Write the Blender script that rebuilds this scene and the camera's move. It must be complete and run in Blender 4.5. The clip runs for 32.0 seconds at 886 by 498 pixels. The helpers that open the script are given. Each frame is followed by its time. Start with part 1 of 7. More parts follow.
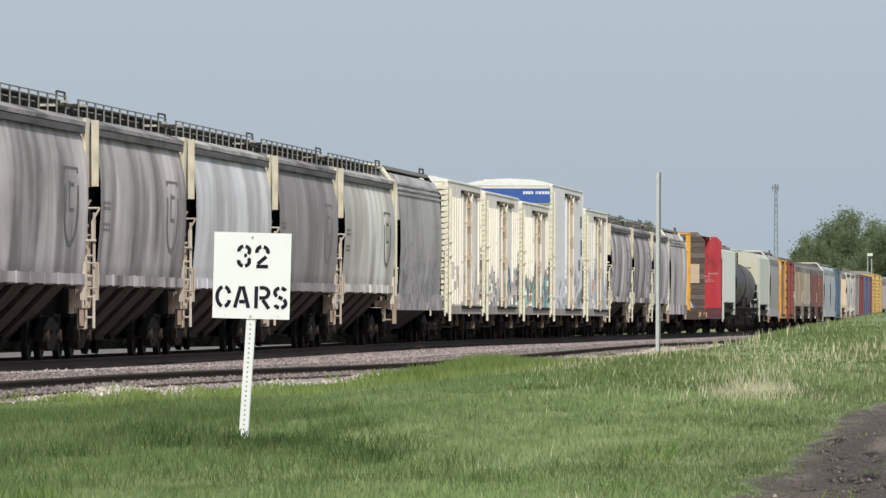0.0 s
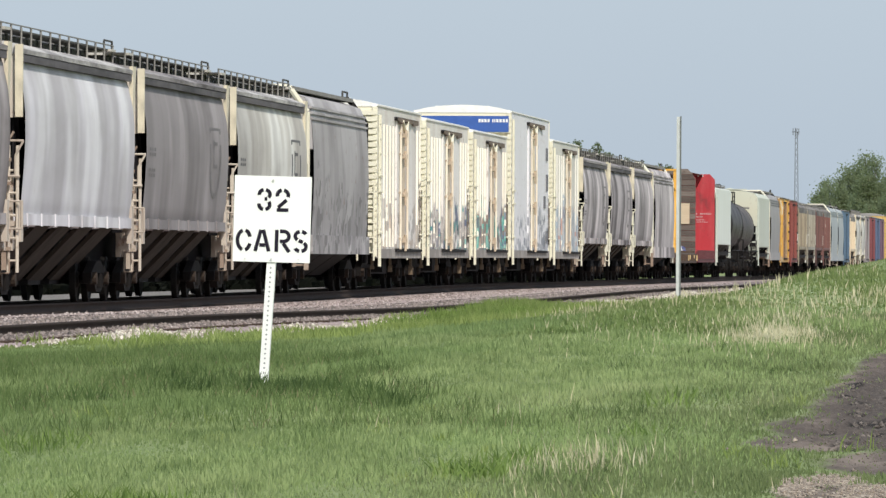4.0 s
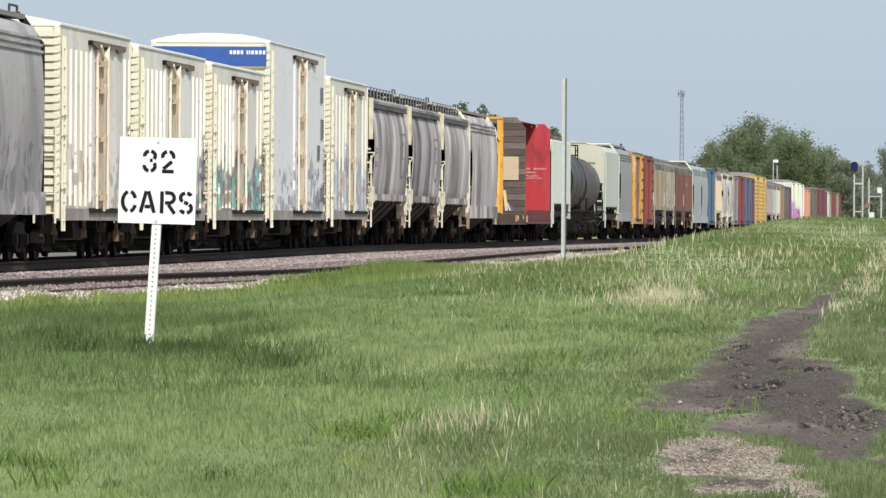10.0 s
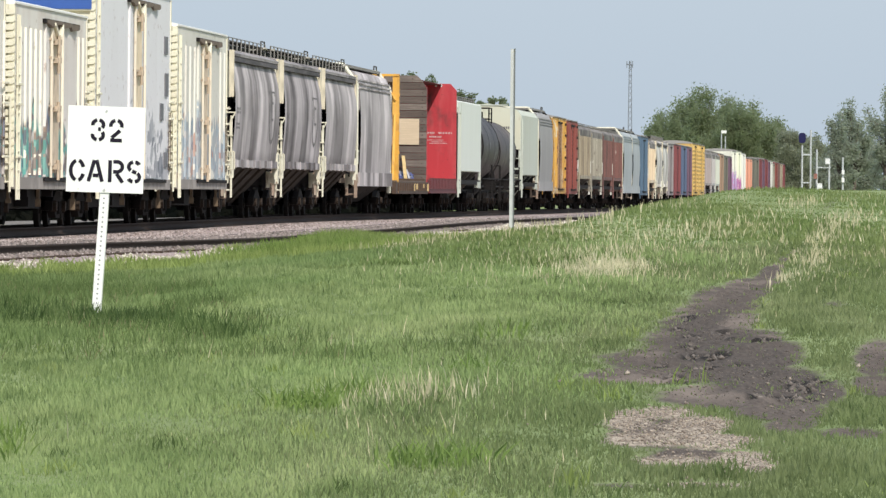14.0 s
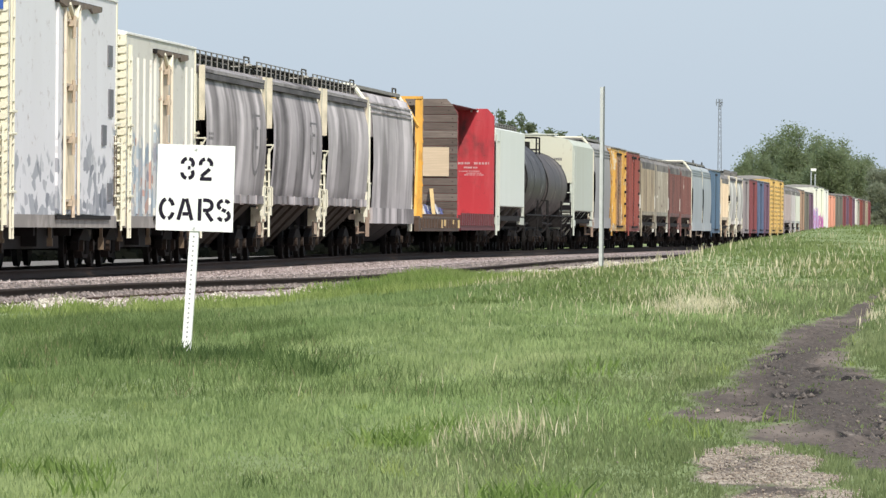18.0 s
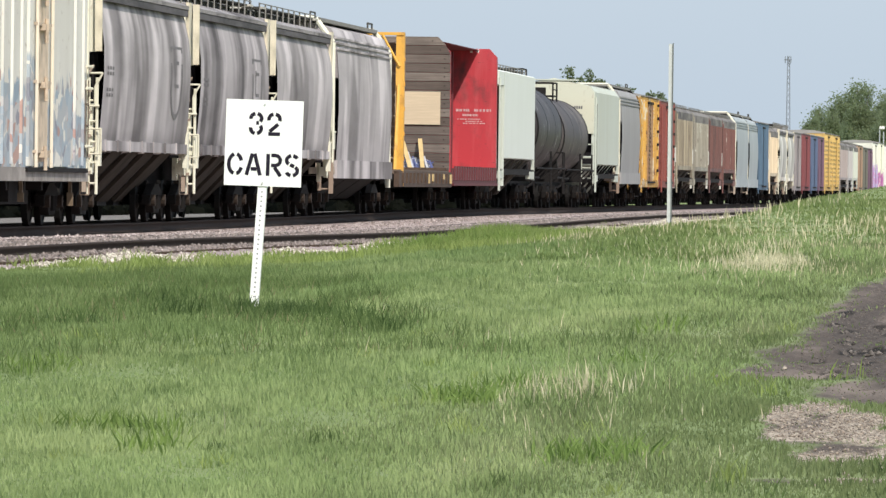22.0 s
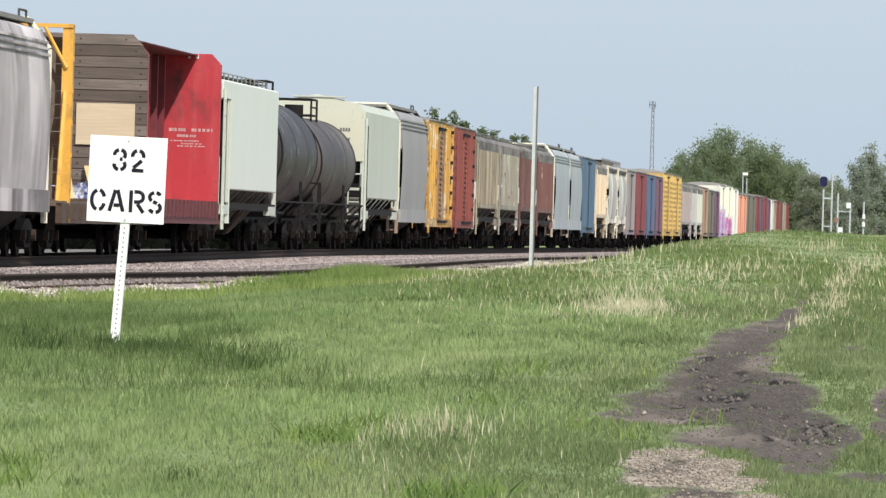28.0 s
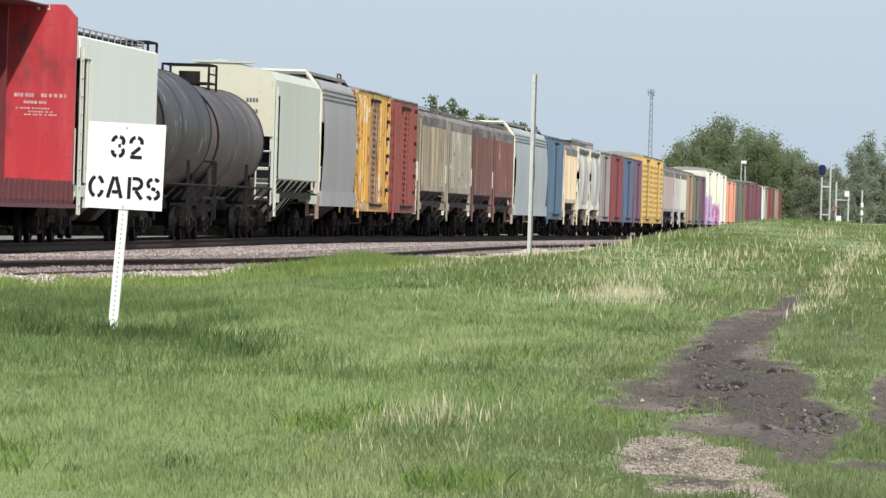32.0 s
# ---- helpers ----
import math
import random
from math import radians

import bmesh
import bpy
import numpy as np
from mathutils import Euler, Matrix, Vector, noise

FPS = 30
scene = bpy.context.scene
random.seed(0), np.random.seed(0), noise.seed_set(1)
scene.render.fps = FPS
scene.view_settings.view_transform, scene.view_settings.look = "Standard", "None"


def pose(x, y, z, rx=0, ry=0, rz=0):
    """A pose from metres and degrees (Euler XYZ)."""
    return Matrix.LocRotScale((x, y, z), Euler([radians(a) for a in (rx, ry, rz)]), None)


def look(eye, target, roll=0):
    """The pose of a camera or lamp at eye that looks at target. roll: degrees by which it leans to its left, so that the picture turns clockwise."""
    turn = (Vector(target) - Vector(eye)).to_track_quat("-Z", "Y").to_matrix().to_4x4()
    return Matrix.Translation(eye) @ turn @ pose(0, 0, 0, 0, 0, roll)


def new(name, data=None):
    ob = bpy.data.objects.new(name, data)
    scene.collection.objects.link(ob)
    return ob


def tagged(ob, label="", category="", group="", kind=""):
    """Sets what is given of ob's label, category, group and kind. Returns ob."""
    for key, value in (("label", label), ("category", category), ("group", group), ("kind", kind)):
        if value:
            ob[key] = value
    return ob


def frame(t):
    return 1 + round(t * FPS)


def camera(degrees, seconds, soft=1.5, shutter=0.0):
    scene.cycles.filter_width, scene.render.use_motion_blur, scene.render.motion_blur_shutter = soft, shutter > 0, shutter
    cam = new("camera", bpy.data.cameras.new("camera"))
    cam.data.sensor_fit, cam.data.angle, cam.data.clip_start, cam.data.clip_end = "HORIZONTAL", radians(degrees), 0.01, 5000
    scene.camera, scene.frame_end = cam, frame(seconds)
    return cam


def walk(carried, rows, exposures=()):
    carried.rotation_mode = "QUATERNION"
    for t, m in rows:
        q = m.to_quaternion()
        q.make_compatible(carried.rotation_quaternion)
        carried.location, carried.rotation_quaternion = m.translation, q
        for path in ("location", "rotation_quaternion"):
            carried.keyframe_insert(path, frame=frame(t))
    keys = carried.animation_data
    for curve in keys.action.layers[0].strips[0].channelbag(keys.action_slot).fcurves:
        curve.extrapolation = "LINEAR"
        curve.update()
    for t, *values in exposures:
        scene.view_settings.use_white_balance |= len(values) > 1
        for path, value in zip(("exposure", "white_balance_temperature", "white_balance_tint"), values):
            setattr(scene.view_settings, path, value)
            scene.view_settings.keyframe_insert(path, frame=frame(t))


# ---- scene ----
from itertools import product

SECONDS = 32.0
F = 14714.0                      # focal length of the picture, for planning the plan's angles
EYE = 1.67
RAIL = 0.80                      # top of rail
TRACK = -19.6                    # centre of the main track
SIDING = -13.75                  # centre of the near track
SLEW = 0.00168                   # how far both tracks close in on the line of sight, for each metre of distance

cam = camera(6.1, SECONDS, soft=1.42)


def aim(yaw, pitch, roll):
    return pose(0, 0, EYE, 90 + pitch, 0, yaw) @ pose(0, 0, 0, 0, 0, roll)


# seconds, degrees to the left of the track's direction, degrees up, degrees of lean
PATH = [
    (0, 4.236, 0.447, 0.21), (0.5, 4.251, 0.507, 0.41), (1, 3.811, -0.005, 0.39), (1.5, 3.965, -0.004, 0.39),
    (2, 4.122, -0.142, 0.07), (2.5, 3.874, -0.130, 0.41), (3, 4.030, -0.022, 0.19), (3.5, 4.325, 0.058, 0.33),
    (5.5, 4.556, -0.038, 0.07), (6, 4.516, -0.106, -0.04), (6.5, 4.455, -0.101, -0.20), (7, 4.573, -0.079, 0.01),
    (7.5, 4.623, -0.051, -0.15), (8, 4.859, -0.051, 0.07), (8.5, 4.833, -0.129, 0.05), (9, 4.325, -0.186, -0.06),
    (9.5, 4.026, -0.214, 0.18), (10, 3.583, -0.201, 0.35), (10.5, 3.648, -0.182, 0.23), (11, 3.636, -0.251, 0.30),
    (11.5, 3.348, -0.325, 0.35), (12, 3.309, -0.336, 0.23), (12.5, 3.252, -0.370, 0.57), (13, 3.197, -0.337, 0.71),
    (13.5, 3.231, -0.368, 0.51), (15.5, 3.274, -0.440, 0.69), (16, 3.371, -0.377, 0.75), (16.5, 3.692, -0.244, 0.56),
    (17, 3.807, -0.190, 0.67), (17.5, 3.801, -0.135, 0.44), (18, 3.843, -0.148, 0.47), (18.5, 3.788, -0.210, 0.82),
    (19, 3.725, -0.163, 0.89), (19.5, 3.757, -0.048, 0.89), (20, 3.742, -0.060, 0.60), (20.5, 3.865, -0.158, 0.53),
    (21, 3.923, -0.261, 0.47), (21.5, 4.096, -0.429, 0.64), (22, 4.308, -0.456, 0.72), (22.5, 4.359, -0.419, 0.48),
    (23, 4.178, -0.315, 0.43), (23.5, 4.087, -0.300, 0.41), (24, 4.064, -0.326, 0.45), (24.5, 4.016, -0.304, 0.86),
    (26.5, 3.888, -0.305, 1.40), (27, 3.748, -0.365, 1.37), (27.5, 3.486, -0.321, 1.57), (28, 3.363, -0.158, 1.64),
    (28.5, 3.352, -0.083, 1.76), (29, 3.432, -0.063, 1.71), (29.5, 3.426, -0.095, 1.62), (30, 3.458, -0.117, 1.74),
    (30.5, 3.459, -0.164, 1.78), (31, 3.499, -0.266, 1.76), (31.5, 3.461, -0.299, 1.78), (32, 3.348, -0.244, 1.78),
]
walk(cam, [(t, aim(a, b, c)) for t, a, b, c in PATH], exposures=[(0, 0.14), (0.6, 0.22), (1.2, 0.34), (4, 0.32), (6, 0.30), (9.2, 0.30), (10, 0.36), (12, 0.38), (19, 0.50), (32, 0.50)])

# ---- world, sun ----
SUN_EL, SUN_AZ = 44.0, 152.0     # azimuth clockwise from +y
world = bpy.data.worlds.new("sky")
scene.world = world
world.use_nodes = True
wn = world.node_tree.nodes
wl = world.node_tree.links
sky = wn.new("ShaderNodeTexSky")
sky.sky_type = "NISHITA"
sky.sun_disc = False
sky.sun_elevation = radians(SUN_EL)
sky.sun_rotation = radians(SUN_AZ)
sky.air_density, sky.dust_density, sky.ozone_density = 1.0, 2.5, 1.5
haze = wn.new("ShaderNodeMix")
haze.data_type = "RGBA"
haze.inputs[0].default_value = 0.72
haze.inputs[7].default_value = (5.05, 6.0, 7.1, 1)
wl.new(sky.outputs[0], haze.inputs[6])
wl.new(haze.outputs[2], wn["Background"].inputs["Color"])
wn["Background"].inputs["Strength"].default_value = 0.095
sun = new("sun", bpy.data.lights.new("sun", "SUN"))
sun.data.energy, sun.data.angle, sun.data.color = 3.3, radians(0.6), (1.0, 0.95, 0.86)
el, az = radians(SUN_EL), radians(SUN_AZ)
sun.matrix_world = look((0, 0, 60), Vector((0, 0, 60)) - Vector((math.sin(az) * math.cos(el), math.cos(az) * math.cos(el), math.sin(el))))


# ---- materials ----
def tree_of(name):
    m = bpy.data.materials.new(name)
    m.use_nodes = True
    return m, m.node_tree.nodes, m.node_tree.links, m.node_tree.nodes["Principled BSDF"]


def noise_node(n, l, scale, coord, stretch=(1, 1, 1), detail=4.0, rough=0.6, own=False):
    """Noise; own: shifted by chance from object to object."""
    tc = n.new("ShaderNodeTexCoord")
    mp = n.new("ShaderNodeMapping")
    mp.inputs["Scale"].default_value = stretch
    l.new(tc.outputs[coord], mp.inputs["Vector"])
    if own:
        info = n.new("ShaderNodeObjectInfo")
        k = n.new("ShaderNodeMath")
        k.operation = "MULTIPLY"
        k.inputs[1].default_value = 57.0
        l.new(info.outputs["Random"], k.inputs[0])
        l.new(k.outputs[0], mp.inputs["Location"])
    t = n.new("ShaderNodeTexNoise")
    t.inputs["Scale"].default_value, t.inputs["Detail"].default_value, t.inputs["Roughness"].default_value = scale, detail, rough
    l.new(mp.outputs[0], t.inputs["Vector"])
    return t


def ramp(n, l, src, lo, hi, a=(0, 0, 0, 1), b=(1, 1, 1, 1)):
    r = n.new("ShaderNodeValToRGB")
    r.color_ramp.elements[0].position, r.color_ramp.elements[1].position = lo, hi
    r.color_ramp.elements[0].color, r.color_ramp.elements[1].color = a, b
    l.new(src, r.inputs[0])
    return r.outputs[0]


def mixed(n, l, fac, a, b, mode="MIX"):
    m = n.new("ShaderNodeMix")
    m.data_type, m.blend_type = "RGBA", mode
    for sock, v in ((m.inputs[0], fac), (m.inputs[6], a), (m.inputs[7], b)):
        if isinstance(v, (int, float)):
            sock.default_value = v
        elif isinstance(v, tuple):
            sock.default_value = (*v[:3], 1)
        else:
            l.new(v, sock)
    return m.outputs[2]


def bumped(n, l, bsdf, src, strength, dist=0.01):
    b = n.new("ShaderNodeBump")
    b.inputs["Strength"].default_value, b.inputs["Distance"].default_value = strength, dist
    l.new(src, b.inputs["Height"])
    l.new(b.outputs[0], bsdf.inputs["Normal"])


PAINTS = {}


def paint(name, col, dirt=(0.10, 0.085, 0.075), amount=0.5, rust=0.15, rough=0.72):
    """Weathered car paint: rain streaks that run down, blotches of grime, specks of rust."""
    if name in PAINTS:
        return PAINTS[name]
    m, n, l, b = tree_of(name)
    streak = noise_node(n, l, 1.0, "Object", (0.0, 0.36, 0.17), 2.5, 0.55, True)
    fine = noise_node(n, l, 1.0, "Object", (0.0, 0.8, 0.25), 1.5, 0.5, True)
    blotch = noise_node(n, l, 0.7, "Object", (1, 0.25, 1.1), 5, 0.65, True)
    speck = noise_node(n, l, 6.0, "Object", (1, 0.3, 0.6), 5, 0.7, True)
    s1 = ramp(n, l, streak.outputs[0], 0.46, 0.56)
    s2 = ramp(n, l, fine.outputs[0], 0.47, 0.60)
    s3 = ramp(n, l, blotch.outputs[0], 0.40, 0.75)
    ms = mixed(n, l, 0.30, s1, s2)
    ms = mixed(n, l, 0.26, ms, s3)
    k = n.new("ShaderNodeMath")
    k.operation = "MULTIPLY"
    k.inputs[1].default_value = amount
    l.new(ms, k.inputs[0])
    wash = noise_node(n, l, 1.0, "Object", (0.0, 0.62, 0.20), 1.5, 0.5, True)
    pale = tuple(min(0.85, v * 1.55) for v in col)
    kw = n.new("ShaderNodeMath")
    kw.operation = "MULTIPLY"
    kw.inputs[1].default_value = max(0.0, min(0.75, amount * 1.5 - 0.75))
    l.new(ramp(n, l, wash.outputs[0], 0.50, 0.58), kw.inputs[0])
    c = mixed(n, l, kw.outputs[0], col, pale)
    c = mixed(n, l, k.outputs[0], c, dirt)
    sp = n.new("ShaderNodeMath")
    sp.operation = "MULTIPLY"
    sp.inputs[1].default_value = rust
    l.new(ramp(n, l, speck.outputs[0], 0.60, 0.72), sp.inputs[0])
    c = mixed(n, l, sp.outputs[0], c, (0.16, 0.065, 0.03))
    l.new(c, b.inputs["Base Color"])
    b.inputs["Roughness"].default_value = rough
    b.inputs["Specular IOR Level"].default_value = 0.3
    bumped(n, l, b, blotch.outputs[0], 0.12, 0.03)
    PAINTS[name] = m
    return m


def plain(name, col, rough=0.7, metal=0.0, scale=6.0, spread=0.35, coord="Object", bump=0.2):
    if name in PAINTS:
        return PAINTS[name]
    m, n, l, b = tree_of(name)
    a = noise_node(n, l, scale, coord, detail=6)
    z = noise_node(n, l, scale * 0.13, coord, detail=3)
    dark = tuple(v * (1 - spread) for v in col)
    lite = tuple(min(1, v * (1 + spread * 0.6)) for v in col)
    c = mixed(n, l, ramp(n, l, a.outputs[0], 0.3, 0.7), dark, lite)
    c = mixed(n, l, ramp(n, l, z.outputs[0], 0.35, 0.7), c, tuple(v * (1 - spread * 0.5) for v in col))
    l.new(c, b.inputs["Base Color"])
    b.inputs["Roughness"].default_value, b.inputs["Metallic"].default_value = rough, metal
    if max(col) < 0.08:
        b.inputs["Specular IOR Level"].default_value = 0.12
    bumped(n, l, b, a.outputs[0], bump)
    PAINTS[name] = m
    return m


def stained(name, col, dirt, faded, rough=0.65):
    """Sheet steel with blotches, runs and scuffs in every direction."""
    m, n, l, b = tree_of(name)
    big = noise_node(n, l, 1.3, "Object", (1, 1, 0.7), 5, 0.65)
    runs = noise_node(n, l, 3.0, "Object", (1.6, 1.6, 0.25), 4, 0.6)
    scuff = noise_node(n, l, 7.0, "Object", (0.5, 0.5, 2.2), 5, 0.7)
    c = mixed(n, l, ramp(n, l, runs.outputs[0], 0.45, 0.75), col, faded)
    c = mixed(n, l, ramp(n, l, big.outputs[0], 0.49, 0.72), c, dirt)
    c = mixed(n, l, ramp(n, l, scuff.outputs[0], 0.62, 0.68), c, dirt)
    l.new(c, b.inputs["Base Color"])
    b.inputs["Roughness"].default_value = rough
    bumped(n, l, b, big.outputs[0], 0.25, 0.04)
    PAINTS[name] = m
    return m


def smudged(name, col, dirt, rough=0.75):
    """Sheet steel with long soft smudges of soot along it."""
    m, n, l, b = tree_of(name)
    a = noise_node(n, l, 1.0, "Object", (1, 0.33, 1.5), 4, 0.6, True)
    z = noise_node(n, l, 1.0, "Object", (2, 1.3, 5), 4, 0.65, True)
    c = mixed(n, l, ramp(n, l, a.outputs[0], 0.44, 0.64), col, dirt)
    c = mixed(n, l, ramp(n, l, z.outputs[0], 0.54, 0.66), c, tuple(0.5 * (p + q) for p, q in zip(col, dirt)))
    l.new(c, b.inputs["Base Color"])
    b.inputs["Roughness"].default_value = rough
    bumped(n, l, b, z.outputs[0], 0.15, 0.02)
    PAINTS[name] = m
    return m


def tank_paint(name, col, dust, scuff, rough):
    """Old black tank enamel: dusty runs round the barrel, pale scuffs with sun glints painted in, rusty splashes low
    down.
    """
    m, n, l, b = tree_of(name)
    a = noise_node(n, l, 1.0, "Object", (0.15, 0.5, 0.3), 4, 0.6, True)
    f = noise_node(n, l, 1.0, "Object", (0.25, 1.2, 0.7), 3, 0.6, True)
    z = noise_node(n, l, 1.0, "Object", (0.6, 2.2, 0.9), 5, 0.7, True)
    c = mixed(n, l, ramp(n, l, a.outputs[0], 0.42, 0.66), col, dust)
    c = mixed(n, l, ramp(n, l, f.outputs[0], 0.48, 0.68), c, tuple(0.5 * (p + q) for p, q in zip(col, dust)))
    # pale marks for scuffs and for the sun's glints on the barrel
    c = mixed(n, l, ramp(n, l, z.outputs[0], 0.60, 0.64), c, scuff)
    l.new(c, b.inputs["Base Color"])
    b.inputs["Roughness"].default_value = rough
    b.inputs["Specular IOR Level"].default_value = 0.2
    bumped(n, l, b, a.outputs[0], 0.1, 0.03)
    PAINTS[name] = m
    return m


def peeling(name, col, under, rust, share=0.56):
    """Old paint that has come off in tall ragged patches."""
    m = paint(name, col, rust, 0.6, 0.5)
    n, l = m.node_tree.nodes, m.node_tree.links
    b = n["Principled BSDF"]
    c = b.inputs["Base Color"].links[0].from_socket
    z = noise_node(n, l, 1.0, "Object", (0.8, 0.8, 0.5), 6, 0.75, True)
    z2 = noise_node(n, l, 1.6, "Object", (0.8, 0.6, 0.9), 6, 0.75, True)
    c = mixed(n, l, ramp(n, l, z.outputs[0], share, share + 0.03), c, under)
    c = mixed(n, l, ramp(n, l, z2.outputs[0], share + 0.02, share + 0.05), c, rust)
    l.new(c, b.inputs["Base Color"])
    return m


# ---- mesh helpers ----
def part(name, bm, material, parent=None, label="", smooth=False):
    me = bpy.data.meshes.new(name)
    bm.to_mesh(me)
    bm.free()
    mats = material if isinstance(material, (list, tuple)) else [material]
    for m in mats:
        me.materials.append(m)
    if smooth:
        me.shade_smooth()
    ob = new(name, me)
    if parent is not None:
        ob.parent = parent
    if label:
        tagged(ob, label)
    return ob


def same(name, ob, parent, m):
    """Another piece on the mesh of ob, under parent."""
    o = new(name, ob.data)
    o.parent = parent
    o.matrix_basis = m
    return o


def box(bm, x0, x1, y0, y1, z0, z1, mat=0):
    v = [bm.verts.new((x, y, z)) for x, y, z in product((x0, x1), (y0, y1), (z0, z1))]
    for q in ((0, 1, 3, 2), (4, 6, 7, 5), (0, 4, 5, 1), (2, 3, 7, 6), (0, 2, 6, 4), (1, 5, 7, 3)):
        bm.faces.new([v[i] for i in q]).material_index = mat
    return v


def bar(bm, a, b, r, sides=6, mat=0):
    """A round bar from a to b."""
    a, b = Vector(a), Vector(b)
    q = (b - a).to_track_quat("Z", "Y")
    rings = []
    for p in (a, b):
        rings.append([bm.verts.new(p + q @ Vector((r * math.cos(2 * math.pi * i / sides), r * math.sin(2 * math.pi * i / sides), 0))) for i in range(sides)])
    for i in range(sides):
        bm.faces.new((rings[0][i], rings[0][(i + 1) % sides], rings[1][(i + 1) % sides], rings[1][i])).material_index = mat
    bm.faces.new(rings[0][::-1]).material_index = mat
    bm.faces.new(rings[1]).material_index = mat


def extrude(bm, profile, y0, y1, mat=0, caps=True):
    """A profile of (x, z), counter-clockwise seen from -y, drawn along y."""
    a = [bm.verts.new((x, y0, z)) for x, z in profile]
    b = [bm.verts.new((x, y1, z)) for x, z in profile]
    n = len(profile)
    for i in range(n):
        bm.faces.new((a[i], a[(i + 1) % n], b[(i + 1) % n], b[i])).material_index = mat
    if caps:
        bm.faces.new(a[::-1]).material_index = mat
        bm.faces.new(b).material_index = mat


def lathe(bm, rings, sides=28, mat=0):
    """Rings of (y, r) round the y axis through z given as rings' third value."""
    rows = []
    for y, r, zc in rings:
        rows.append([bm.verts.new((r * math.cos(2 * math.pi * i / sides), y, zc + r * math.sin(2 * math.pi * i / sides))) for i in range(sides)])
    for a, b in zip(rows, rows[1:]):
        for i in range(sides):
            bm.faces.new((a[i], a[(i + 1) % sides], b[(i + 1) % sides], b[i])).material_index = mat
    bm.faces.new(rows[0]).material_index = mat
    bm.faces.new(rows[-1][::-1]).material_index = mat


def fixed(bm):
    bmesh.ops.recalc_face_normals(bm, faces=bm.faces[:])
    return bm


def from_arrays(name, verts, faces, material, smooth=False):
    """One mesh from an array of corners and an array of faces of one size."""
    me = bpy.data.meshes.new(name)
    verts, faces = np.asarray(verts, "f"), np.asarray(faces, "i")
    k = faces.shape[1]
    me.vertices.add(len(verts))
    me.vertices.foreach_set("co", verts.ravel())
    me.loops.add(faces.size)
    me.loops.foreach_set("vertex_index", faces.ravel())
    me.polygons.add(len(faces))
    me.polygons.foreach_set("loop_start", np.arange(0, faces.size, k, dtype="i"))
    me.update(calc_edges=True)
    me.materials.append(material)
    if smooth:
        me.shade_smooth()
    return new(name, me)


def ease(a, b, v):
    t = np.clip((np.asarray(v, float) - a) / (b - a), 0, 1)
    return t * t * (3 - 2 * t)


def grade(y):
    """How far the rails rise or fall against the level, along the line."""
    y = np.asarray(y, float)
    return 0.06 * np.exp(-((y - 250) / 45) ** 2) - 0.15 * ease(300, 560, y)


def lifted(x, y):
    """How far the old siding and its gravel stand higher where they come nearest."""
    return 0.13 * (1 - ease(108, 172, y)) * ease(-16.2, -15.3, x)


# ---- ground ----
def drop_right(y):
    return np.interp(y, [-400, 0, 24, 44, 70, 110, 170, 230, 400, 900, 4000], [1.3, 1.2, 0.87, 0.68, 0.51, 0.33, -0.06, 0.02, 0.6, 0.9, 1.0])


def drop_left(y):
    return np.interp(y, [-400, 0, 24, 44, 70, 110, 150, 400, 4000], [1.3, 1.2, 0.87, 0.67, 0.86, 1.07, 1.10, 1.15, 1.2])


def ground(x, y):
    x, y = np.asarray(x, float), np.asarray(y, float)
    s = ease(-3.3, -8.2, x)
    d = drop_right(y) * (1 - s) + drop_left(y) * s
    d = d + 0.20 * ease(-10.5, -12.0, x) * ease(60, 120, y)
    bump = 0.02 * np.sin(x * 1.3 + y * 0.21) * np.sin(y * 0.33 - x * 0.5) + 0.012 * np.sin(x * 3.1 + 1.0) * np.sin(y * 1.1 + x)
    hollow = 0.036 * np.exp(-((x + 4.27) / 0.5) ** 2 - ((y - 43.8) / 1.7) ** 2)
    return EYE - d + bump * np.clip(y / 40, 0.3, 1) - hollow


# bare earth along the farm track: x, y, half width, half length, strength
TRAIL = [
    (-1.30, 134, 0.08, 14, 0.25), (-1.185, 101, 0.07, 16, 0.3), (-1.07, 82, 0.06, 9, 0.28), (-1.02, 69, 0.06, 6, 0.48), (-1.03, 61, 0.075, 4, 0.85),
    (-1.05, 56, 0.15, 3, 1), (-1.11, 51.5, 0.20, 3, 1), (-1.09, 47.3, 0.205, 3, 1), (-1.05, 43.5, 0.21, 2.6, 1), (-0.95, 41, 0.27, 1.2, 1),
]
MUD = [
    (-1.0, 40, 0.24, 2.0, 1), (-0.75, 40, 0.12, 0.8, 0.9), (-1.0, 37.2, 0.33, 1.5, 1), (-0.68, 37.8, 0.17, 1.6, 1), (-1.05, 34.6, 0.28, 1.3, 0.95),
    (-0.72, 35.2, 0.28, 1.5, 1), (-0.55, 34, 0.22, 1.5, 1), (-0.62, 32.2, 0.30, 1.1, 1), (-0.38, 33, 0.12, 0.9, 0.95), (-0.47, 30.7, 0.15, 1.0, 0.85),
    (-0.42, 29.3, 0.09, 0.8, 0.7), (-0.2, 28.7, 0.12, 0.4, 0.65),
]
FLANKS = [
    (-0.16, 37.6, 0.08, 2.26, 0.85), (-0.15, 34.3, 0.08, 1.0, 0.8), (-0.1, 34, 0.11, 1.19, 0.85), (-0.44, 48.6, 0.08, 0.82, 0.35), (-0.84, 28.5, 0.17, 1.27, 0.75),
    (-0.71, 26.6, 0.13, 0.57, 0.7), (-0.48, 25.9, 0.07, 0.41, 0.5), (-0.86, 24.8, 0.08, 0.16, 0.5), (-0.59, 24.9, 0.11, 0.16, 0.6),
]
BARE = TRAIL + MUD + FLANKS
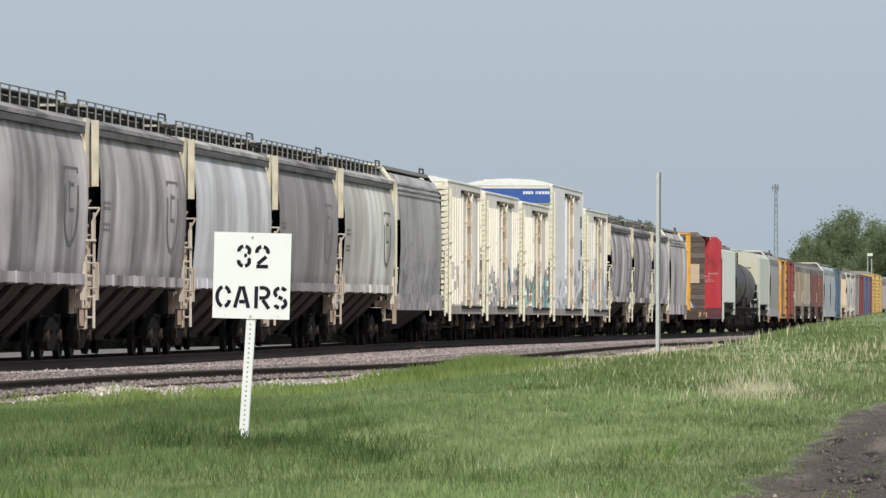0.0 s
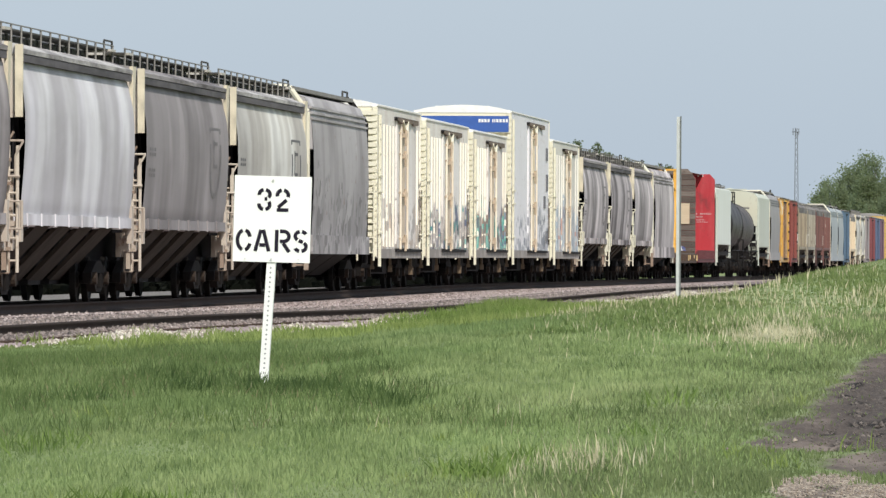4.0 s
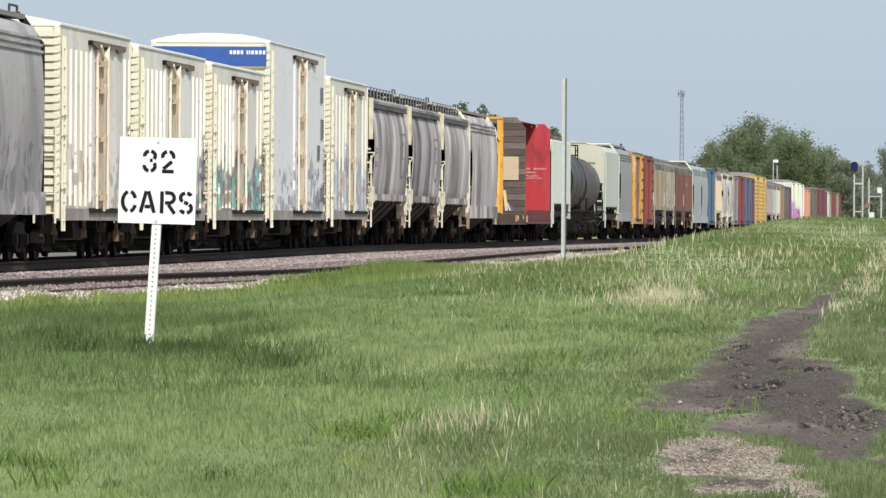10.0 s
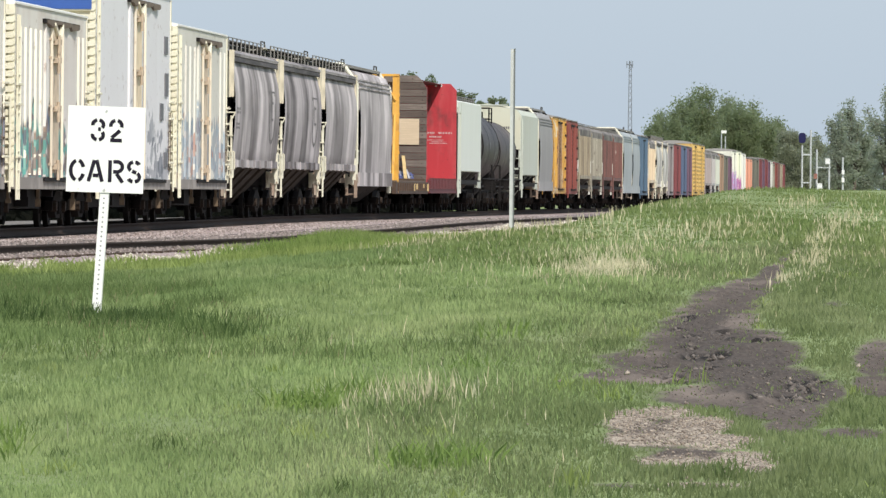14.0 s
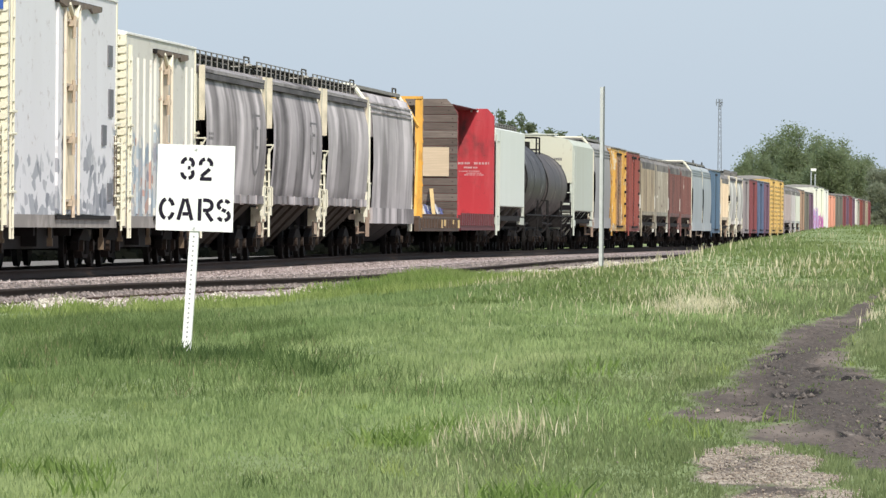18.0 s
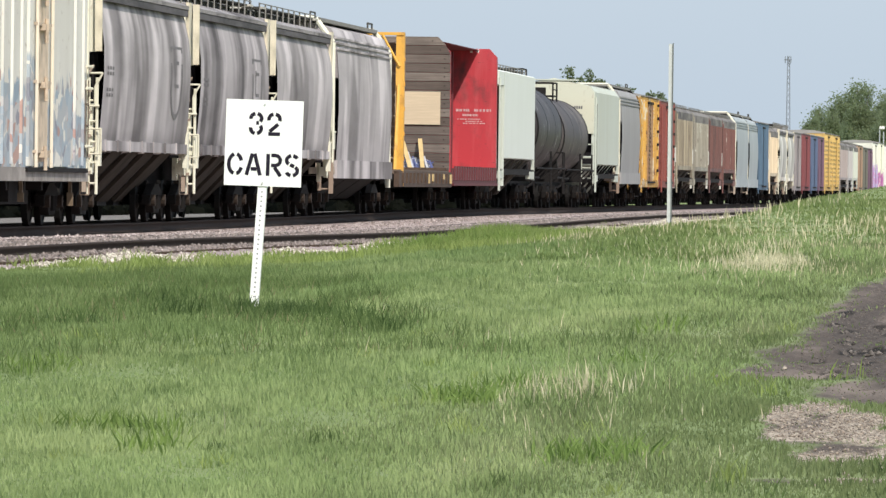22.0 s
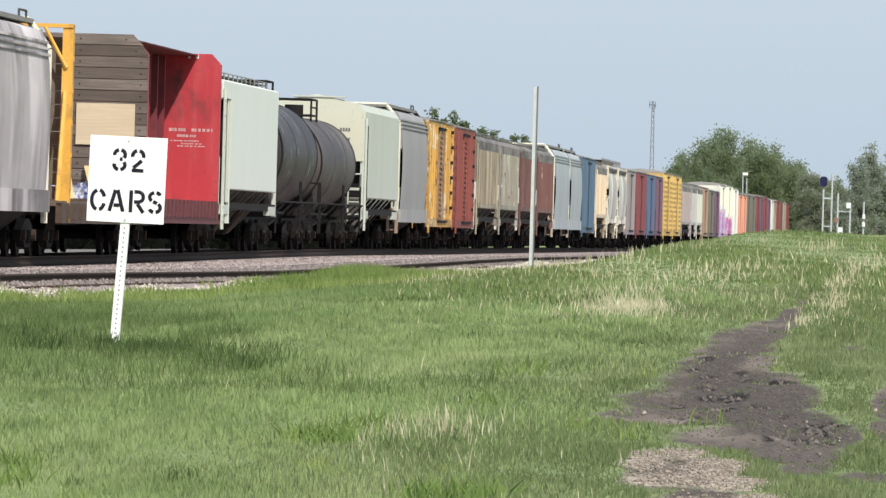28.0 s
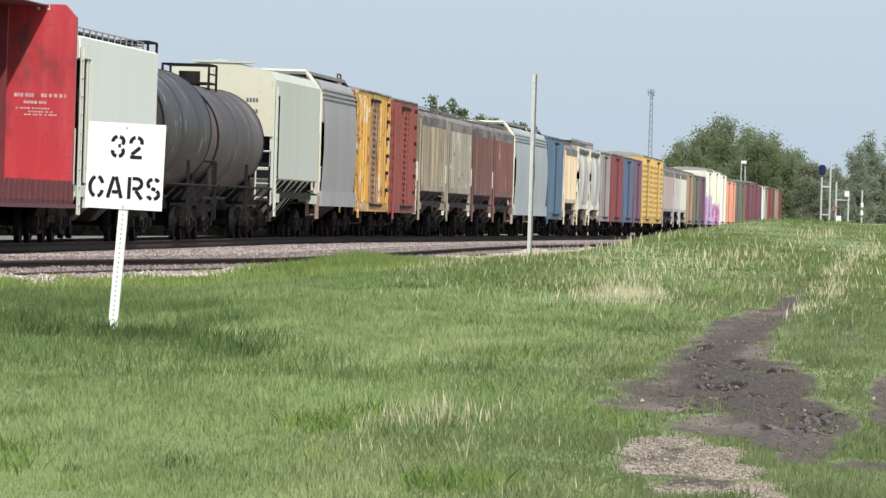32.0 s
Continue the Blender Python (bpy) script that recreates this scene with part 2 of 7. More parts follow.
PALE = [
    (-0.99, 29.5, 0.07, 0.78, 0.9), (-0.89, 30.4, 0.1, 0.53, 0.8), (-0.73, 29.1, 0.1, 0.78, 1), (-0.9, 27.9, 0.09, 0.49, 0.8), (-0.79, 27.6, 0.07, 0.29, 0.6),
    (-0.64, 27.7, 0.11, 0.49, 0.95), (-0.53, 26.6, 0.08, 0.37, 0.9), (-0.73, 26.3, 0.12, 0.33, 0.8), (-0.55, 25.8, 0.06, 0.2, 0.7), (-0.61, 24.9, 0.12, 0.15, 0.8),
    (-1.01, 30.1, 0.07, 0.37, 0.8), (-0.48, 26.1, 0.06, 0.29, 0.7),
]
# dark broken clods in the wet ruts; the shade of their holes is painted in
CLODS = [
    (-1.03, 38.9, 0.030, 0.22, 1), (-0.87, 37.9, 0.030, 0.20, 1), (-0.99, 37.7, 0.022, 0.25, 0.9), (-0.92, 33.6, 0.035, 0.20, 1), (-0.97, 34.5, 0.025, 0.30, 0.9),
    (-0.92, 36.5, 0.05, 0.14, 0.8), (-0.70, 39.6, 0.05, 0.20, 0.9), (-0.63, 39.9, 0.05, 0.15, 1), (-0.51, 34.5, 0.04, 0.22, 1), (-0.45, 33.9, 0.035, 0.35, 1),
    (-0.36, 34.8, 0.04, 0.30, 1), (-0.52, 32.4, 0.07, 0.16, 1), (-0.45, 33.3, 0.03, 0.22, 0.9), (-0.88, 40.0, 0.03, 0.20, 0.7), (-0.75, 37.0, 0.03, 0.18, 0.7),
    (-1.20, 44.4, 0.03, 0.5, 0.8), (-1.16, 42.0, 0.03, 0.4, 0.7), (-0.93, 41.2, 0.03, 0.3, 0.6), (-1.06, 40.4, 0.025, 0.3, 0.9), (-0.60, 35.6, 0.03, 0.2, 0.7),
    (-1.10, 36.4, 0.03, 0.2, 0.7), (-0.40, 32.2, 0.03, 0.2, 0.8),
]
# damp, darker core of the track
DAMP = [(-0.93, 39.2, 0.17, 2.2, 1), (-0.78, 36.8, 0.20, 1.8, 1), (-0.60, 34.6, 0.22, 1.6, 1), (-0.50, 33.0, 0.16, 1.0, 0.9), (-1.08, 44.5, 0.10, 4.0, 0.7)]
# rough dark tussocks round the sign
ROUGH = [
    (-5.04, 47.4, 0.25, 5.75, 1), (-5.38, 53, 0.14, 4.65, 0.8), (-4.56, 47.8, 0.2, 5.35, 0.9), (-3.9, 43.6, 0.21, 3.45, 0.9), (-3.39, 40.7, 0.18, 2.55, 0.8),
    (-2.92, 38.2, 0.17, 2.25, 0.5), (-3.63, 38.6, 0.19, 2.55, 0.6), (-3.14, 36.2, 0.21, 1.9, 0.5), (-2.49, 36.5, 0.19, 1.55, 0.5), (-4.24, 39.6, 0.18, 2.4, 0.5),
    (-2.23, 38.4, 0.25, 1.25, 0.35), (-6.1, 49, 0.6, 9, 0.75), (-5.0, 41, 0.5, 4.5, 0.6), (-4.3, 36, 0.45, 3, 0.45), (-6.8, 58, 0.5, 8, 0.6), (-4.20, 42.9, 0.22, 0.9, 1.3), (-3.95, 42.3, 0.20, 1.0, 1.2),
]


def patch(x, y, spots):
    f = np.zeros(np.broadcast(x, y).shape)
    for a, b, w, h, k in spots:
        f = np.maximum(f, k * np.exp(-(((x - a) / w) ** 2 + ((y - b) / h) ** 2) ** 1.5 * 0.7))
    return f


# ---- ground sheet, ballast, rails ----
def ground_material():
    m, n, l, b = tree_of("meadow")
    big = noise_node(n, l, 0.25, "Object", detail=4)
    mid = noise_node(n, l, 3.0, "Object", (1, 0.25, 1), detail=5)
    small = noise_node(n, l, 40.0, "Object", (1, 0.3, 1), detail=5)
    green = mixed(n, l, ramp(n, l, mid.outputs[0], 0.3, 0.7), (0.165, 0.215, 0.088), (0.205, 0.255, 0.108))
    green = mixed(n, l, ramp(n, l, big.outputs[0], 0.45, 0.7), green, (0.225, 0.265, 0.122))
    edge = noise_node(n, l, 7.0, "Object", (1, 0.2, 1), detail=6, rough=0.7)
    at = n.new("ShaderNodeAttribute")
    at.attribute_name = "bare"
    ap = n.new("ShaderNodeAttribute")
    ap.attribute_name = "pale"
    earth = mixed(n, l, ramp(n, l, small.outputs[0], 0.35, 0.65), (0.076, 0.061, 0.053), (0.142, 0.115, 0.099))
    earth = mixed(n, l, ramp(n, l, mid.outputs[0], 0.42, 0.62), earth, (0.092, 0.074, 0.063))
    dry = noise_node(n, l, 1.6, "Object", (1, 0.3, 1), detail=4)
    earth = mixed(n, l, ramp(n, l, dry.outputs[0], 0.5, 0.66), earth, (0.20, 0.162, 0.138))
    wet_shade = n.new("ShaderNodeAttribute")
    wet_shade.attribute_name = "wet_shade"
    grit = mixed(n, l, ramp(n, l, small.outputs[0], 0.38, 0.62), (0.225, 0.187, 0.150), (0.45, 0.38, 0.305))

    def edged(attr):
        a = n.new("ShaderNodeMath")
        a.operation = "MULTIPLY_ADD"
        a.inputs[1].default_value, a.inputs[2].default_value = 0.9, -0.45
        l.new(edge.outputs[0], a.inputs[0])
        s = n.new("ShaderNodeMath")
        l.new(attr, s.inputs[0])
        l.new(a.outputs[0], s.inputs[1])
        return ramp(n, l, s.outputs[0], 0.12, 0.42)
    damp = n.new("ShaderNodeAttribute")
    damp.attribute_name = "damp"
    earth = mixed(n, l, edged(damp.outputs["Fac"]), earth, mixed(n, l, ramp(n, l, small.outputs[0], 0.35, 0.65), (0.058, 0.048, 0.042), (0.108, 0.088, 0.076)))
    # Near-black spots: wet mud, with the holes' shade put into the colour.
    earth = mixed(n, l, edged(wet_shade.outputs["Fac"]), earth, (0.020, 0.0165, 0.0145))
    c = mixed(n, l, edged(at.outputs["Fac"]), green, earth)
    c = mixed(n, l, edged(ap.outputs["Fac"]), c, grit)
    l.new(c, b.inputs["Base Color"])
    b.inputs["Roughness"].default_value = 0.95
    b.inputs["Specular IOR Level"].default_value = 0.15
    bumped(n, l, b, small.outputs[0], 0.6, 0.02)
    return m


def steps(*runs):
    out = []
    for a, b, k in runs:
        out += list(np.linspace(a, b, k, endpoint=False))
    return np.array(out + [runs[-1][1]])


gx = steps((-2500, -60, 14), (-60, -14, 24), (-14, -3, 80), (-3, 1.0, 90), (1.0, 12, 24), (12, 2500, 14))
gy = steps((-600, 0, 8), (0, 14, 10), (14, 20, 12), (20, 56, 240), (56, 120, 100), (120, 300, 90), (300, 1200, 30), (1200, 4500, 12))
GX, GY = np.meshgrid(gx, gy)
bare, pale = patch(GX, GY, BARE), patch(GX, GY, PALE)
GZ = ground(GX, GY)
rng = np.random.default_rng(4)
clod = rng.random(GX.shape)
ruts = 0.5 * np.sin(GX * 31 + 2.1 * np.sin(GY * 0.9)) + 0.35 * np.sin(GX * 57 - GY * 2.3 + 1.0) * np.sin(GY * 3.1)
GZ = GZ + np.clip(bare * 1.6 - 0.5, 0, 1) * ((clod ** 3) * 0.030 - 0.016 + 0.010 * ruts) - 0.045 * patch(GX, GY, CLODS)
nx, ny = len(gx), len(gy)
idx = np.arange(nx * ny).reshape(ny, nx)
quads = np.stack([idx[:-1, :-1], idx[:-1, 1:], idx[1:, 1:], idx[1:, :-1]], -1).reshape(-1, 4)
land = from_arrays("ground", np.stack([GX, GY, GZ], -1).reshape(-1, 3), quads, ground_material(), True)
for key, val in (("bare", bare), ("pale", pale), ("damp", patch(GX, GY, DAMP)), ("wet_shade", patch(GX, GY, [(a, b, w * 1.35, h * 1.35, k) for a, b, w, h, k in CLODS]))):
    a = land.data.attributes.new(key, "FLOAT", "POINT")
    a.data.foreach_set("value", val.ravel().astype("f"))
tagged(land, "grass meadow with a bare muddy farm track", "ground", kind="structure")


def gravel(name, lo, hi, tint, scale=22.0):
    m, n, l, b = tree_of(name)
    v = n.new("ShaderNodeTexVoronoi")
    v.inputs["Scale"].default_value = scale
    tc = n.new("ShaderNodeTexCoord")
    l.new(tc.outputs["Object"], v.inputs["Vector"])
    z = noise_node(n, l, 1.2, "Object", detail=4)
    bw = n.new("ShaderNodeSeparateColor")
    l.new(v.outputs["Color"], bw.inputs[0])
    c = mixed(n, l, bw.outputs[0], lo, hi)
    c = mixed(n, l, ramp(n, l, z.outputs[0], 0.4, 0.7), c, tint)
    l.new(c, b.inputs["Base Color"])
    b.inputs["Roughness"].default_value = 0.9
    bumped(n, l, b, v.outputs["Distance"], 0.9, 0.03)
    return m


def strip(name, profile, ys, material, lift):
    """A sheet drawn along the line: profile of (x, z), with the line's grade."""
    v, f = [], []
    k = len(profile)
    for y in ys:
        g = float(grade(y))
        v += [(x + SLEW * y, y, z + g + float(lifted(x, y))) for x, z in profile]
    for j in range(len(ys) - 1):
        for i in range(k - 1):
            f.append((j * k + i, j * k + i + 1, (j + 1) * k + i + 1, (j + 1) * k + i))
    return from_arrays(name, v, f, material, lift)


line_y = steps((20, 120, 40), (120, 420, 150), (420, 1500, 60))
M_BALLAST = gravel("ballast_stone", (0.19, 0.14, 0.132), (0.46, 0.375, 0.36), (0.29, 0.225, 0.215))
M_BLACK = gravel("dark_ballast", (0.06, 0.048, 0.045), (0.17, 0.14, 0.13), (0.085, 0.07, 0.066))
M_PALE = gravel("pale_gravel", (0.30, 0.26, 0.205), (0.70, 0.64, 0.53), (0.44, 0.385, 0.31), 14.0)
R = RAIL
tagged(strip("ballast", [(-26.0, 0.34), (-22.6, 0.42), (-21.6, R - 0.20), (-18.2, R - 0.20), (-17.2, R - 0.26), (-16.2, 0.48), (-15.3, R - 0.11), (-14.1, R - 0.11), (-13.3, R - 0.20), (-12.7, R - 0.25), (-12.2, 0.50), (-11.4, 0.30)], line_y, M_BALLAST, False),
       "pinkish grey crushed stone ballast", "ballast", kind="structure")
tagged(strip("track_bed", [(-21.4, R - 0.185), (-18.7, R - 0.185)], line_y, M_BLACK, False), "dark ballast under the rails", "ballast", kind="structure")
tagged(strip("gravel_road", [(-30.5, 0.46), (-27.0, 0.47)], line_y, gravel("dusty_road_gravel", (0.10, 0.09, 0.082), (0.23, 0.21, 0.19), (0.145, 0.13, 0.118), 14.0), False), "pale gravel service road beyond the track", "road", kind="structure")


def verge(x, y):
    """Height of the uneven gravel bank that lines the siding."""
    crest = 0.49 + 0.035 * np.sin(y * 0.13 + 1.0) + 0.03 * np.sin(y * 0.31) + 0.045 * ease(150, 185, y) + 0.02 * np.sin(y * 0.83 + 2)
    return 0.26 + (crest - 0.26) * (1 - ease(-12.2, -10.6, x)) - 0.10 * (1 - ease(-12.9, -12.2, x)) + grade(y) + lifted(x, y)


vx = np.linspace(-12.9, -10.6, 9)
VX, VY = np.meshgrid(vx, line_y)
vi = np.arange(VX.size).reshape(VX.shape)
vq = np.stack([vi[:-1, :-1], vi[:-1, 1:], vi[1:, 1:], vi[1:, :-1]], -1).reshape(-1, 4)
tagged(from_arrays("gravel_verge", np.stack([VX + SLEW * VY, VY, verge(VX, VY)], -1).reshape(-1, 3), vq, M_PALE, True), "uneven bank of pale limestone gravel", "gravel", kind="structure")

tagged(strip("siding_bed", [(-14.05, R - 0.105), (-13.3, R - 0.192), (-12.75, R - 0.232)], line_y, gravel("grimy_ballast", (0.10, 0.078, 0.072), (0.24, 0.195, 0.185), (0.13, 0.105, 0.098)), False), "grimy ballast between the siding's rails", "ballast", kind="structure")

M_RAIL = plain("rusty_rail", (0.045, 0.032, 0.027), 0.8, 0.0, 9.0)
RAIL_PROFILE = [(-0.07, -0.17), (-0.07, -0.155), (-0.012, -0.135), (-0.012, -0.045), (-0.036, -0.035), (-0.036, -0.004), (-0.03, 0), (0.03, 0), (0.036, -0.004), (0.036, -0.035), (0.012, -0.045), (0.012, -0.135), (0.07, -0.155), (0.07, -0.17)]
for centre, word, z in ((TRACK, "main", 0.0), (SIDING, "siding", -0.10)):
    for side in (-0.755, 0.755):
        r = strip("rail", [(centre + side + x, R + z + w) for x, w in RAIL_PROFILE], line_y, M_RAIL, False)
        tagged(r, "rusty steel rail of the " + ("main track" if word == "main" else "weathered siding"), "rail", "rails", "structure")
bm = bmesh.new()
for j in range(520):
    y = 95 + j * 0.56 + random.uniform(-0.03, 0.03)
    z = R - 0.10 - 0.150 + float(grade(y) + lifted(SIDING, y))
    sx = SIDING + SLEW * y
    box(bm, sx - 1.3 + random.uniform(-0.05, 0.05), sx + 1.3 + random.uniform(-0.05, 0.05), y, y + 0.22, z - 0.15, z)
tagged(part("ties", fixed(bm), plain("tie_wood", (0.07, 0.05, 0.04), 0.9, 0, 12.0)), "row of dark weathered wooden railway ties", "railway ties", kind="stuff")


def lumps(name, x, y, z, size, material, seed, flat=0.7):
    """Many small uneven stones or clods in one mesh."""
    r = np.random.default_rng(seed)
    n = len(x)
    dirs = np.array([(1, 0, 0), (0, 1, 0), (-1, 0, 0), (0, -1, 0), (0, 0, 1), (0, 0, -1)], float)
    a = r.uniform(0, 2 * np.pi, n)
    c, s = np.cos(a), np.sin(a)
    d = np.repeat(dirs[None], n, 0) * r.uniform(0.55, 1.25, (n, 6, 1)) * size[:, None, None]
    d[:, :, 2] *= flat
    d = np.stack([d[:, :, 0] * c[:, None] - d[:, :, 1] * s[:, None], d[:, :, 0] * s[:, None] + d[:, :, 1] * c[:, None], d[:, :, 2]], -1)
    d += r.normal(0, 0.18, (n, 6, 3)) * size[:, None, None]
    v = d + np.stack([x, y, z], 1)[:, None, :]
    f = np.array([(0, 1, 4), (1, 2, 4), (2, 3, 4), (3, 0, 4), (1, 0, 5), (2, 1, 5), (3, 2, 5), (0, 3, 5)])
    f = (np.arange(n)[:, None, None] * 6 + f[None]).reshape(-1, 3)
    return from_arrays(name, v.reshape(-1, 3), f, material)


def island_material(name, stops, rough=0.9):
    m, n, l, b = tree_of(name)
    g = n.new("ShaderNodeNewGeometry")
    r = n.new("ShaderNodeValToRGB")
    r.color_ramp.interpolation = "CONSTANT"
    for i, c in enumerate(stops):
        e = r.color_ramp.elements[i] if i < 2 else r.color_ramp.elements.new(0.5)
        e.position, e.color = i / len(stops), (*c, 1)
    l.new(g.outputs["Random Per Island"], r.inputs[0])
    z = noise_node(n, l, 30.0, "Object", detail=3)
    l.new(mixed(n, l, ramp(n, l, z.outputs[0], 0.35, 0.7), r.outputs[0], (0.2, 0.17, 0.15)), b.inputs["Base Color"])
    b.inputs["Roughness"].default_value = rough
    return m


r = np.random.default_rng(31)
n = 38000
sy = 95 * (330 / 95) ** r.random(n)
sx = r.uniform(-18.3, -12.4, n)
top = np.interp(sx, [-18.2, -17.2, -16.2, -15.3, -14.1, -13.2, -12.7, -12.2], [R - 0.20, R - 0.26, 0.48, R - 0.12, R - 0.12, R - 0.21, R - 0.26, 0.49]) + grade(sy) + lifted(sx, sy)
M_STONE = island_material("ballast_stones", [(0.24, 0.18, 0.17), (0.42, 0.335, 0.32), (0.58, 0.49, 0.47), (0.15, 0.115, 0.11), (0.33, 0.25, 0.235)])
tagged(lumps("ballast_stones", sx + SLEW * sy, sy, top, r.uniform(0.015, 0.045, n), M_STONE, 32), "loose pinkish ballast stones beside the rails", "stones", kind="stuff")
n = 12000
sy = 95 * (300 / 95) ** r.random(n)
sx = r.uniform(-14.1, -12.6, n)
M_GRIT = island_material("grimy_stones", [(0.12, 0.095, 0.088), (0.22, 0.175, 0.165), (0.30, 0.245, 0.23), (0.07, 0.057, 0.054), (0.16, 0.128, 0.12)])
tagged(lumps("grimy_stones", sx + SLEW * sy, sy, np.interp(sx, [-14.05, -13.3, -12.75, -12.6], [R - 0.105, R - 0.192, R - 0.232, R - 0.25]) + grade(sy) + lifted(sx, sy), r.uniform(0.015, 0.05, n), M_GRIT, 34), "dark grimy stones between the siding's rails", "stones", kind="stuff")
n = 5000
sy = 95 * (300 / 95) ** r.random(n)
sx = r.normal(-12.80, 0.10, n)
heap = 0.5 + 0.5 * np.sin(sy * 0.21 + 1) * np.sin(sy * 0.57)
tagged(lumps("heaped_stones", sx + SLEW * sy, sy, R - 0.27 + 0.06 * heap * r.random(n) + grade(sy) + lifted(sx, sy), r.uniform(0.02, 0.05, n), M_GRIT, 35), "stones heaped unevenly against the siding rail", "stones", kind="stuff")
n = 15000
sy = 90 * (300 / 90) ** r.random(n)
sx = np.clip(r.normal(-12.05, 0.42, n), -12.75, -10.6)
M_LIME = island_material("limestone_chips", [(0.66, 0.60, 0.49), (0.80, 0.74, 0.62), (0.50, 0.44, 0.35), (0.35, 0.30, 0.24)])
tagged(lumps("limestone_chips", sx + SLEW * sy, sy, verge(sx, sy), r.uniform(0.02, 0.07, n), M_LIME, 33), "pale limestone chips along the siding", "stones", kind="stuff")


def within(spots, n, low, seed, x0=-1.6, x1=0.2, y0=24.0, y1=58.0):
    r = np.random.default_rng(seed)
    x, y = r.uniform(x0, x1, n), r.uniform(y0, y1, n)
    k = patch(x, y, spots) + r.normal(0, 0.1, n) > low
    return x[k], y[k], r


x, y, r = within([(a, b, w * 1.8, h * 1.8, k) for a, b, w, h, k in CLODS], 20000, 0.4, 41, y1=46)
M_CLOD = island_material("mud_clods", [(0.028, 0.023, 0.020), (0.045, 0.037, 0.031), (0.060, 0.049, 0.041), (0.020, 0.017, 0.015), (0.036, 0.030, 0.026)])
tagged(lumps("mud_clods", x, y, ground(x, y) - 0.020, 0.004 + 0.026 * r.random(len(x)) ** 3, M_CLOD, 42, 0.8), "dark clods of churned mud", "mud", kind="stuff")
x, y, r = within(PALE, 34000, 0.26, 43, y1=31.5)
M_CHIP = island_material("track_gravel", [(0.36, 0.295, 0.23), (0.48, 0.41, 0.325), (0.28, 0.225, 0.175), (0.19, 0.15, 0.12), (0.60, 0.53, 0.44)])
x = x + r.normal(0, 0.02, len(x))
y = y + r.normal(0, 0.2, len(x))
tagged(lumps("track_gravel", x, y, ground(x, y) + 0.001, 0.002 + 0.0085 * r.random(len(x)) ** 3, M_CHIP, 44, 0.5), "pale gravel scattered on the farm track", "stones", kind="stuff")
x, y, r = within([(-0.9, 33.0, 0.6, 4.0, 1.0)], 120, 0.3, 45, y1=45)
tagged(lumps("loose_pebbles", x, y, ground(x, y) + 0.002, 0.004 + 0.012 * r.random(len(x)) ** 2, M_CHIP, 46, 0.8), "few pale pebbles lying on the mud", "stones", kind="stuff")
x, y, r = within(BARE, 14000, 0.5, 47, y1=52)
M_CRUMB = island_material("earth_crumbs", [(0.086, 0.071, 0.060), (0.14, 0.116, 0.097), (0.060, 0.049, 0.041), (0.105, 0.087, 0.073)])
tagged(lumps("earth_crumbs", x, y, ground(x, y) + 0.001, 0.002 + 0.006 * r.random(len(x)) ** 3, M_CRUMB, 48, 0.6), "fine crumbs of dry brown earth", "earth", kind="stuff")


# ---- railway cars: parts that all of them share ----
M_TRUCK = plain("truck_steel", (0.013, 0.011, 0.0105), 0.85, 0.0, 7.0)
M_RUSTY = plain("rusty_bearing", (0.046, 0.034, 0.027), 0.8, 0.1, 7.0)
M_WHEEL = plain("wheel_steel", (0.012, 0.011, 0.0105), 0.7, 0.1, 7.0)
M_DARK = plain("grimy_steel", (0.020, 0.018, 0.018), 0.8, 0.1, 5.0)
P_WORN = paint("worn_rusty_trim", (0.40, 0.335, 0.275), (0.16, 0.09, 0.06), 0.8, 0.8)
M_BRACKET = plain("roof_bracket", (0.24, 0.23, 0.215), 0.7, 0.2, 8.0)
M_BAY = plain("grimy_hopper_bay", (0.045, 0.036, 0.031), 0.85, 0, 3.0, 0.4)
M_BAYRIB = plain("dusty_bay_rib", (0.115, 0.092, 0.078), 0.85, 0, 4.0, 0.35)
# near-black that puts the shade of open car ends into the colour
M_VOID = plain("shade_black_steel", (0.016, 0.014, 0.016), 0.9, 0, 3.0)
M_DUST = plain("dusty_bay_sheet", (0.055, 0.043, 0.035), 0.9, 0, 2.0, 0.5)
M_POSTCREAM = plain("cream_post", (0.66, 0.59, 0.45), 0.6, 0, 3.5, 0.32)
M_WALK = plain("walk_plate", (0.23, 0.215, 0.20), 0.75, 0.1, 5.0)
M_GRATE = plain("walkway_grating", (0.085, 0.08, 0.075), 0.7, 0.3, 8.0)


def wheelset_mesh():
    bm = bmesh.new()
    for s in (-1, 1):
        c = s * 0.755
        rows = []
        for x, r in ((c - 0.06, 0.40), (c - 0.06, 0.43), (c + 0.05, 0.42), (c + 0.06, 0.38), (c + 0.03, 0.34), (c + 0.03, 0.16), (c + 0.08, 0.13), (c + 0.08, 0.09)):
            x = x if s > 0 else 2 * c - x
            rows.append([bm.verts.new((x, r * math.cos(a * math.pi / 9), r * math.sin(a * math.pi / 9))) for a in range(18)])
        for a, b in zip(rows, rows[1:]):
            for i in range(18):
                bm.faces.new((a[i], a[(i + 1) % 18], b[(i + 1) % 18], b[i]))
        bm.faces.new(rows[0])
        bm.faces.new(rows[-1])
    bar(bm, (-1.0, 0, 0), (1.0, 0, 0), 0.08, 8)
    return fixed(bm)


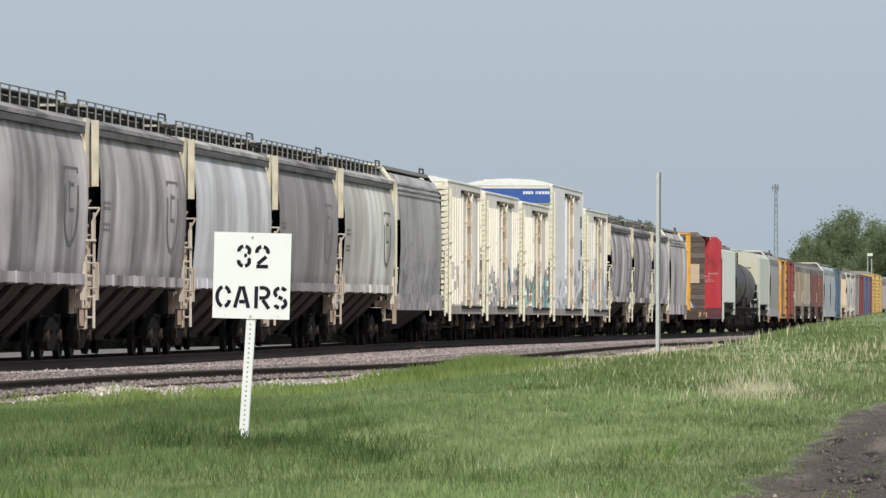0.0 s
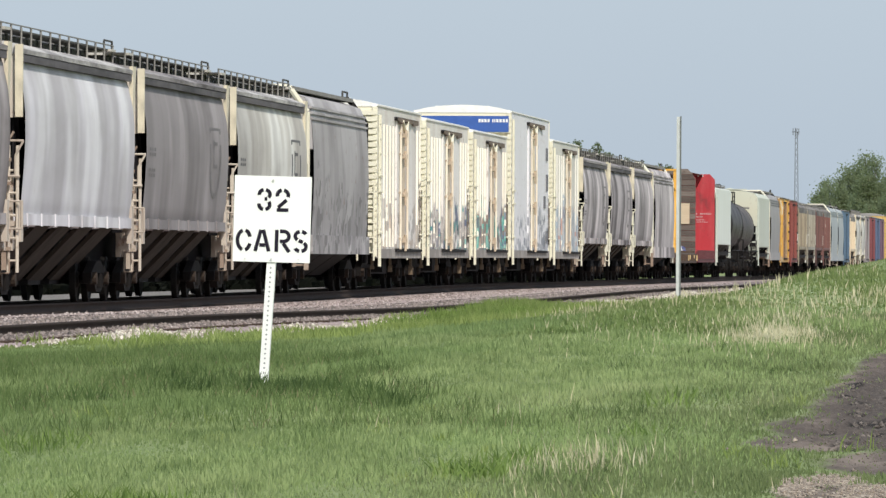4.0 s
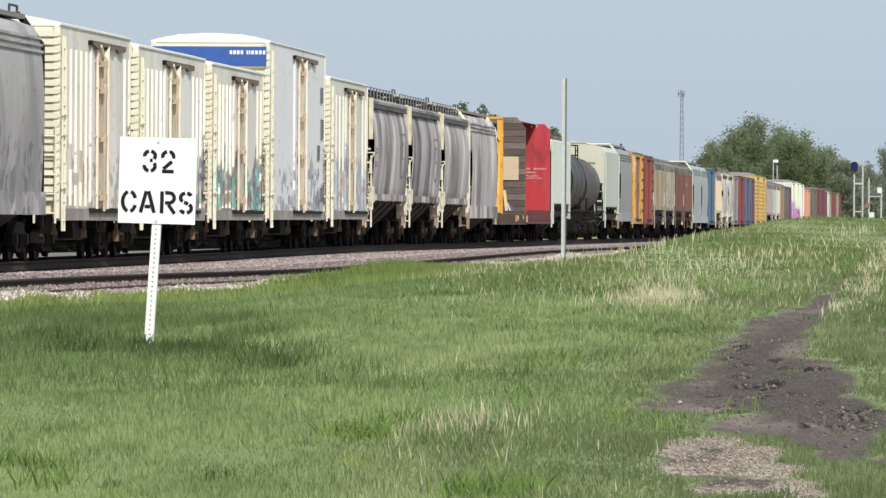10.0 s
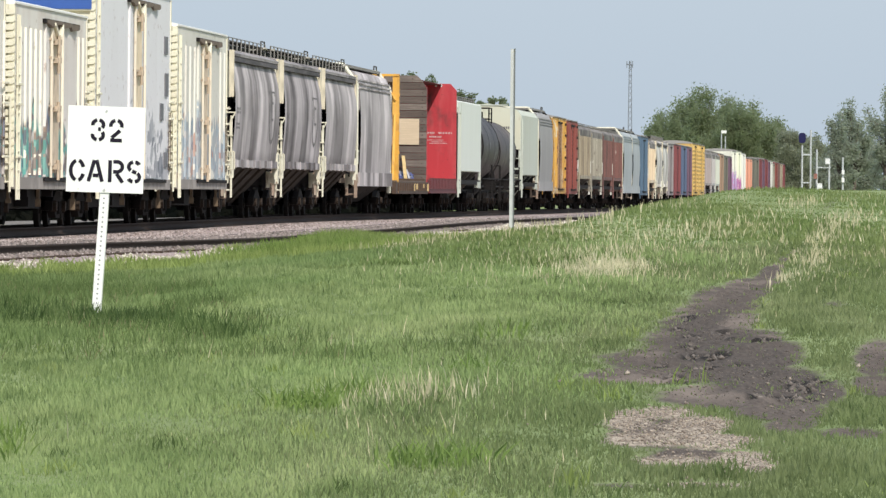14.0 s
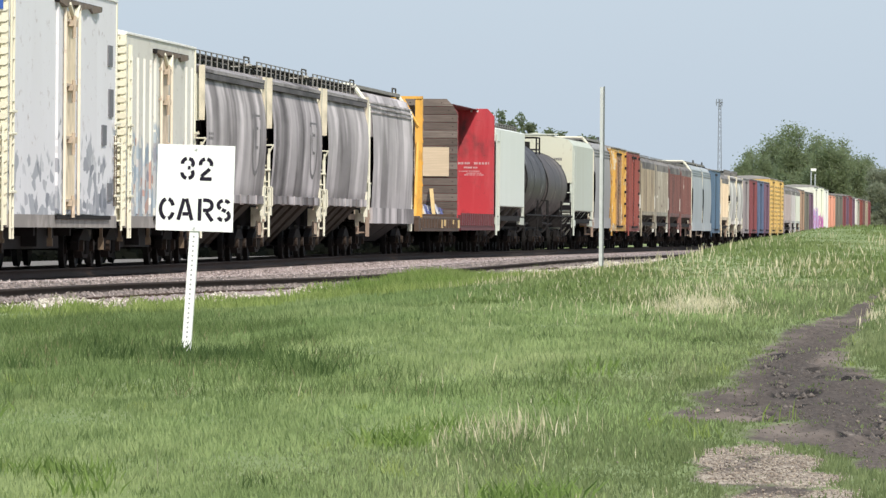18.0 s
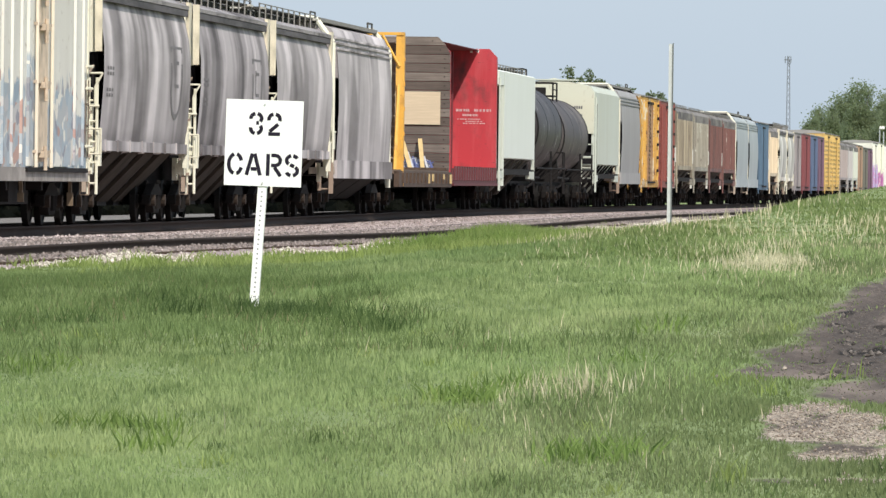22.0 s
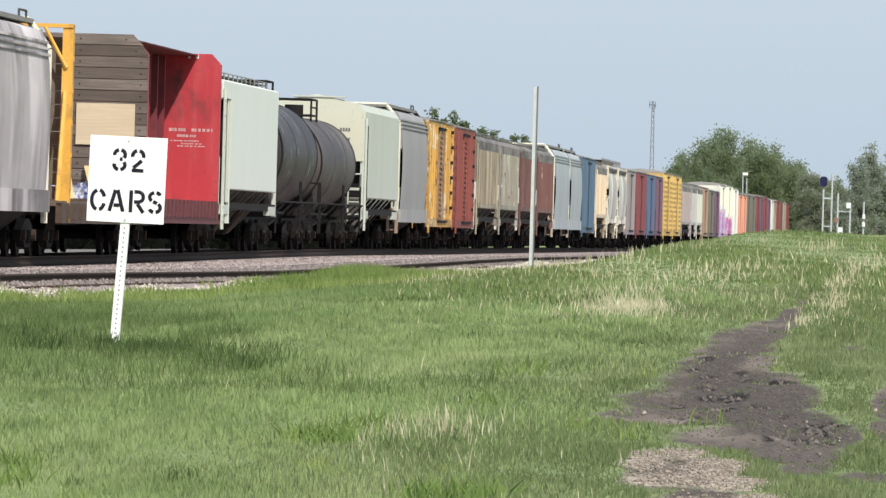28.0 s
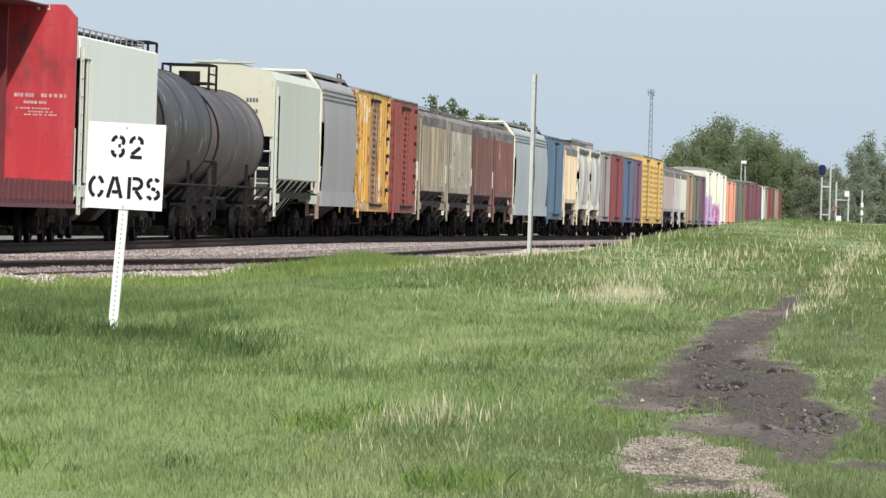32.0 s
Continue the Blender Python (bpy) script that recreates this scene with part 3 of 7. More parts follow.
def side_frame_mesh():
    bm = bmesh.new()
    x0, x1 = 0.93, 1.09
    prof = [(-1.15, 0.36), (-1.15, 0.55), (-0.75, 0.66), (-0.35, 0.78), (0.35, 0.78), (0.75, 0.66), (1.15, 0.55), (1.15, 0.36), (0.65, 0.36), (0.38, 0.20), (-0.38, 0.20), (-0.65, 0.36)]
    a = [bm.verts.new((x0, y, z)) for y, z in prof]
    b = [bm.verts.new((x1, y, z)) for y, z in prof]
    for i in range(len(prof)):
        bm.faces.new((a[i], a[(i + 1) % len(prof)], b[(i + 1) % len(prof)], b[i]))
    bm.faces.new(a)
    bm.faces.new(b)
    for y in (-0.14, 0, 0.14):
        bar(bm, (1.10, y, 0.28), (1.10, y, 0.55), 0.055, 8)
    return fixed(bm)


_w = part("wheelset", wheelset_mesh(), M_WHEEL)
_f = part("side_frame", side_frame_mesh(), M_TRUCK)
bm = bmesh.new()
bar(bm, (1.04, 0, 0.45), (1.17, 0, 0.45), 0.12, 10)
_c = part("bearing_cap", fixed(bm), M_RUSTY)
bm = bmesh.new()
box(bm, -1.05, 1.05, -0.2, 0.2, 0.50, 0.76)
box(bm, -0.35, 0.35, -0.35, 0.35, 0.74, 0.95)
_b = part("truck", fixed(bm), M_TRUCK)
bm = bmesh.new()
box(bm, -0.09, 0.09, -0.62, 0.35, 0.76, 0.94)
box(bm, -0.17, 0.14, -0.80, -0.55, 0.70, 1.00)
box(bm, 0.10, 0.18, -0.86, -0.68, 0.72, 0.98)
_k = part("coupler", fixed(bm), M_TRUCK)
bm = bmesh.new()
bar(bm, (0.42, -0.05, 0.80), (0.40, -0.35, 0.42), 0.03)
bar(bm, (0.40, -0.35, 0.42), (0.34, -0.62, 0.50), 0.03)
_h = part("brake_hose", fixed(bm), M_DARK)
STOCK = {k: v.data for k, v in (("wheelset", _w), ("side_frame", _f), ("bearing_cap", _c), ("truck", _b), ("coupler", _k), ("brake_hose", _h))}
for o in (_w, _f, _c, _b, _k, _h):
    bpy.data.objects.remove(o)


WHEELS = {-0.9: [], 0.9: []}


def stock(name, parent, m):
    o = new(name, STOCK[name])
    o.parent = parent
    o.matrix_basis = m
    return o


def running_gear(car, L, near=True, inset=2.3):
    for y in (inset, L - inset):
        t = stock("truck", car, pose(0, y, 0))
        for s in (0, 180):
            f = stock("side_frame", t, pose(0, 0, 0, 0, 0, s))
            if near:
                for a in (-0.9, 0.9):
                    stock("bearing_cap", t, pose(0, a, 0, 0, 0, s))
        for a in (-0.9, 0.9):
            WHEELS[a].append(stock("wheelset", t, pose(0, a, 0.43)))
    stock("coupler", car, pose(0, 0.25, 0))
    stock("coupler", car, pose(0, L - 0.25, 0, 0, 0, 180))
    if near:
        stock("brake_hose", car, pose(0, 0.3, 0))


def mirrored(half):
    """A closed profile from its right half, listed from the bottom up to the ridge."""
    return list(half) + [(-x, z) for x, z in reversed(half) if x > 0.001]


def ladder(car, material, x, y, z0, z1, width=0.40, along="x", name="ladder", stile=0.025):
    bm = bmesh.new()
    if along == "x":
        a, b = (x - width, y), (x, y)
    else:
        a, b = (x, y), (x, y + width)
    for p in (a, b):
        bar(bm, (*p, z0), (*p, z1), stile)
    k = int((z1 - z0) / 0.38)
    for i in range(k):
        z = z0 + 0.2 + i * 0.38
        bar(bm, (*a, z), (*b, z), 0.022)
    return part(name, fixed(bm), material, car)


def car_root(name):
    return new(name)


def walkway(car, L, z, x=0.95, railings=True, material=None):
    """Roof walk: grating on supports, with the upright brackets that show against the sky."""
    m = material or M_GRATE
    bm = bmesh.new()
    for s in (-1, 1):
        box(bm, s * x - 0.20, s * x + 0.20, 0.9, L - 0.9, z + 0.20, z + 0.225)
    part("running_board", fixed(bm), m, car, "dark grated roof walk")
    bm = bmesh.new()
    k = int((L - 2.0) / 1.25)
    for s in (-1, 1):
        for i in range(k + 1):
            y = 1.0 + i * (L - 2.0) / k
            bar(bm, (s * (x + 0.2), y, z - 0.10), (s * (x + 0.2), y, z + 0.30), 0.022, 5)
        bar(bm, (s * (x + 0.2), 0.9, z + 0.30), (s * (x + 0.2), L - 0.9, z + 0.30), 0.014, 5)
    part("walk_bracket", fixed(bm), M_BRACKET, car)
    if railings:
        for y0, y1 in ((L - 2.2, L - 0.95),):
            bm = bmesh.new()
            bar(bm, (x + 0.18, y0, z + 0.20), (x + 0.18, y0, z + 0.38), 0.02)
            bar(bm, (x + 0.18, y1, z + 0.20), (x + 0.18, y1, z + 0.38), 0.02)
            bar(bm, (x + 0.18, y0, z + 0.38), (x + 0.18, y1, z + 0.38), 0.02)
            part("roof_grab_iron", fixed(bm), m, car)


def hatches(car, L, z, material):
    n = 11
    w = (L - 2.7) / n
    bm = bmesh.new()
    extrude(bm, [(-0.8, z - 0.12), (0.8, z - 0.12), (0.8, z + 0.10), (0.6, z + 0.20), (-0.6, z + 0.20), (-0.8, z + 0.10)], 0, w - 0.35)
    first = part("roof_hatch", fixed(bm), material, car)
    first.matrix_basis = pose(0, 1.3, 0)
    bm = bmesh.new()
    extrude(bm, [(-0.84, z - 0.05), (-0.83, z + 0.12), (-0.62, z + 0.225), (0.62, z + 0.225), (0.83, z + 0.12), (0.84, z - 0.05), (0.78, z - 0.05), (0.78, z + 0.09), (0.58, z + 0.19), (-0.58, z + 0.19), (-0.78, z + 0.09), (-0.78, z - 0.05)], w * 0.35, w * 0.35 + 0.08)
    strap = part("hatch_strap", fixed(bm), M_BRACKET, first, "pale strap across the hatch")
    for i in range(1, n):
        lid = same("roof_hatch", first, car, pose(0, 1.3 + i * w, 0))
        if i % 3:
            same("hatch_strap", strap, lid, pose(0, 0, 0))


ROUND = [(1.40, 1.36), (1.50, 1.48), (1.54, 1.85), (1.58, 2.35), (1.605, 2.85), (1.60, 3.30), (1.56, 3.70), (1.48, 4.05), (1.40, 4.28)]


def round_hopper(name, L, side, trim, roof, label, near=True, logo=False, posts=None):
    """Centre-flow covered hopper: teardrop sides, overhanging eaves, cream corner posts, sloping bays."""
    car = car_root(name)
    a, b = 1.02, L - 0.95
    bm = bmesh.new()
    extrude(bm, mirrored(ROUND + [(0.0, 4.32)]), a, b, caps=False)
    fixed(bm)
    for f in bm.faces:
        f.smooth = True
    part("body", bm, side, car)
    bm = bmesh.new()
    extrude(bm, mirrored([(1.50, 4.275), (1.56, 4.285), (1.565, 4.36), (1.20, 4.50), (0.0, 4.60)]), a - 0.03, b + 0.06)
    part("roof", fixed(bm), roof, car)
    # Dark strip below the eave: the overhang's shade, put into colour.
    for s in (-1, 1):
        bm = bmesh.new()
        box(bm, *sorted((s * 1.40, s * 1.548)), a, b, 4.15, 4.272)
        part("eave_flange", fixed(bm), P_EAVE_SHADE, car, "dark strip for the shade under the eave")
    for s in (-1, 1):
        bm = bmesh.new()
        box(bm, *sorted((s * 1.42, s * 1.56)), a - 0.2, b + 0.2, 1.385, 1.575)
        k = int(L / 2.1)
        for i in range(k):
            y = a + 0.6 + i * (b - a - 0.8) / k
            box(bm, *sorted((s * 1.55, s * 1.58)), y, y + 0.10, 1.37, 1.59)
        part("side_sill", fixed(bm), side if not posts else trim, car)
    for y, q in ((a, 1), (b, -1)):
        bm = bmesh.new()
        box(bm, -1.45, 1.45, *sorted((y, y + q * 0.06)), 3.20, 4.30)
        part("end_sheet", fixed(bm), posts or trim, car)
        for s in (-1, 1):
            bm = bmesh.new()
            if q > 0:
                # an upright plate, a little narrower at its foot
                v = [bm.verts.new((s * x, y - d, z)) for d in (0.10, 0.01) for x, z in ((1.44, 3.21), (1.565, 3.21), (1.565, 4.44), (1.43, 4.44))]
            else:
                # a gusset that tapers away downwards
                v = [bm.verts.new((s * x, yy, z)) for x in (1.50, 1.566) for yy, z in ((y - 0.02, 3.15), (y + 0.06, 3.15), (y + 0.50, 4.44), (y - 0.05, 4.44))]
            for f in ((0, 1, 2, 3), (7, 6, 5, 4), (0, 4, 5, 1), (1, 5, 6, 2), (2, 6, 7, 3), (3, 7, 4, 0)):
                bm.faces.new([v[j] for j in f])
            part("corner_post", fixed(bm), posts or M_POSTCREAM, car, "clean cream corner post")
        # the hopper's slope sheet leans in under the end, between two webs; black stands for their shade
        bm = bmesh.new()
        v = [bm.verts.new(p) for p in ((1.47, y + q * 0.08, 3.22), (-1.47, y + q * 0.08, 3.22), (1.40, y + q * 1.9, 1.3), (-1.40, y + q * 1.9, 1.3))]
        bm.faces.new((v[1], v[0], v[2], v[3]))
        part("end_slope_sheet", fixed(bm), M_VOID, car, "slope sheet coloured black for its shade")
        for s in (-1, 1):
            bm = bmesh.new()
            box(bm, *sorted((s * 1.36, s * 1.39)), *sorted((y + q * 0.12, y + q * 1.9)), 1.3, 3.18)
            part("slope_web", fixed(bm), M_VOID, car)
    for y, q in ((0.45, 1), (L - 0.45, -1)):
        for s in (-1, 1):
            bm = bmesh.new()
            box(bm, *sorted((s * 1.20, s * 1.29)), *sorted((y, y + q * 0.08)), 0.85, 1.95)
            box(bm, *sorted((s * 1.10, s * 1.52)), *sorted((y - q * 0.02, y + q * 0.75)), 1.36, 1.45)
            box(bm, *sorted((s * 1.37, s * 1.47)), *sorted((y, y + q * 0.10)), 0.95, 2.25)
            box(bm, *sorted((s * 1.28, s * 1.46)), *sorted((y + q * 0.05, y + q * 0.3)), 0.98, 1.20)
            box(bm, *sorted((s * 1.47, s * 1.57)), *sorted((y + q * 0.35, y + q * 0.60)), 1.10, 1.80)
            part("end_frame", fixed(bm), trim, car)
    # worn stanchion with brackets in front of the dark end
    bm = bmesh.new()
    box(bm, 1.30, 1.38, 0.28, 0.36, 0.62, 2.70)
    bar(bm, (1.34, 0.30, 2.70), (1.50, 0.30, 2.95), 0.022)
    for z in (0.95, 1.25, 1.62, 2.05, 2.45):
        box(bm, 1.26, 1.46, 0.25, 0.33, z, z + 0.06)
    part("stanchion", fixed(bm), P_WORN, car, "worn end stanchion with step brackets")
    ladder(car, trim, 1.55, 0.40, 0.58, 2.72, 0.15, stile=0.030)
    bm = bmesh.new()
    for z in (1.32, 1.78):
        bar(bm, (1.42, 0.30, z), (1.64, 0.30, z), 0.02)
    bar(bm, (1.64, 0.30, 1.32), (1.64, 0.30, 1.78), 0.022)
    bar(bm, (1.42, 0.30, 1.78), (1.42, 0.30, 0.80), 0.025)
    part("end_rail", fixed(bm), trim, car)
    bm = bmesh.new()
    bar(bm, (1.66, 0.35, 2.80), (1.42, 0.35, 2.80), 0.022)
    bar(bm, (1.66, 0.35, 2.80), (1.52, 0.35, 2.55), 0.02)
    bar(bm, (1.52, 0.35, 2.55), (1.52, 0.35, 2.20), 0.02)
    bar(bm, (1.32, 0.35, 2.20), (1.60, 0.35, 2.20), 0.025)
    part("grab_iron", fixed(bm), trim, car)
    bm = bmesh.new()
    bar(bm, (1.42, 0.38, 1.10), (1.42, 0.38, 0.57), 0.015)
    bar(bm, (1.42, 0.38, 0.57), (1.26, 0.38, 0.57), 0.015)
    bar(bm, (1.26, 0.38, 0.57), (1.26, 0.38, 1.10), 0.015)
    part("sill_step", fixed(bm), P_WORN, car)
    bm = bmesh.new()
    bar(bm, (0.95, 0.32, 1.72), (0.95, 0.22, 1.72), 0.26, 14)
    part("brake_wheel", fixed(bm), P_WORN, car)
    # Black box added to keep the space between the bays dark.
    bm = bmesh.new()
    box(bm, -0.42, 0.42, 1.2, L - 1.4, 0.55, 1.36)
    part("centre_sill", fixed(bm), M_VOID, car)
    n = 4
    w = (L - 5.7) / n
    for i in range(n):
        y0 = 3.9 + i * w
        for s in (-1, 1):
            bm = bmesh.new()
            v = [bm.verts.new((s * x, yy, z)) for yy in (y0, y0 + w * 0.62) for x, z in ((1.44, 1.39), (0.50, 0.42), (0.44, 0.46), (1.38, 1.43))]
            for f in ((0, 1, 2, 3), (7, 6, 5, 4), (0, 4, 5, 1), (1, 5, 6, 2), (2, 6, 7, 3), (3, 7, 4, 0)):
                bm.faces.new([v[j] for j in f])
            bay = part("hopper_bay", fixed(bm), M_DUST if near else M_BAY, car, "dusty brown hopper bay")
        bm = bmesh.new()
        box(bm, -0.48, 0.48, y0 + 0.1, y0 + w * 0.6, 0.34, 0.44)
        part("outlet_gate", fixed(bm), M_DARK, bay)
    walkway(car, L, 4.52, 0.98, near)
    hatches(car, L, 4.58, M_GRATE)
    if near:
        # pale crossover board at the end of the roof
        for y0 in (a + 0.05, b - 0.8):
            bm = bmesh.new()
            box(bm, -1.20, 1.24, y0, y0 + 0.75, 4.70, 4.745)
            part("crossover_board", fixed(bm), plain("pale_grating", (0.52, 0.49, 0.44), 0.7, 0.1, 6.0, 0.3), car, "pale grated crossover board")
    if logo:
        emblem(car, L, logo)
    running_gear(car, L, near, 2.3)
    return tagged(car, label, "hopper car", "cars of the freight train")


def side_at(z, prof=ROUND):
    return float(np.interp(z, [p[1] for p in prof], [p[0] for p in prof]))


def emblem(car, L, material):
    """Faded round-bottomed outline near the far end, and small worn marks near the other: plain shapes."""
    y0 = L - 3.5
    bm = bmesh.new()

    def stroke(pts, wy, wz):
        for p, q in zip(pts, pts[1:]):
            d = Vector((q[0] - p[0], q[1] - p[1]))
            d = Vector((-d.y, d.x)).normalized()
            o = (d.x * wy, d.y * wz)
            v = [bm.verts.new((side_at(z) + 0.006, y, z)) for y, z in ((p[0] - o[0], p[1] - o[1]), (q[0] - o[0], q[1] - o[1]), (q[0] + o[0], q[1] + o[1]), (p[0] + o[0], p[1] + o[1]))]
            bm.faces.new(v)
    u = [(-0.95, 3.50), (-0.95, 3.0)] + [(math.cos(math.pi + math.pi * i / 10) * 0.95, 2.72 + math.sin(math.pi + math.pi * i / 10) * 0.62) for i in range(11)] + [(0.95, 3.0), (0.95, 3.50)]
    stroke([(y0 + a, z) for a, z in u], 0.13, 0.055)
    stroke([(y0 - 0.95, 3.48), (y0 + 0.95, 3.48)], 0.1, 0.025)
    stroke([(y0 - 0.35, 3.25), (y0 - 0.35, 2.72), (y0 + 0.35, 2.72)], 0.10, 0.035)
    stroke([(y0 + 0.35, 3.18), (y0 - 0.25, 3.18)], 0.10, 0.035)
    part("faded_emblem", fixed(bm), material, car, "faded dark emblem outline")
    bm = bmesh.new()
    for z in (2.92, 2.82, 2.52, 2.42):
        for k in range(3):
            stroke([(1.5 + k * 0.4, z), (1.78 + k * 0.4, z)], 0.1, 0.03)
    tagged(part("worn_marks", fixed(bm), material, car), "rows of faded small marks", kind="stuff")


FLAT = [(1.46, 0.98), (1.52, 1.05), (1.545, 1.40), (1.575, 2.0), (1.60, 2.6), (1.59, 3.3), (1.55, 3.9), (1.49, 4.30), (1.38, 4.55)]


def smooth_hopper(name, L, side, trim, roof, label, near=True, arch=None, far_arch=None, back=0.85):
    """Covered hopper with plain deep sides, ribbed just below a flat dark roof walk."""
    car = car_root(name)
    e = 0.85
    bm = bmesh.new()
    extrude(bm, mirrored(FLAT + [(0.95, 4.69), (0.0, 4.72)]), e, L - back, caps=False)
    fixed(bm)
    for f in bm.faces:
        f.smooth = True
    part("body", bm, side, car)
    for y in (e + 0.01, L - back - 0.01):
        bm = bmesh.new()
        extrude(bm, mirrored([(1.57, 3.35), (1.54, 3.9), (1.48, 4.30), (1.37, 4.55), (0.9, 4.68), (0.0, 4.71)]), y - 0.01, y + 0.01)
        part("end_sheet", fixed(bm), side, car)
    for z in (4.06, 4.19, 4.32):
        x = side_at(z, FLAT)
        for s in (-1, 1):
            bm = bmesh.new()
            box(bm, *sorted((s * (x - 0.05), s * (x + 0.045))), e, L - back, z - 0.025, z + 0.025)
            part("side_bead", fixed(bm), side, car)
    for s in (-1, 1):
        bm = bmesh.new()
        box(bm, *sorted((s * 1.44, s * 1.60)), 0.6, L - back + 0.3, 0.92, 1.36)
        part("side_sill", fixed(bm), side, car)
    for y in (0.4, L - back + 0.5):
        bm = bmesh.new()
        for s in (-1, 1):
            bar(bm, (s * 1.47, y, 1.9 if y < 1 else 0.7), (s * 1.47, y, 4.20), 0.07, 8)
            bar(bm, (s * 1.47, y, 4.20), (s * 1.05, y, 4.78), 0.07, 8)
        bar(bm, (-1.05, y, 4.80), (1.05, y, 4.80), 0.06, 6)
        part("end_arch", fixed(bm), (arch or trim) if y < 1 else (far_arch or M_DARK), car)
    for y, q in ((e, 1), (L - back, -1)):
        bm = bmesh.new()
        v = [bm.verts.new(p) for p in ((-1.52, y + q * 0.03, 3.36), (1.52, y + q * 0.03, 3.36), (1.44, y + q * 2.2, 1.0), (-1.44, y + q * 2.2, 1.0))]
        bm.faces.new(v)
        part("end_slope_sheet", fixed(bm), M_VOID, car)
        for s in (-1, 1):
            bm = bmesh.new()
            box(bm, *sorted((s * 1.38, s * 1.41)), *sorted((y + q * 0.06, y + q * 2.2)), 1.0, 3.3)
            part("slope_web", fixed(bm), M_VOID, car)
    bm = bmesh.new()
    box(bm, 0.95, 1.55, 0.12, 0.50, 1.02, 1.18)
    bar(bm, (1.5, 0.1, 1.34), (0.8, 0.1, 1.34), 0.03)
    part("end_platform", fixed(bm), P_WORN, car, "rust-stained end platform")
    # pale box on brackets over the platform, and the bent steps below it
    bm = bmesh.new()
    box(bm, 1.06, 1.54, 0.28, 0.62, 1.62, 2.02)
    box(bm, 1.04, 1.56, 0.26, 0.64, 2.02, 2.06)
    reservoir = part("end_box", fixed(bm), trim, car, "pale cream box above the platform")
    for x in (1.10, 1.28, 1.46):
        bm = bmesh.new()
        box(bm, x, x + 0.07, 0.30, 0.58, 1.18, 1.62)
        part("bracket", fixed(bm), P_WORN, reservoir, "worn rusty bracket")
    bm = bmesh.new()
    box(bm, 1.44, 1.54, 0.10, 0.24, 0.55, 1.30)
    box(bm, 1.16, 1.25, 0.14, 0.24, 0.62, 1.10)
    bar(bm, (1.20, 0.2, 0.66), (1.50, 0.2, 0.66), 0.025)
    bar(bm, (1.30, 0.2, 1.05), (1.54, 0.2, 0.80), 0.03)
    part("sill_step", fixed(bm), P_WORN, car, "bent rusty sill step")
    ladder(car, trim, 1.52, 0.18, 1.2, 3.0, 0.20)
    bm = bmesh.new()
    box(bm, -1.15, 1.15, 0.35, L - back + 0.55, 4.71, 4.80)
    part("running_board", fixed(bm), M_WALK, car, "wide flat grey-brown roof walk")
    bm = bmesh.new()
    bar(bm, (1.05, L - back, 4.74), (1.05, L - back, 4.95), 0.025)
    bar(bm, (1.05, L - back - 1.3, 4.74), (1.05, L - back - 1.3, 4.95), 0.025)
    bar(bm, (1.05, L - back, 4.95), (1.05, L - back - 1.3, 4.95), 0.025)
    part("roof_grab_iron", fixed(bm), M_GRATE, car)
    bm = bmesh.new()
    for i in range(3):
        w = (L - 6.4) / 3
        y0 = 3.2 + i * w
        extrude(bm, [(-1.3, 0.98), (-0.5, 0.40), (0.5, 0.40), (1.3, 0.98)], y0, y0 + w - 0.2)
    part("hopper_bay", fixed(bm), M_DARK, car)
    running_gear(car, L, near, 2.1)
    return tagged(car, label, "hopper car", "cars of the freight train")


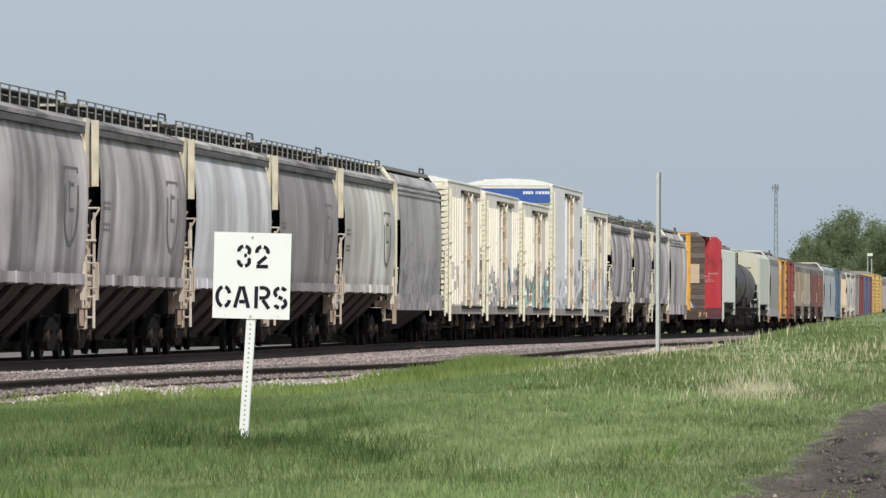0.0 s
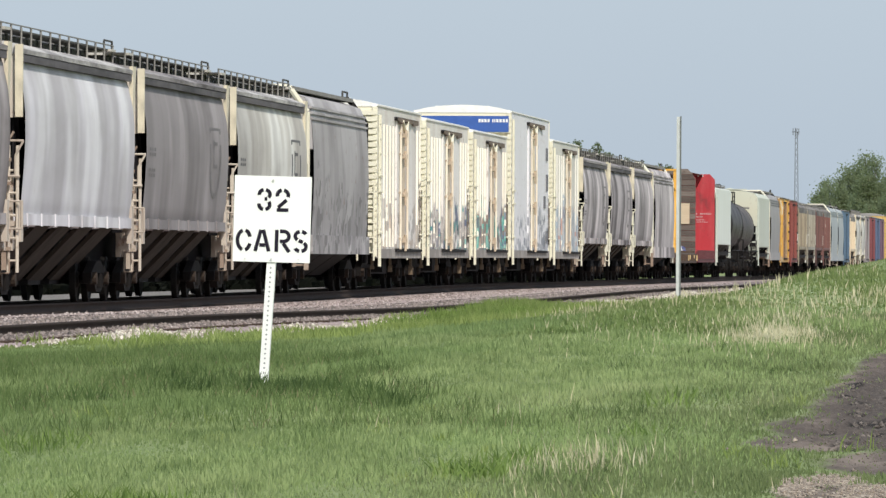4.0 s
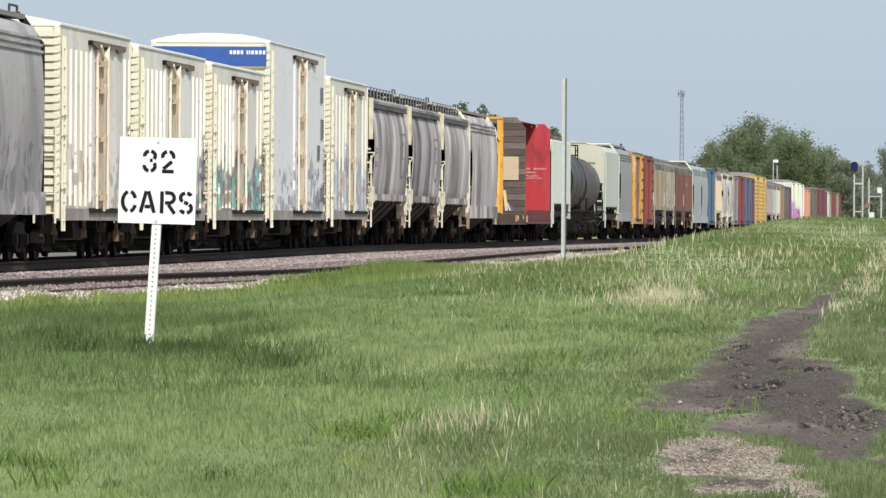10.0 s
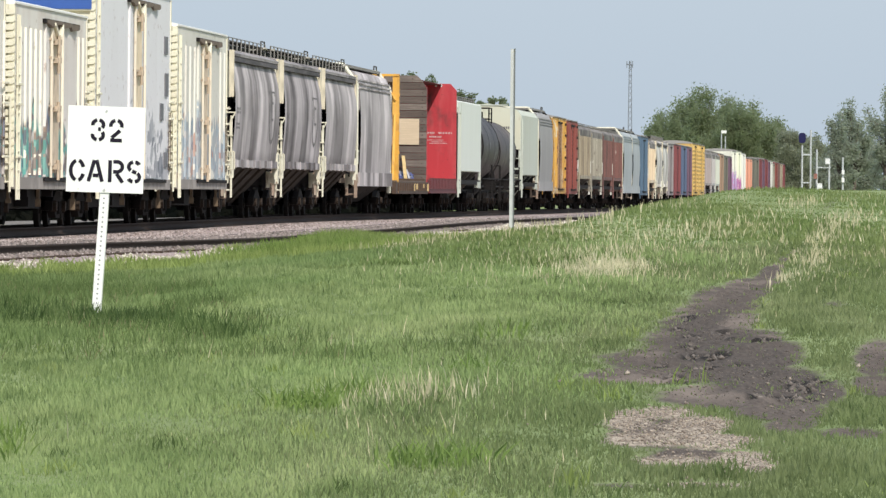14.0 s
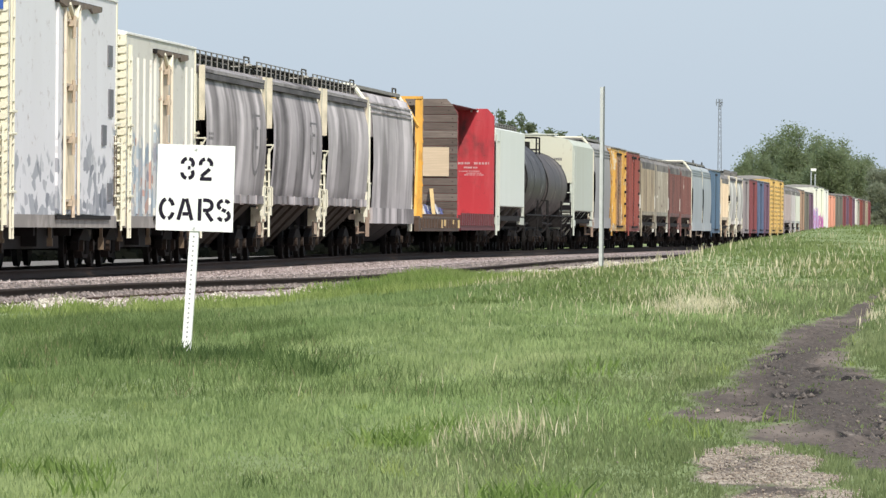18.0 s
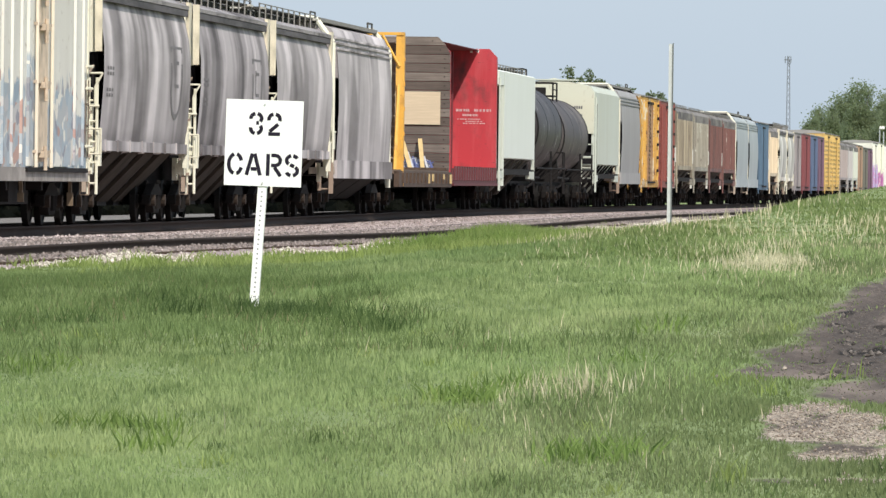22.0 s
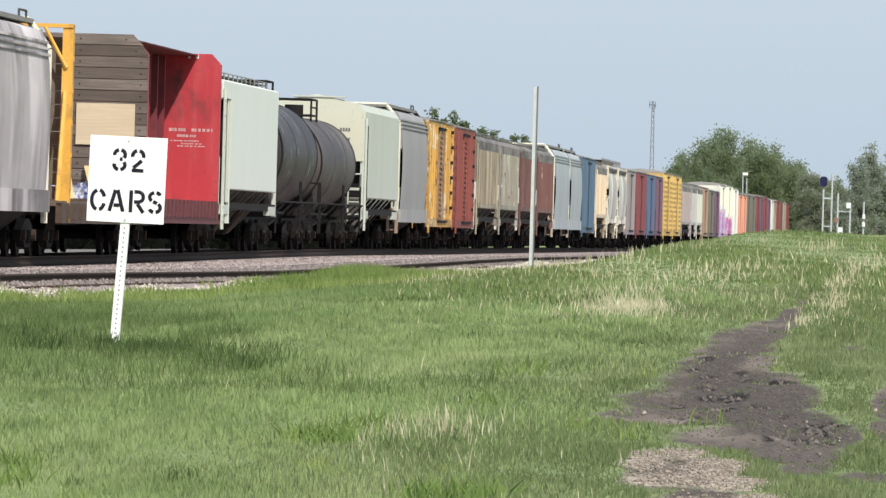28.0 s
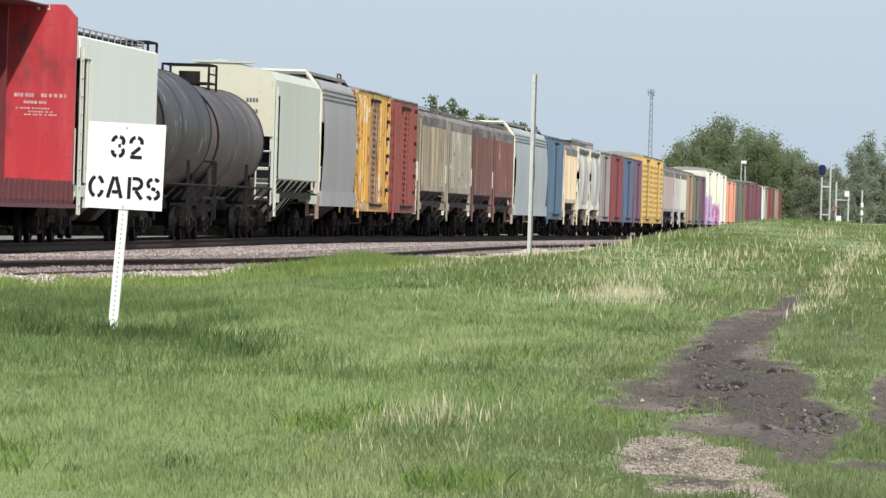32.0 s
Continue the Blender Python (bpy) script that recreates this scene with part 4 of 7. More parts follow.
def panel_hopper(name, L, side, trim, label, near=True, walk_material=None, gap=2.0, ribbed=False, rise=0.0, bay=None):
    """Covered hopper with flat side panels set between open ends."""
    car = car_root(name)
    e = gap if near else 0.6
    bm = bmesh.new()
    extrude(bm, mirrored([(1.50, 1.60), (1.54, 1.63), (1.54, 3.88)]), e, L - 0.5)
    top = bmesh.new() if ribbed else bm
    if rise or ribbed:
        extrude(top, mirrored([(1.54, 3.88), (1.54, 4.20 + rise * 0.3), (1.35, 4.38 + rise * 0.5), (0, 4.52 + rise)]), 0.36, L - 0.36)
    else:
        extrude(top, mirrored([(1.54, 3.88), (1.54, 4.30), (1.46, 4.345), (0, 4.36)]), 0.36, L - 0.36)
    part("body", fixed(bm), side, car)
    if ribbed:
        part("roof", fixed(top), P_CAP, car, "grimy dark roof edge")
    # Black plate before the body's end, for the shade in the opening.
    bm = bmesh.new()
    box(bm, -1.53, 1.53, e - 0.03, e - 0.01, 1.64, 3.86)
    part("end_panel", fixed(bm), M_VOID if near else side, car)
    k = int(L / 1.25) if ribbed or not near else 0
    rib = None
    for i in range(k):
        y = e + 0.1 + i * (L - e - 0.7) / k
        if rib is None:
            bm = bmesh.new()
            box(bm, 1.535, 1.58, 0, 0.05, 1.8, 3.86)
            rib = part("rib", fixed(bm), side, car)
            rib.matrix_basis = pose(0, y, 0)
        else:
            same("rib", rib, car, pose(0, y, 0))
    for y, q in ((0.25, 1), (L - 0.25, -1)):
        bm = bmesh.new()
        box(bm, -1.5, 1.5, *sorted((y, y + q * 0.08)), 3.86, 4.25)
        for s in (-1, 1):
            if side != P_MINT or q < 0:
                box(bm, *sorted((s * 1.42, s * 1.53)), *sorted((y, y + q * 0.10)), 0.95, 4.25)
            box(bm, *sorted((s * 1.40, s * 1.53)), *sorted((y, y + q * 2.4)), 0.98, 1.22)
        part("end_frame", fixed(bm), trim, car)
        bm = bmesh.new()
        v = [bm.verts.new(p) for p in ((-1.42, y + q * 0.12, 3.86), (1.42, y + q * 0.12, 3.86), (1.42, y + q * 2.4, 1.3), (-1.42, y + q * 2.4, 1.3))]
        bm.faces.new(v)
        part("end_slope_sheet", fixed(bm), M_VOID, car)
    if rise:
        bm = bmesh.new()
        extrude(bm, mirrored([(1.50, 2.75), (1.50, 4.18 + rise * 0.3), (1.32, 4.36 + rise * 0.5), (0, 4.50 + rise)]), 0.19, 0.245)
        sheet = part("end_sheet", fixed(bm), P_STAINED, car, "pale end sheet with rusty stains")
        for x0, x1, z0 in ((0.02, 0.24, 3.66), (0.76, 1.10, 3.66), (0.74, 1.10, 3.36)):
            bm = bmesh.new()
            for k in range(4):
                w = (x1 - x0) / 4
                box(bm, x0 + k * w, x0 + (k + 0.7) * w, 0.183, 0.19, z0, z0 + 0.11)
            part("lettering", fixed(bm), P_EMBLEM, sheet, "row of faded dark marks")
        bm = bmesh.new()
        box(bm, -0.75, 0.9, 0.15, 0.9, 4.42 + rise, 4.47 + rise)
        part("end_platform", fixed(bm), trim, car)
        for z in (1.9, 2.35):
            bm = bmesh.new()
            bar(bm, (-1.45, 0.2, z), (1.45, 0.2, z), 0.025)
            part("grab_rail", fixed(bm), trim, car)
    if side == P_MINT:
        for y, r in ((gap - 0.25, 0.055), (gap - 0.75, 0.03)):
            bm = bmesh.new()
            bar(bm, (1.50, y, 0.75), (1.50, y, 4.25), r, 8)
            part("end_pipe", fixed(bm), trim, car, "pale upright pipe at the open end")
    if not rise and side != P_MINT:
        # White stands for the sun on end sills and ladders in the gap.
        bm = bmesh.new()
        box(bm, 1.40, 1.49, 0.16, 0.24, 0.80, 2.05)
        box(bm, 1.44, 1.54, 0.16, 0.24, 1.95, 2.60)
        part("corner_step", fixed(bm), P_SNOW, car, "corner step coloured white for sunlight on it")
    ladder(car, trim, 1.56, 0.35, 0.6, 4.1, 0.42, "y")
    ladder(car, trim, 1.48, 0.20, 0.9, 2.4, 0.42)
    n = 3
    w = (L - 4.4) / n
    for i in range(n):
        y0 = 2.2 + i * w
        bm = bmesh.new()
        a = [bm.verts.new(p) for p in ((-1.48, y0, 1.62), (1.48, y0, 1.62), (1.48, y0 + w, 1.62), (-1.48, y0 + w, 1.62))]
        b = [bm.verts.new(p) for p in ((-0.5, y0 + w * 0.4, 0.45), (0.5, y0 + w * 0.4, 0.45), (0.5, y0 + w * 0.6, 0.45), (-0.5, y0 + w * 0.6, 0.45))]
        for k in range(4):
            bm.faces.new((a[k], a[(k + 1) % 4], b[(k + 1) % 4], b[k]))
        bm.faces.new(b)
        bay_sheet = part("hopper_bay", fixed(bm), bay or M_BAY, car)
        if near:
            for k in (0.05, 0.5, 0.95):
                bm = bmesh.new()
                bar(bm, (1.48, y0 + w * k, 1.60), (0.55, y0 + w * (0.4 + 0.2 * k), 0.5), 0.05, 4)
                part("bay_stiffener", fixed(bm), M_BAYRIB if bay in (None, M_BAY) else M_DARK, bay_sheet)
    bm = bmesh.new()
    for s in (-1, 1):
        box(bm, *sorted((s * 1.38, s * 1.52)), 0.25, L - 0.25, 1.10, 1.28)
    part("side_sill", fixed(bm), M_DARK, car)
    walkway(car, L, 4.25, 1.05, False, walk_material)
    running_gear(car, L, near, 2.0)
    return tagged(car, label, "hopper car", "cars of the freight train")


def tagged_paint(name, col, spots, amount=0.4, cover=0.5, top=2.3, dirt=(0.42, 0.30, 0.245), cell=0.8):
    """Paint with sprayed colour low on the side: small sharp overlapping shapes, ragged along their upper edge."""
    if name in PAINTS:
        return PAINTS[name]
    base = paint(name, col, dirt, amount, 0.6)
    n, l = base.node_tree.nodes, base.node_tree.links
    b = n["Principled BSDF"]
    c = b.inputs["Base Color"].links[0].from_socket
    tc = n.new("ShaderNodeTexCoord")
    sep = n.new("ShaderNodeSeparateXYZ")
    l.new(tc.outputs["Object"], sep.inputs[0])
    edge = noise_node(n, l, 1.0, "Object", (0, 0.55, 0.3), 4, 0.6, True)
    up = n.new("ShaderNodeMath")
    up.operation = "MULTIPLY_ADD"
    up.inputs[1].default_value, up.inputs[2].default_value = -3.2, 1.6
    l.new(edge.outputs[0], up.inputs[0])
    hgt = n.new("ShaderNodeMath")
    l.new(sep.outputs[2], hgt.inputs[0])
    l.new(up.outputs[0], hgt.inputs[1])
    low = n.new("ShaderNodeMapRange")
    low.inputs[1].default_value, low.inputs[2].default_value = top, top - 0.12
    l.new(hgt.outputs[0], low.inputs[0])
    info = n.new("ShaderNodeObjectInfo")
    for i, (sy, sz) in enumerate(((cell * 1.3, 2.4), (cell * 3.0, 4.6))):
        wob = noise_node(n, l, 1.0, "Object", (0, 0.9, 1.6), 3, 0.6, True)
        at = n.new("ShaderNodeVectorMath")
        at.operation = "MULTIPLY_ADD"
        at.inputs[1].default_value = (0, sy, sz)
        l.new(tc.outputs["Object"], at.inputs[0])
        own = n.new("ShaderNodeMath")
        own.operation = "MULTIPLY"
        own.inputs[1].default_value = 83.0 + 31.0 * i
        l.new(info.outputs["Random"], own.inputs[0])
        moved = n.new("ShaderNodeVectorMath")
        l.new(wob.outputs["Color"], moved.inputs[0])
        l.new(own.outputs[0], moved.inputs[1])
        l.new(moved.outputs[0], at.inputs[2])
        v = n.new("ShaderNodeTexVoronoi")
        v.inputs["Scale"].default_value = 1.0
        l.new(at.outputs[0], v.inputs["Vector"])
        pick = n.new("ShaderNodeSeparateColor")
        l.new(v.outputs["Color"], pick.inputs[0])
        r = n.new("ShaderNodeValToRGB")
        r.color_ramp.interpolation = "CONSTANT"
        for j, col2 in enumerate(spots):
            e = r.color_ramp.elements[j] if j < 2 else r.color_ramp.elements.new(0.5)
            e.position, e.color = j / len(spots), (*col2, 1)
        l.new(pick.outputs[0], r.inputs[0])
        here = n.new("ShaderNodeMath")
        here.operation = "LESS_THAN"
        here.inputs[1].default_value = cover * (1.0 if i == 0 else 0.8)
        l.new(pick.outputs[1], here.inputs[0])
        k = n.new("ShaderNodeMath")
        k.operation = "MULTIPLY"
        l.new(here.outputs[0], k.inputs[0])
        l.new(low.outputs[0], k.inputs[1])
        k2 = n.new("ShaderNodeMath")
        k2.operation = "MULTIPLY"
        k2.inputs[1].default_value = 0.82
        l.new(k.outputs[0], k2.inputs[0])
        c = mixed(n, l, k2.outputs[0], c, r.outputs[0])
    l.new(c, b.inputs["Base Color"])
    return base


M_GRIME = plain("grimy_sill", (0.34, 0.305, 0.28), 0.8, 0, 2.5, 0.6)
M_SLOT = plain("worn_door_strip", (0.66, 0.53, 0.40), 0.8, 0, 3.0, 0.5)
M_GREASE = plain("greasy_bracket", (0.17, 0.13, 0.10), 0.8, 0, 5.0, 0.5)


def boxcar(name, L, H, side, end, roof, trim, label, near=True, ribs=0.55, base=0.95, panel=None, door=None, category="boxcar", plug=True, rib_paint=None, door_ribs=False, corrugated=False):
    """Box or refrigerator car: ribbed sides, one plug door with its rods, corrugated ends, rimmed roof."""
    car = car_root(name)
    e, back = (1.10, L - 0.70) if plug else (0.80, L - 0.80) if near else (0.55, L - 0.55)
    bm = bmesh.new()
    W = 1.50
    extrude(bm, mirrored([(W - 0.03, base), (W, base + 0.03), (W, H - 0.20), (W - 0.06, H - 0.12)]), e, back)
    part("body", fixed(bm), side, car)
    if plug:
        d0, d1 = (e + 7.6, e + 14.2) if panel is not None else (e + 5.6, e + 11.5)
    else:
        d0, d1 = L / 2 - 1.45, L / 2 + 1.45
    dw = d1 - d0
    lo_rod, hi_rod = (0.10, 0.46) if plug else (0.36, 0.70)
    if ribs:
        y = e + (0.95 if plug else 0.25)
        rib = None
        while y < back - 0.2:
            if y < d0 - 0.3 or (y > d0 + hi_rod * dw + 0.4 if door_ribs else y > d1 + 0.2):
                if rib is None:
                    bm = bmesh.new()
                    dep = 0.042 if plug else 0.05
                    a = [bm.verts.new(p) for p in ((W - 0.01, 0, base + 0.15), (W + dep, 0.03, base + 0.15), (W + dep, 0.12, base + 0.15), (W - 0.01, 0.18, base + 0.15))]
                    b = [bm.verts.new((v.co.x, v.co.y, H - (0.62 if plug else 0.32))) for v in a]
                    for k in range(3):
                        bm.faces.new((a[k], a[k + 1], b[k + 1], b[k]))
                    bm.faces.new(b)
                    bm.faces.new(a)
                    rib = part("rib", fixed(bm), rib_paint or side, car)
                    rib.matrix_basis = pose(0, y, 0)
                else:
                    same("rib", rib, car, pose(0, y, 0))
            y += ribs
    if corrugated:
        bm = bmesh.new()
        box(bm, W - 0.01, W + 0.05, e + 0.1, back - 0.1, 0, 0.12)
        ridge = part("ridge", fixed(bm), side, car)
        ridge.matrix_basis = pose(0, 0, base + 0.2)
        for i in range(1, 11):
            same("ridge", ridge, car, pose(0, 0, base + 0.2 + i * (H - base - 0.7) / 11))
    # door with rods, latches and its dark track
    dm = door or side
    bm = bmesh.new()
    box(bm, W - 0.01, W + 0.05, d0, d1, base + 0.12, H - 0.45)
    dr = part("door", fixed(bm), dm, car)
    bm = bmesh.new()
    box(bm, W + 0.045, W + 0.058, d0 + (lo_rod + 0.04) * dw, d0 + (hi_rod - 0.04) * dw, base + 0.2, H - 0.6)
    part("door_recess", fixed(bm), (M_SLOT if panel is None else plain("rusty_tan_strip", (0.80, 0.66, 0.47), 0.8, 0, 3.0, 0.35)) if plug else dm, dr, "shadowy worn strip between the rods")
    if near and not plug:
        bm = bmesh.new()
        box(bm, W + 0.045, W + 0.085, d0 + 0.15, d1 - 0.15, 0, 0.09)
        slat = part("slat", fixed(bm), dm, dr)
        slat.matrix_basis = pose(0, 0, base + 0.3)
        for i in range(1, 16):
            same("slat", slat, dr, pose(0, 0, base + 0.3 + i * (H - base - 1.0) / 15))
        bm = bmesh.new()
        box(bm, W, W + 0.10, back - 1.5, back - 1.25, 0, 0.12)
        lug = part("bracket", fixed(bm), M_DARK, car, "dark bracket on the side")
        lug.matrix_basis = pose(0, 0, base + 0.5)
        for i in range(1, 6):
            same("bracket", lug, car, pose(0, 0, base + 0.5 + i * 0.55))
    for k in (lo_rod, hi_rod):
        bm = bmesh.new()
        y = d0 + k * dw
        bar(bm, (W + 0.10, y, base + 0.10), (W + 0.10, y, H - 0.5), 0.032)
        part("lock_rod", fixed(bm), P_ROD if plug else dm, dr)
    if plug:
        for z in (base + 0.35, base + 1.55, base + 2.55, H - 0.80):
            bm = bmesh.new()
            y = d0 + 0.5 * (lo_rod + hi_rod) * dw
            box(bm, W + 0.05, W + 0.11, y - 1.1, y + 0.9, z, z + 0.05)
            box(bm, W + 0.05, W + 0.17, y - 0.45, y + 0.30, z - 0.08, z + 0.03)
            bar(bm, (W + 0.17, y - 0.3, z - 0.30), (W + 0.17, y - 0.3, z + 0.12), 0.035, 6)
            part("rod_bracket", fixed(bm), plain("soiled_bracket", (0.56, 0.45, 0.34), 0.8, 0, 5.0, 0.5), dr, "soiled brown lock bracket")
        bm = bmesh.new()
        rows = []
        for k in range(12):
            y = d0 - 0.1 + k * (dw + 0.2) / 11
            x, z = W + 0.09 + 0.035 * ((k * 5) % 3), H - 0.46 - 0.03 * ((k * 7) % 4)
            rows.append([bm.verts.new(p) for p in ((W, y, z), (x, y, z + 0.01), (x, y, H - 0.39), (W, y, H - 0.37))])
        for p, q in zip(rows, rows[1:]):
            for j in range(4):
                bm.faces.new((p[j], p[(j + 1) % 4], q[(j + 1) % 4], q[j]))
        bm.faces.new(rows[0])
        bm.faces.new(rows[-1])
        part("door_hood", fixed(bm), M_GREASE, car, "dented dark hood over the door")
    for ya, yb, za, zb in ((d0 - 0.3, min(d1 + 0.6, back - 0.1), H - 0.46, H - 0.37), (d0 - 0.3, min(d1 + 2.4, back - 0.1), base + 0.02, base + 0.10)):
        bm = bmesh.new()
        box(bm, W, W + 0.08, ya, yb, za, zb)
        part("door_track", fixed(bm), M_DARK, car)
    if plug:
        y = d0 + 0.5 * (lo_rod + hi_rod) * dw
        for q in (-1, 1):
            bm = bmesh.new()
            bar(bm, (W + 0.12, y + q * 0.75, H - 0.46), (W + 0.14, y + q * 0.2, H - 0.72), 0.045, 5)
            part("door_hanger", fixed(bm), P_END, car, "bright white door hanger")
        for k, y in enumerate((e + 0.5, d0 + 0.9, back - 1.2)):
            bm = bmesh.new()
            x0 = W - 0.18 - 0.05 * (k % 2)
            box(bm, x0, x0 + 0.06, y, y + 0.10, base - 0.42 - 0.08 * (k % 3), base - 0.13)
            box(bm, x0 - 0.02, x0 + 0.09, y - 0.03, y + 0.03, base - 0.42 - 0.08 * (k % 3), base - 0.34)
            part("hanging_bracket", fixed(bm), plain("rusty_tan_bracket", (0.19, 0.135, 0.085), 0.8, 0, 6.0, 0.6), car, "rusty tan bracket below the sill")
        for y in (e + 0.12, back - 0.55):
            for z in (base + 1.55, base + 1.95, base + 0.5):
                bm = bmesh.new()
                bar(bm, (W + 0.07, y - 0.1, z), (W + 0.10, y + 0.5, z), 0.028, 5)
                bar(bm, (W, y + 0.5, z), (W + 0.10, y + 0.5, z), 0.028, 5)
                part("grab_iron", fixed(bm), P_END, car)
    for s in (-1, 1):
        bm = bmesh.new()
        box(bm, *sorted((s * (W - 0.10), s * (W + 0.035))), e, back, base - 0.14, base + 0.10)
        part("side_sill", fixed(bm), M_GRIME if plug else side, car)
    bm = bmesh.new()
    extrude(bm, mirrored([(W - 0.02, H - 0.20), (W + 0.03, H - 0.18), (W + 0.03, H - 0.14), (W - 0.4, H - 0.04), (W - 0.9, H + 0.02), (0, H + 0.05)]), e - 0.05, back + 0.05)
    k = int(L / 1.2)
    for i in range(k):
        y = e + 0.4 + i * (back - e - 0.6) / k
        box(bm, -W + 0.6, W - 0.7, y, y + 0.10, H - 0.06, H + 0.02)
    part("roof", fixed(bm), roof, car)
    for y, q in ((e, -1), (back, 1)):
        bm = bmesh.new()
        box(bm, -W + 0.02, W - 0.02, *sorted((y, y + q * 0.03)), base, H - 0.2)
        part("end_wall", fixed(bm), end, car)
        k, t = (21, 0.115) if plug else (9, 0.27)
        for i in range(k):
            z = base + 0.25 + i * (H - base - 0.5) / k
            if q > 0 and (plug or not near):
                break
            bm = bmesh.new()
            extrude(bm, [(-W + 0.05, z), (W - 0.02, z), (W + 0.03, z + 0.26 * t), (W + 0.03, z + 0.74 * t), (W - 0.02, z + t), (-W + 0.05, z + t)], *sorted((y + q * 0.02, y + q * 0.13)))
            part("end_rib", fixed(bm), end, car)
        for s in (-1, 1):
            bm = bmesh.new()
            box(bm, *sorted((s * (W - 0.10), s * (W + 0.02))), *sorted((y - q * 0.05, y + q * 0.10)), base - 0.1, H - 0.2)
            part("corner_post", fixed(bm), trim, car)
    if panel is not None:
        bm = bmesh.new()
        box(bm, -W + 0.02, W - 0.06, e - 0.150, e - 0.125, H - 0.80, H - 0.30)
        p = part("end_band", fixed(bm), panel[0], car, "blue band across the end")
        bm = bmesh.new()
        random.seed(5)
        x = 0.50
        for w in (0.09, 0.09, 0.10, 0.09, 0.0, 0.05, 0.05, 0.10, 0.10, 0.10, 0.09):
            if w:
                box(bm, x, x + w * 0.72, e - 0.158, e - 0.150, H - 0.50, H - 0.40)
            x += max(w, 0.06)
        tagged(part("lettering", fixed(bm), panel[1], p), "row of white marks", kind="stuff")
    if panel is not None:
        for y, z, h in ((back - 1.6, H - 1.50, 0.42), (back - 1.4, H - 2.5, 0.55), (back - 2.6, 2.45, 0.40), (back - 1.5, 1.35, 0.35)):
            bm = bmesh.new()
            box(bm, W, W + 0.03, y, y + 0.75, z, z + h)
            part("placard", fixed(bm), plain("placard_grey", (0.15, 0.15, 0.165), 0.7, 0, 4.0, 0.3), car, "small dark placard")
    ladder(car, trim, W + 0.06, e + 0.10, base - 0.35, H - 0.4 if near else base + 1.5, 0.40, "y")
    ladder(car, trim, W - 0.05, e - 0.16, base - 0.2, base + 1.7, 0.42)
    if plug:
        ladder(car, M_GREASE, W + 0.04, back - 0.55, base + 0.3, base + 1.7, 0.42, "y", "far_ladder", 0.012)
    bm = bmesh.new()
    box(bm, -0.35, 0.35, 0.5, L - 0.5, base - 0.35, base)
    for y in (L * 0.35, L * 0.5, L * 0.65):
        box(bm, -1.3, 1.3, y, y + 0.25, base - 0.30, base)
    # Deep box added to fill the dark space between the trucks.
    box(bm, -0.9, 0.9, L * 0.27, L * 0.73, base - 0.55, base)
    box(bm, 0.5, 1.2, L * 0.42, L * 0.50, base - 0.5, base)
    part("underframe", fixed(bm), M_DARK, car)
    running_gear(car, L, near, 2.4)
    return tagged(car, label, category, "cars of the freight train")


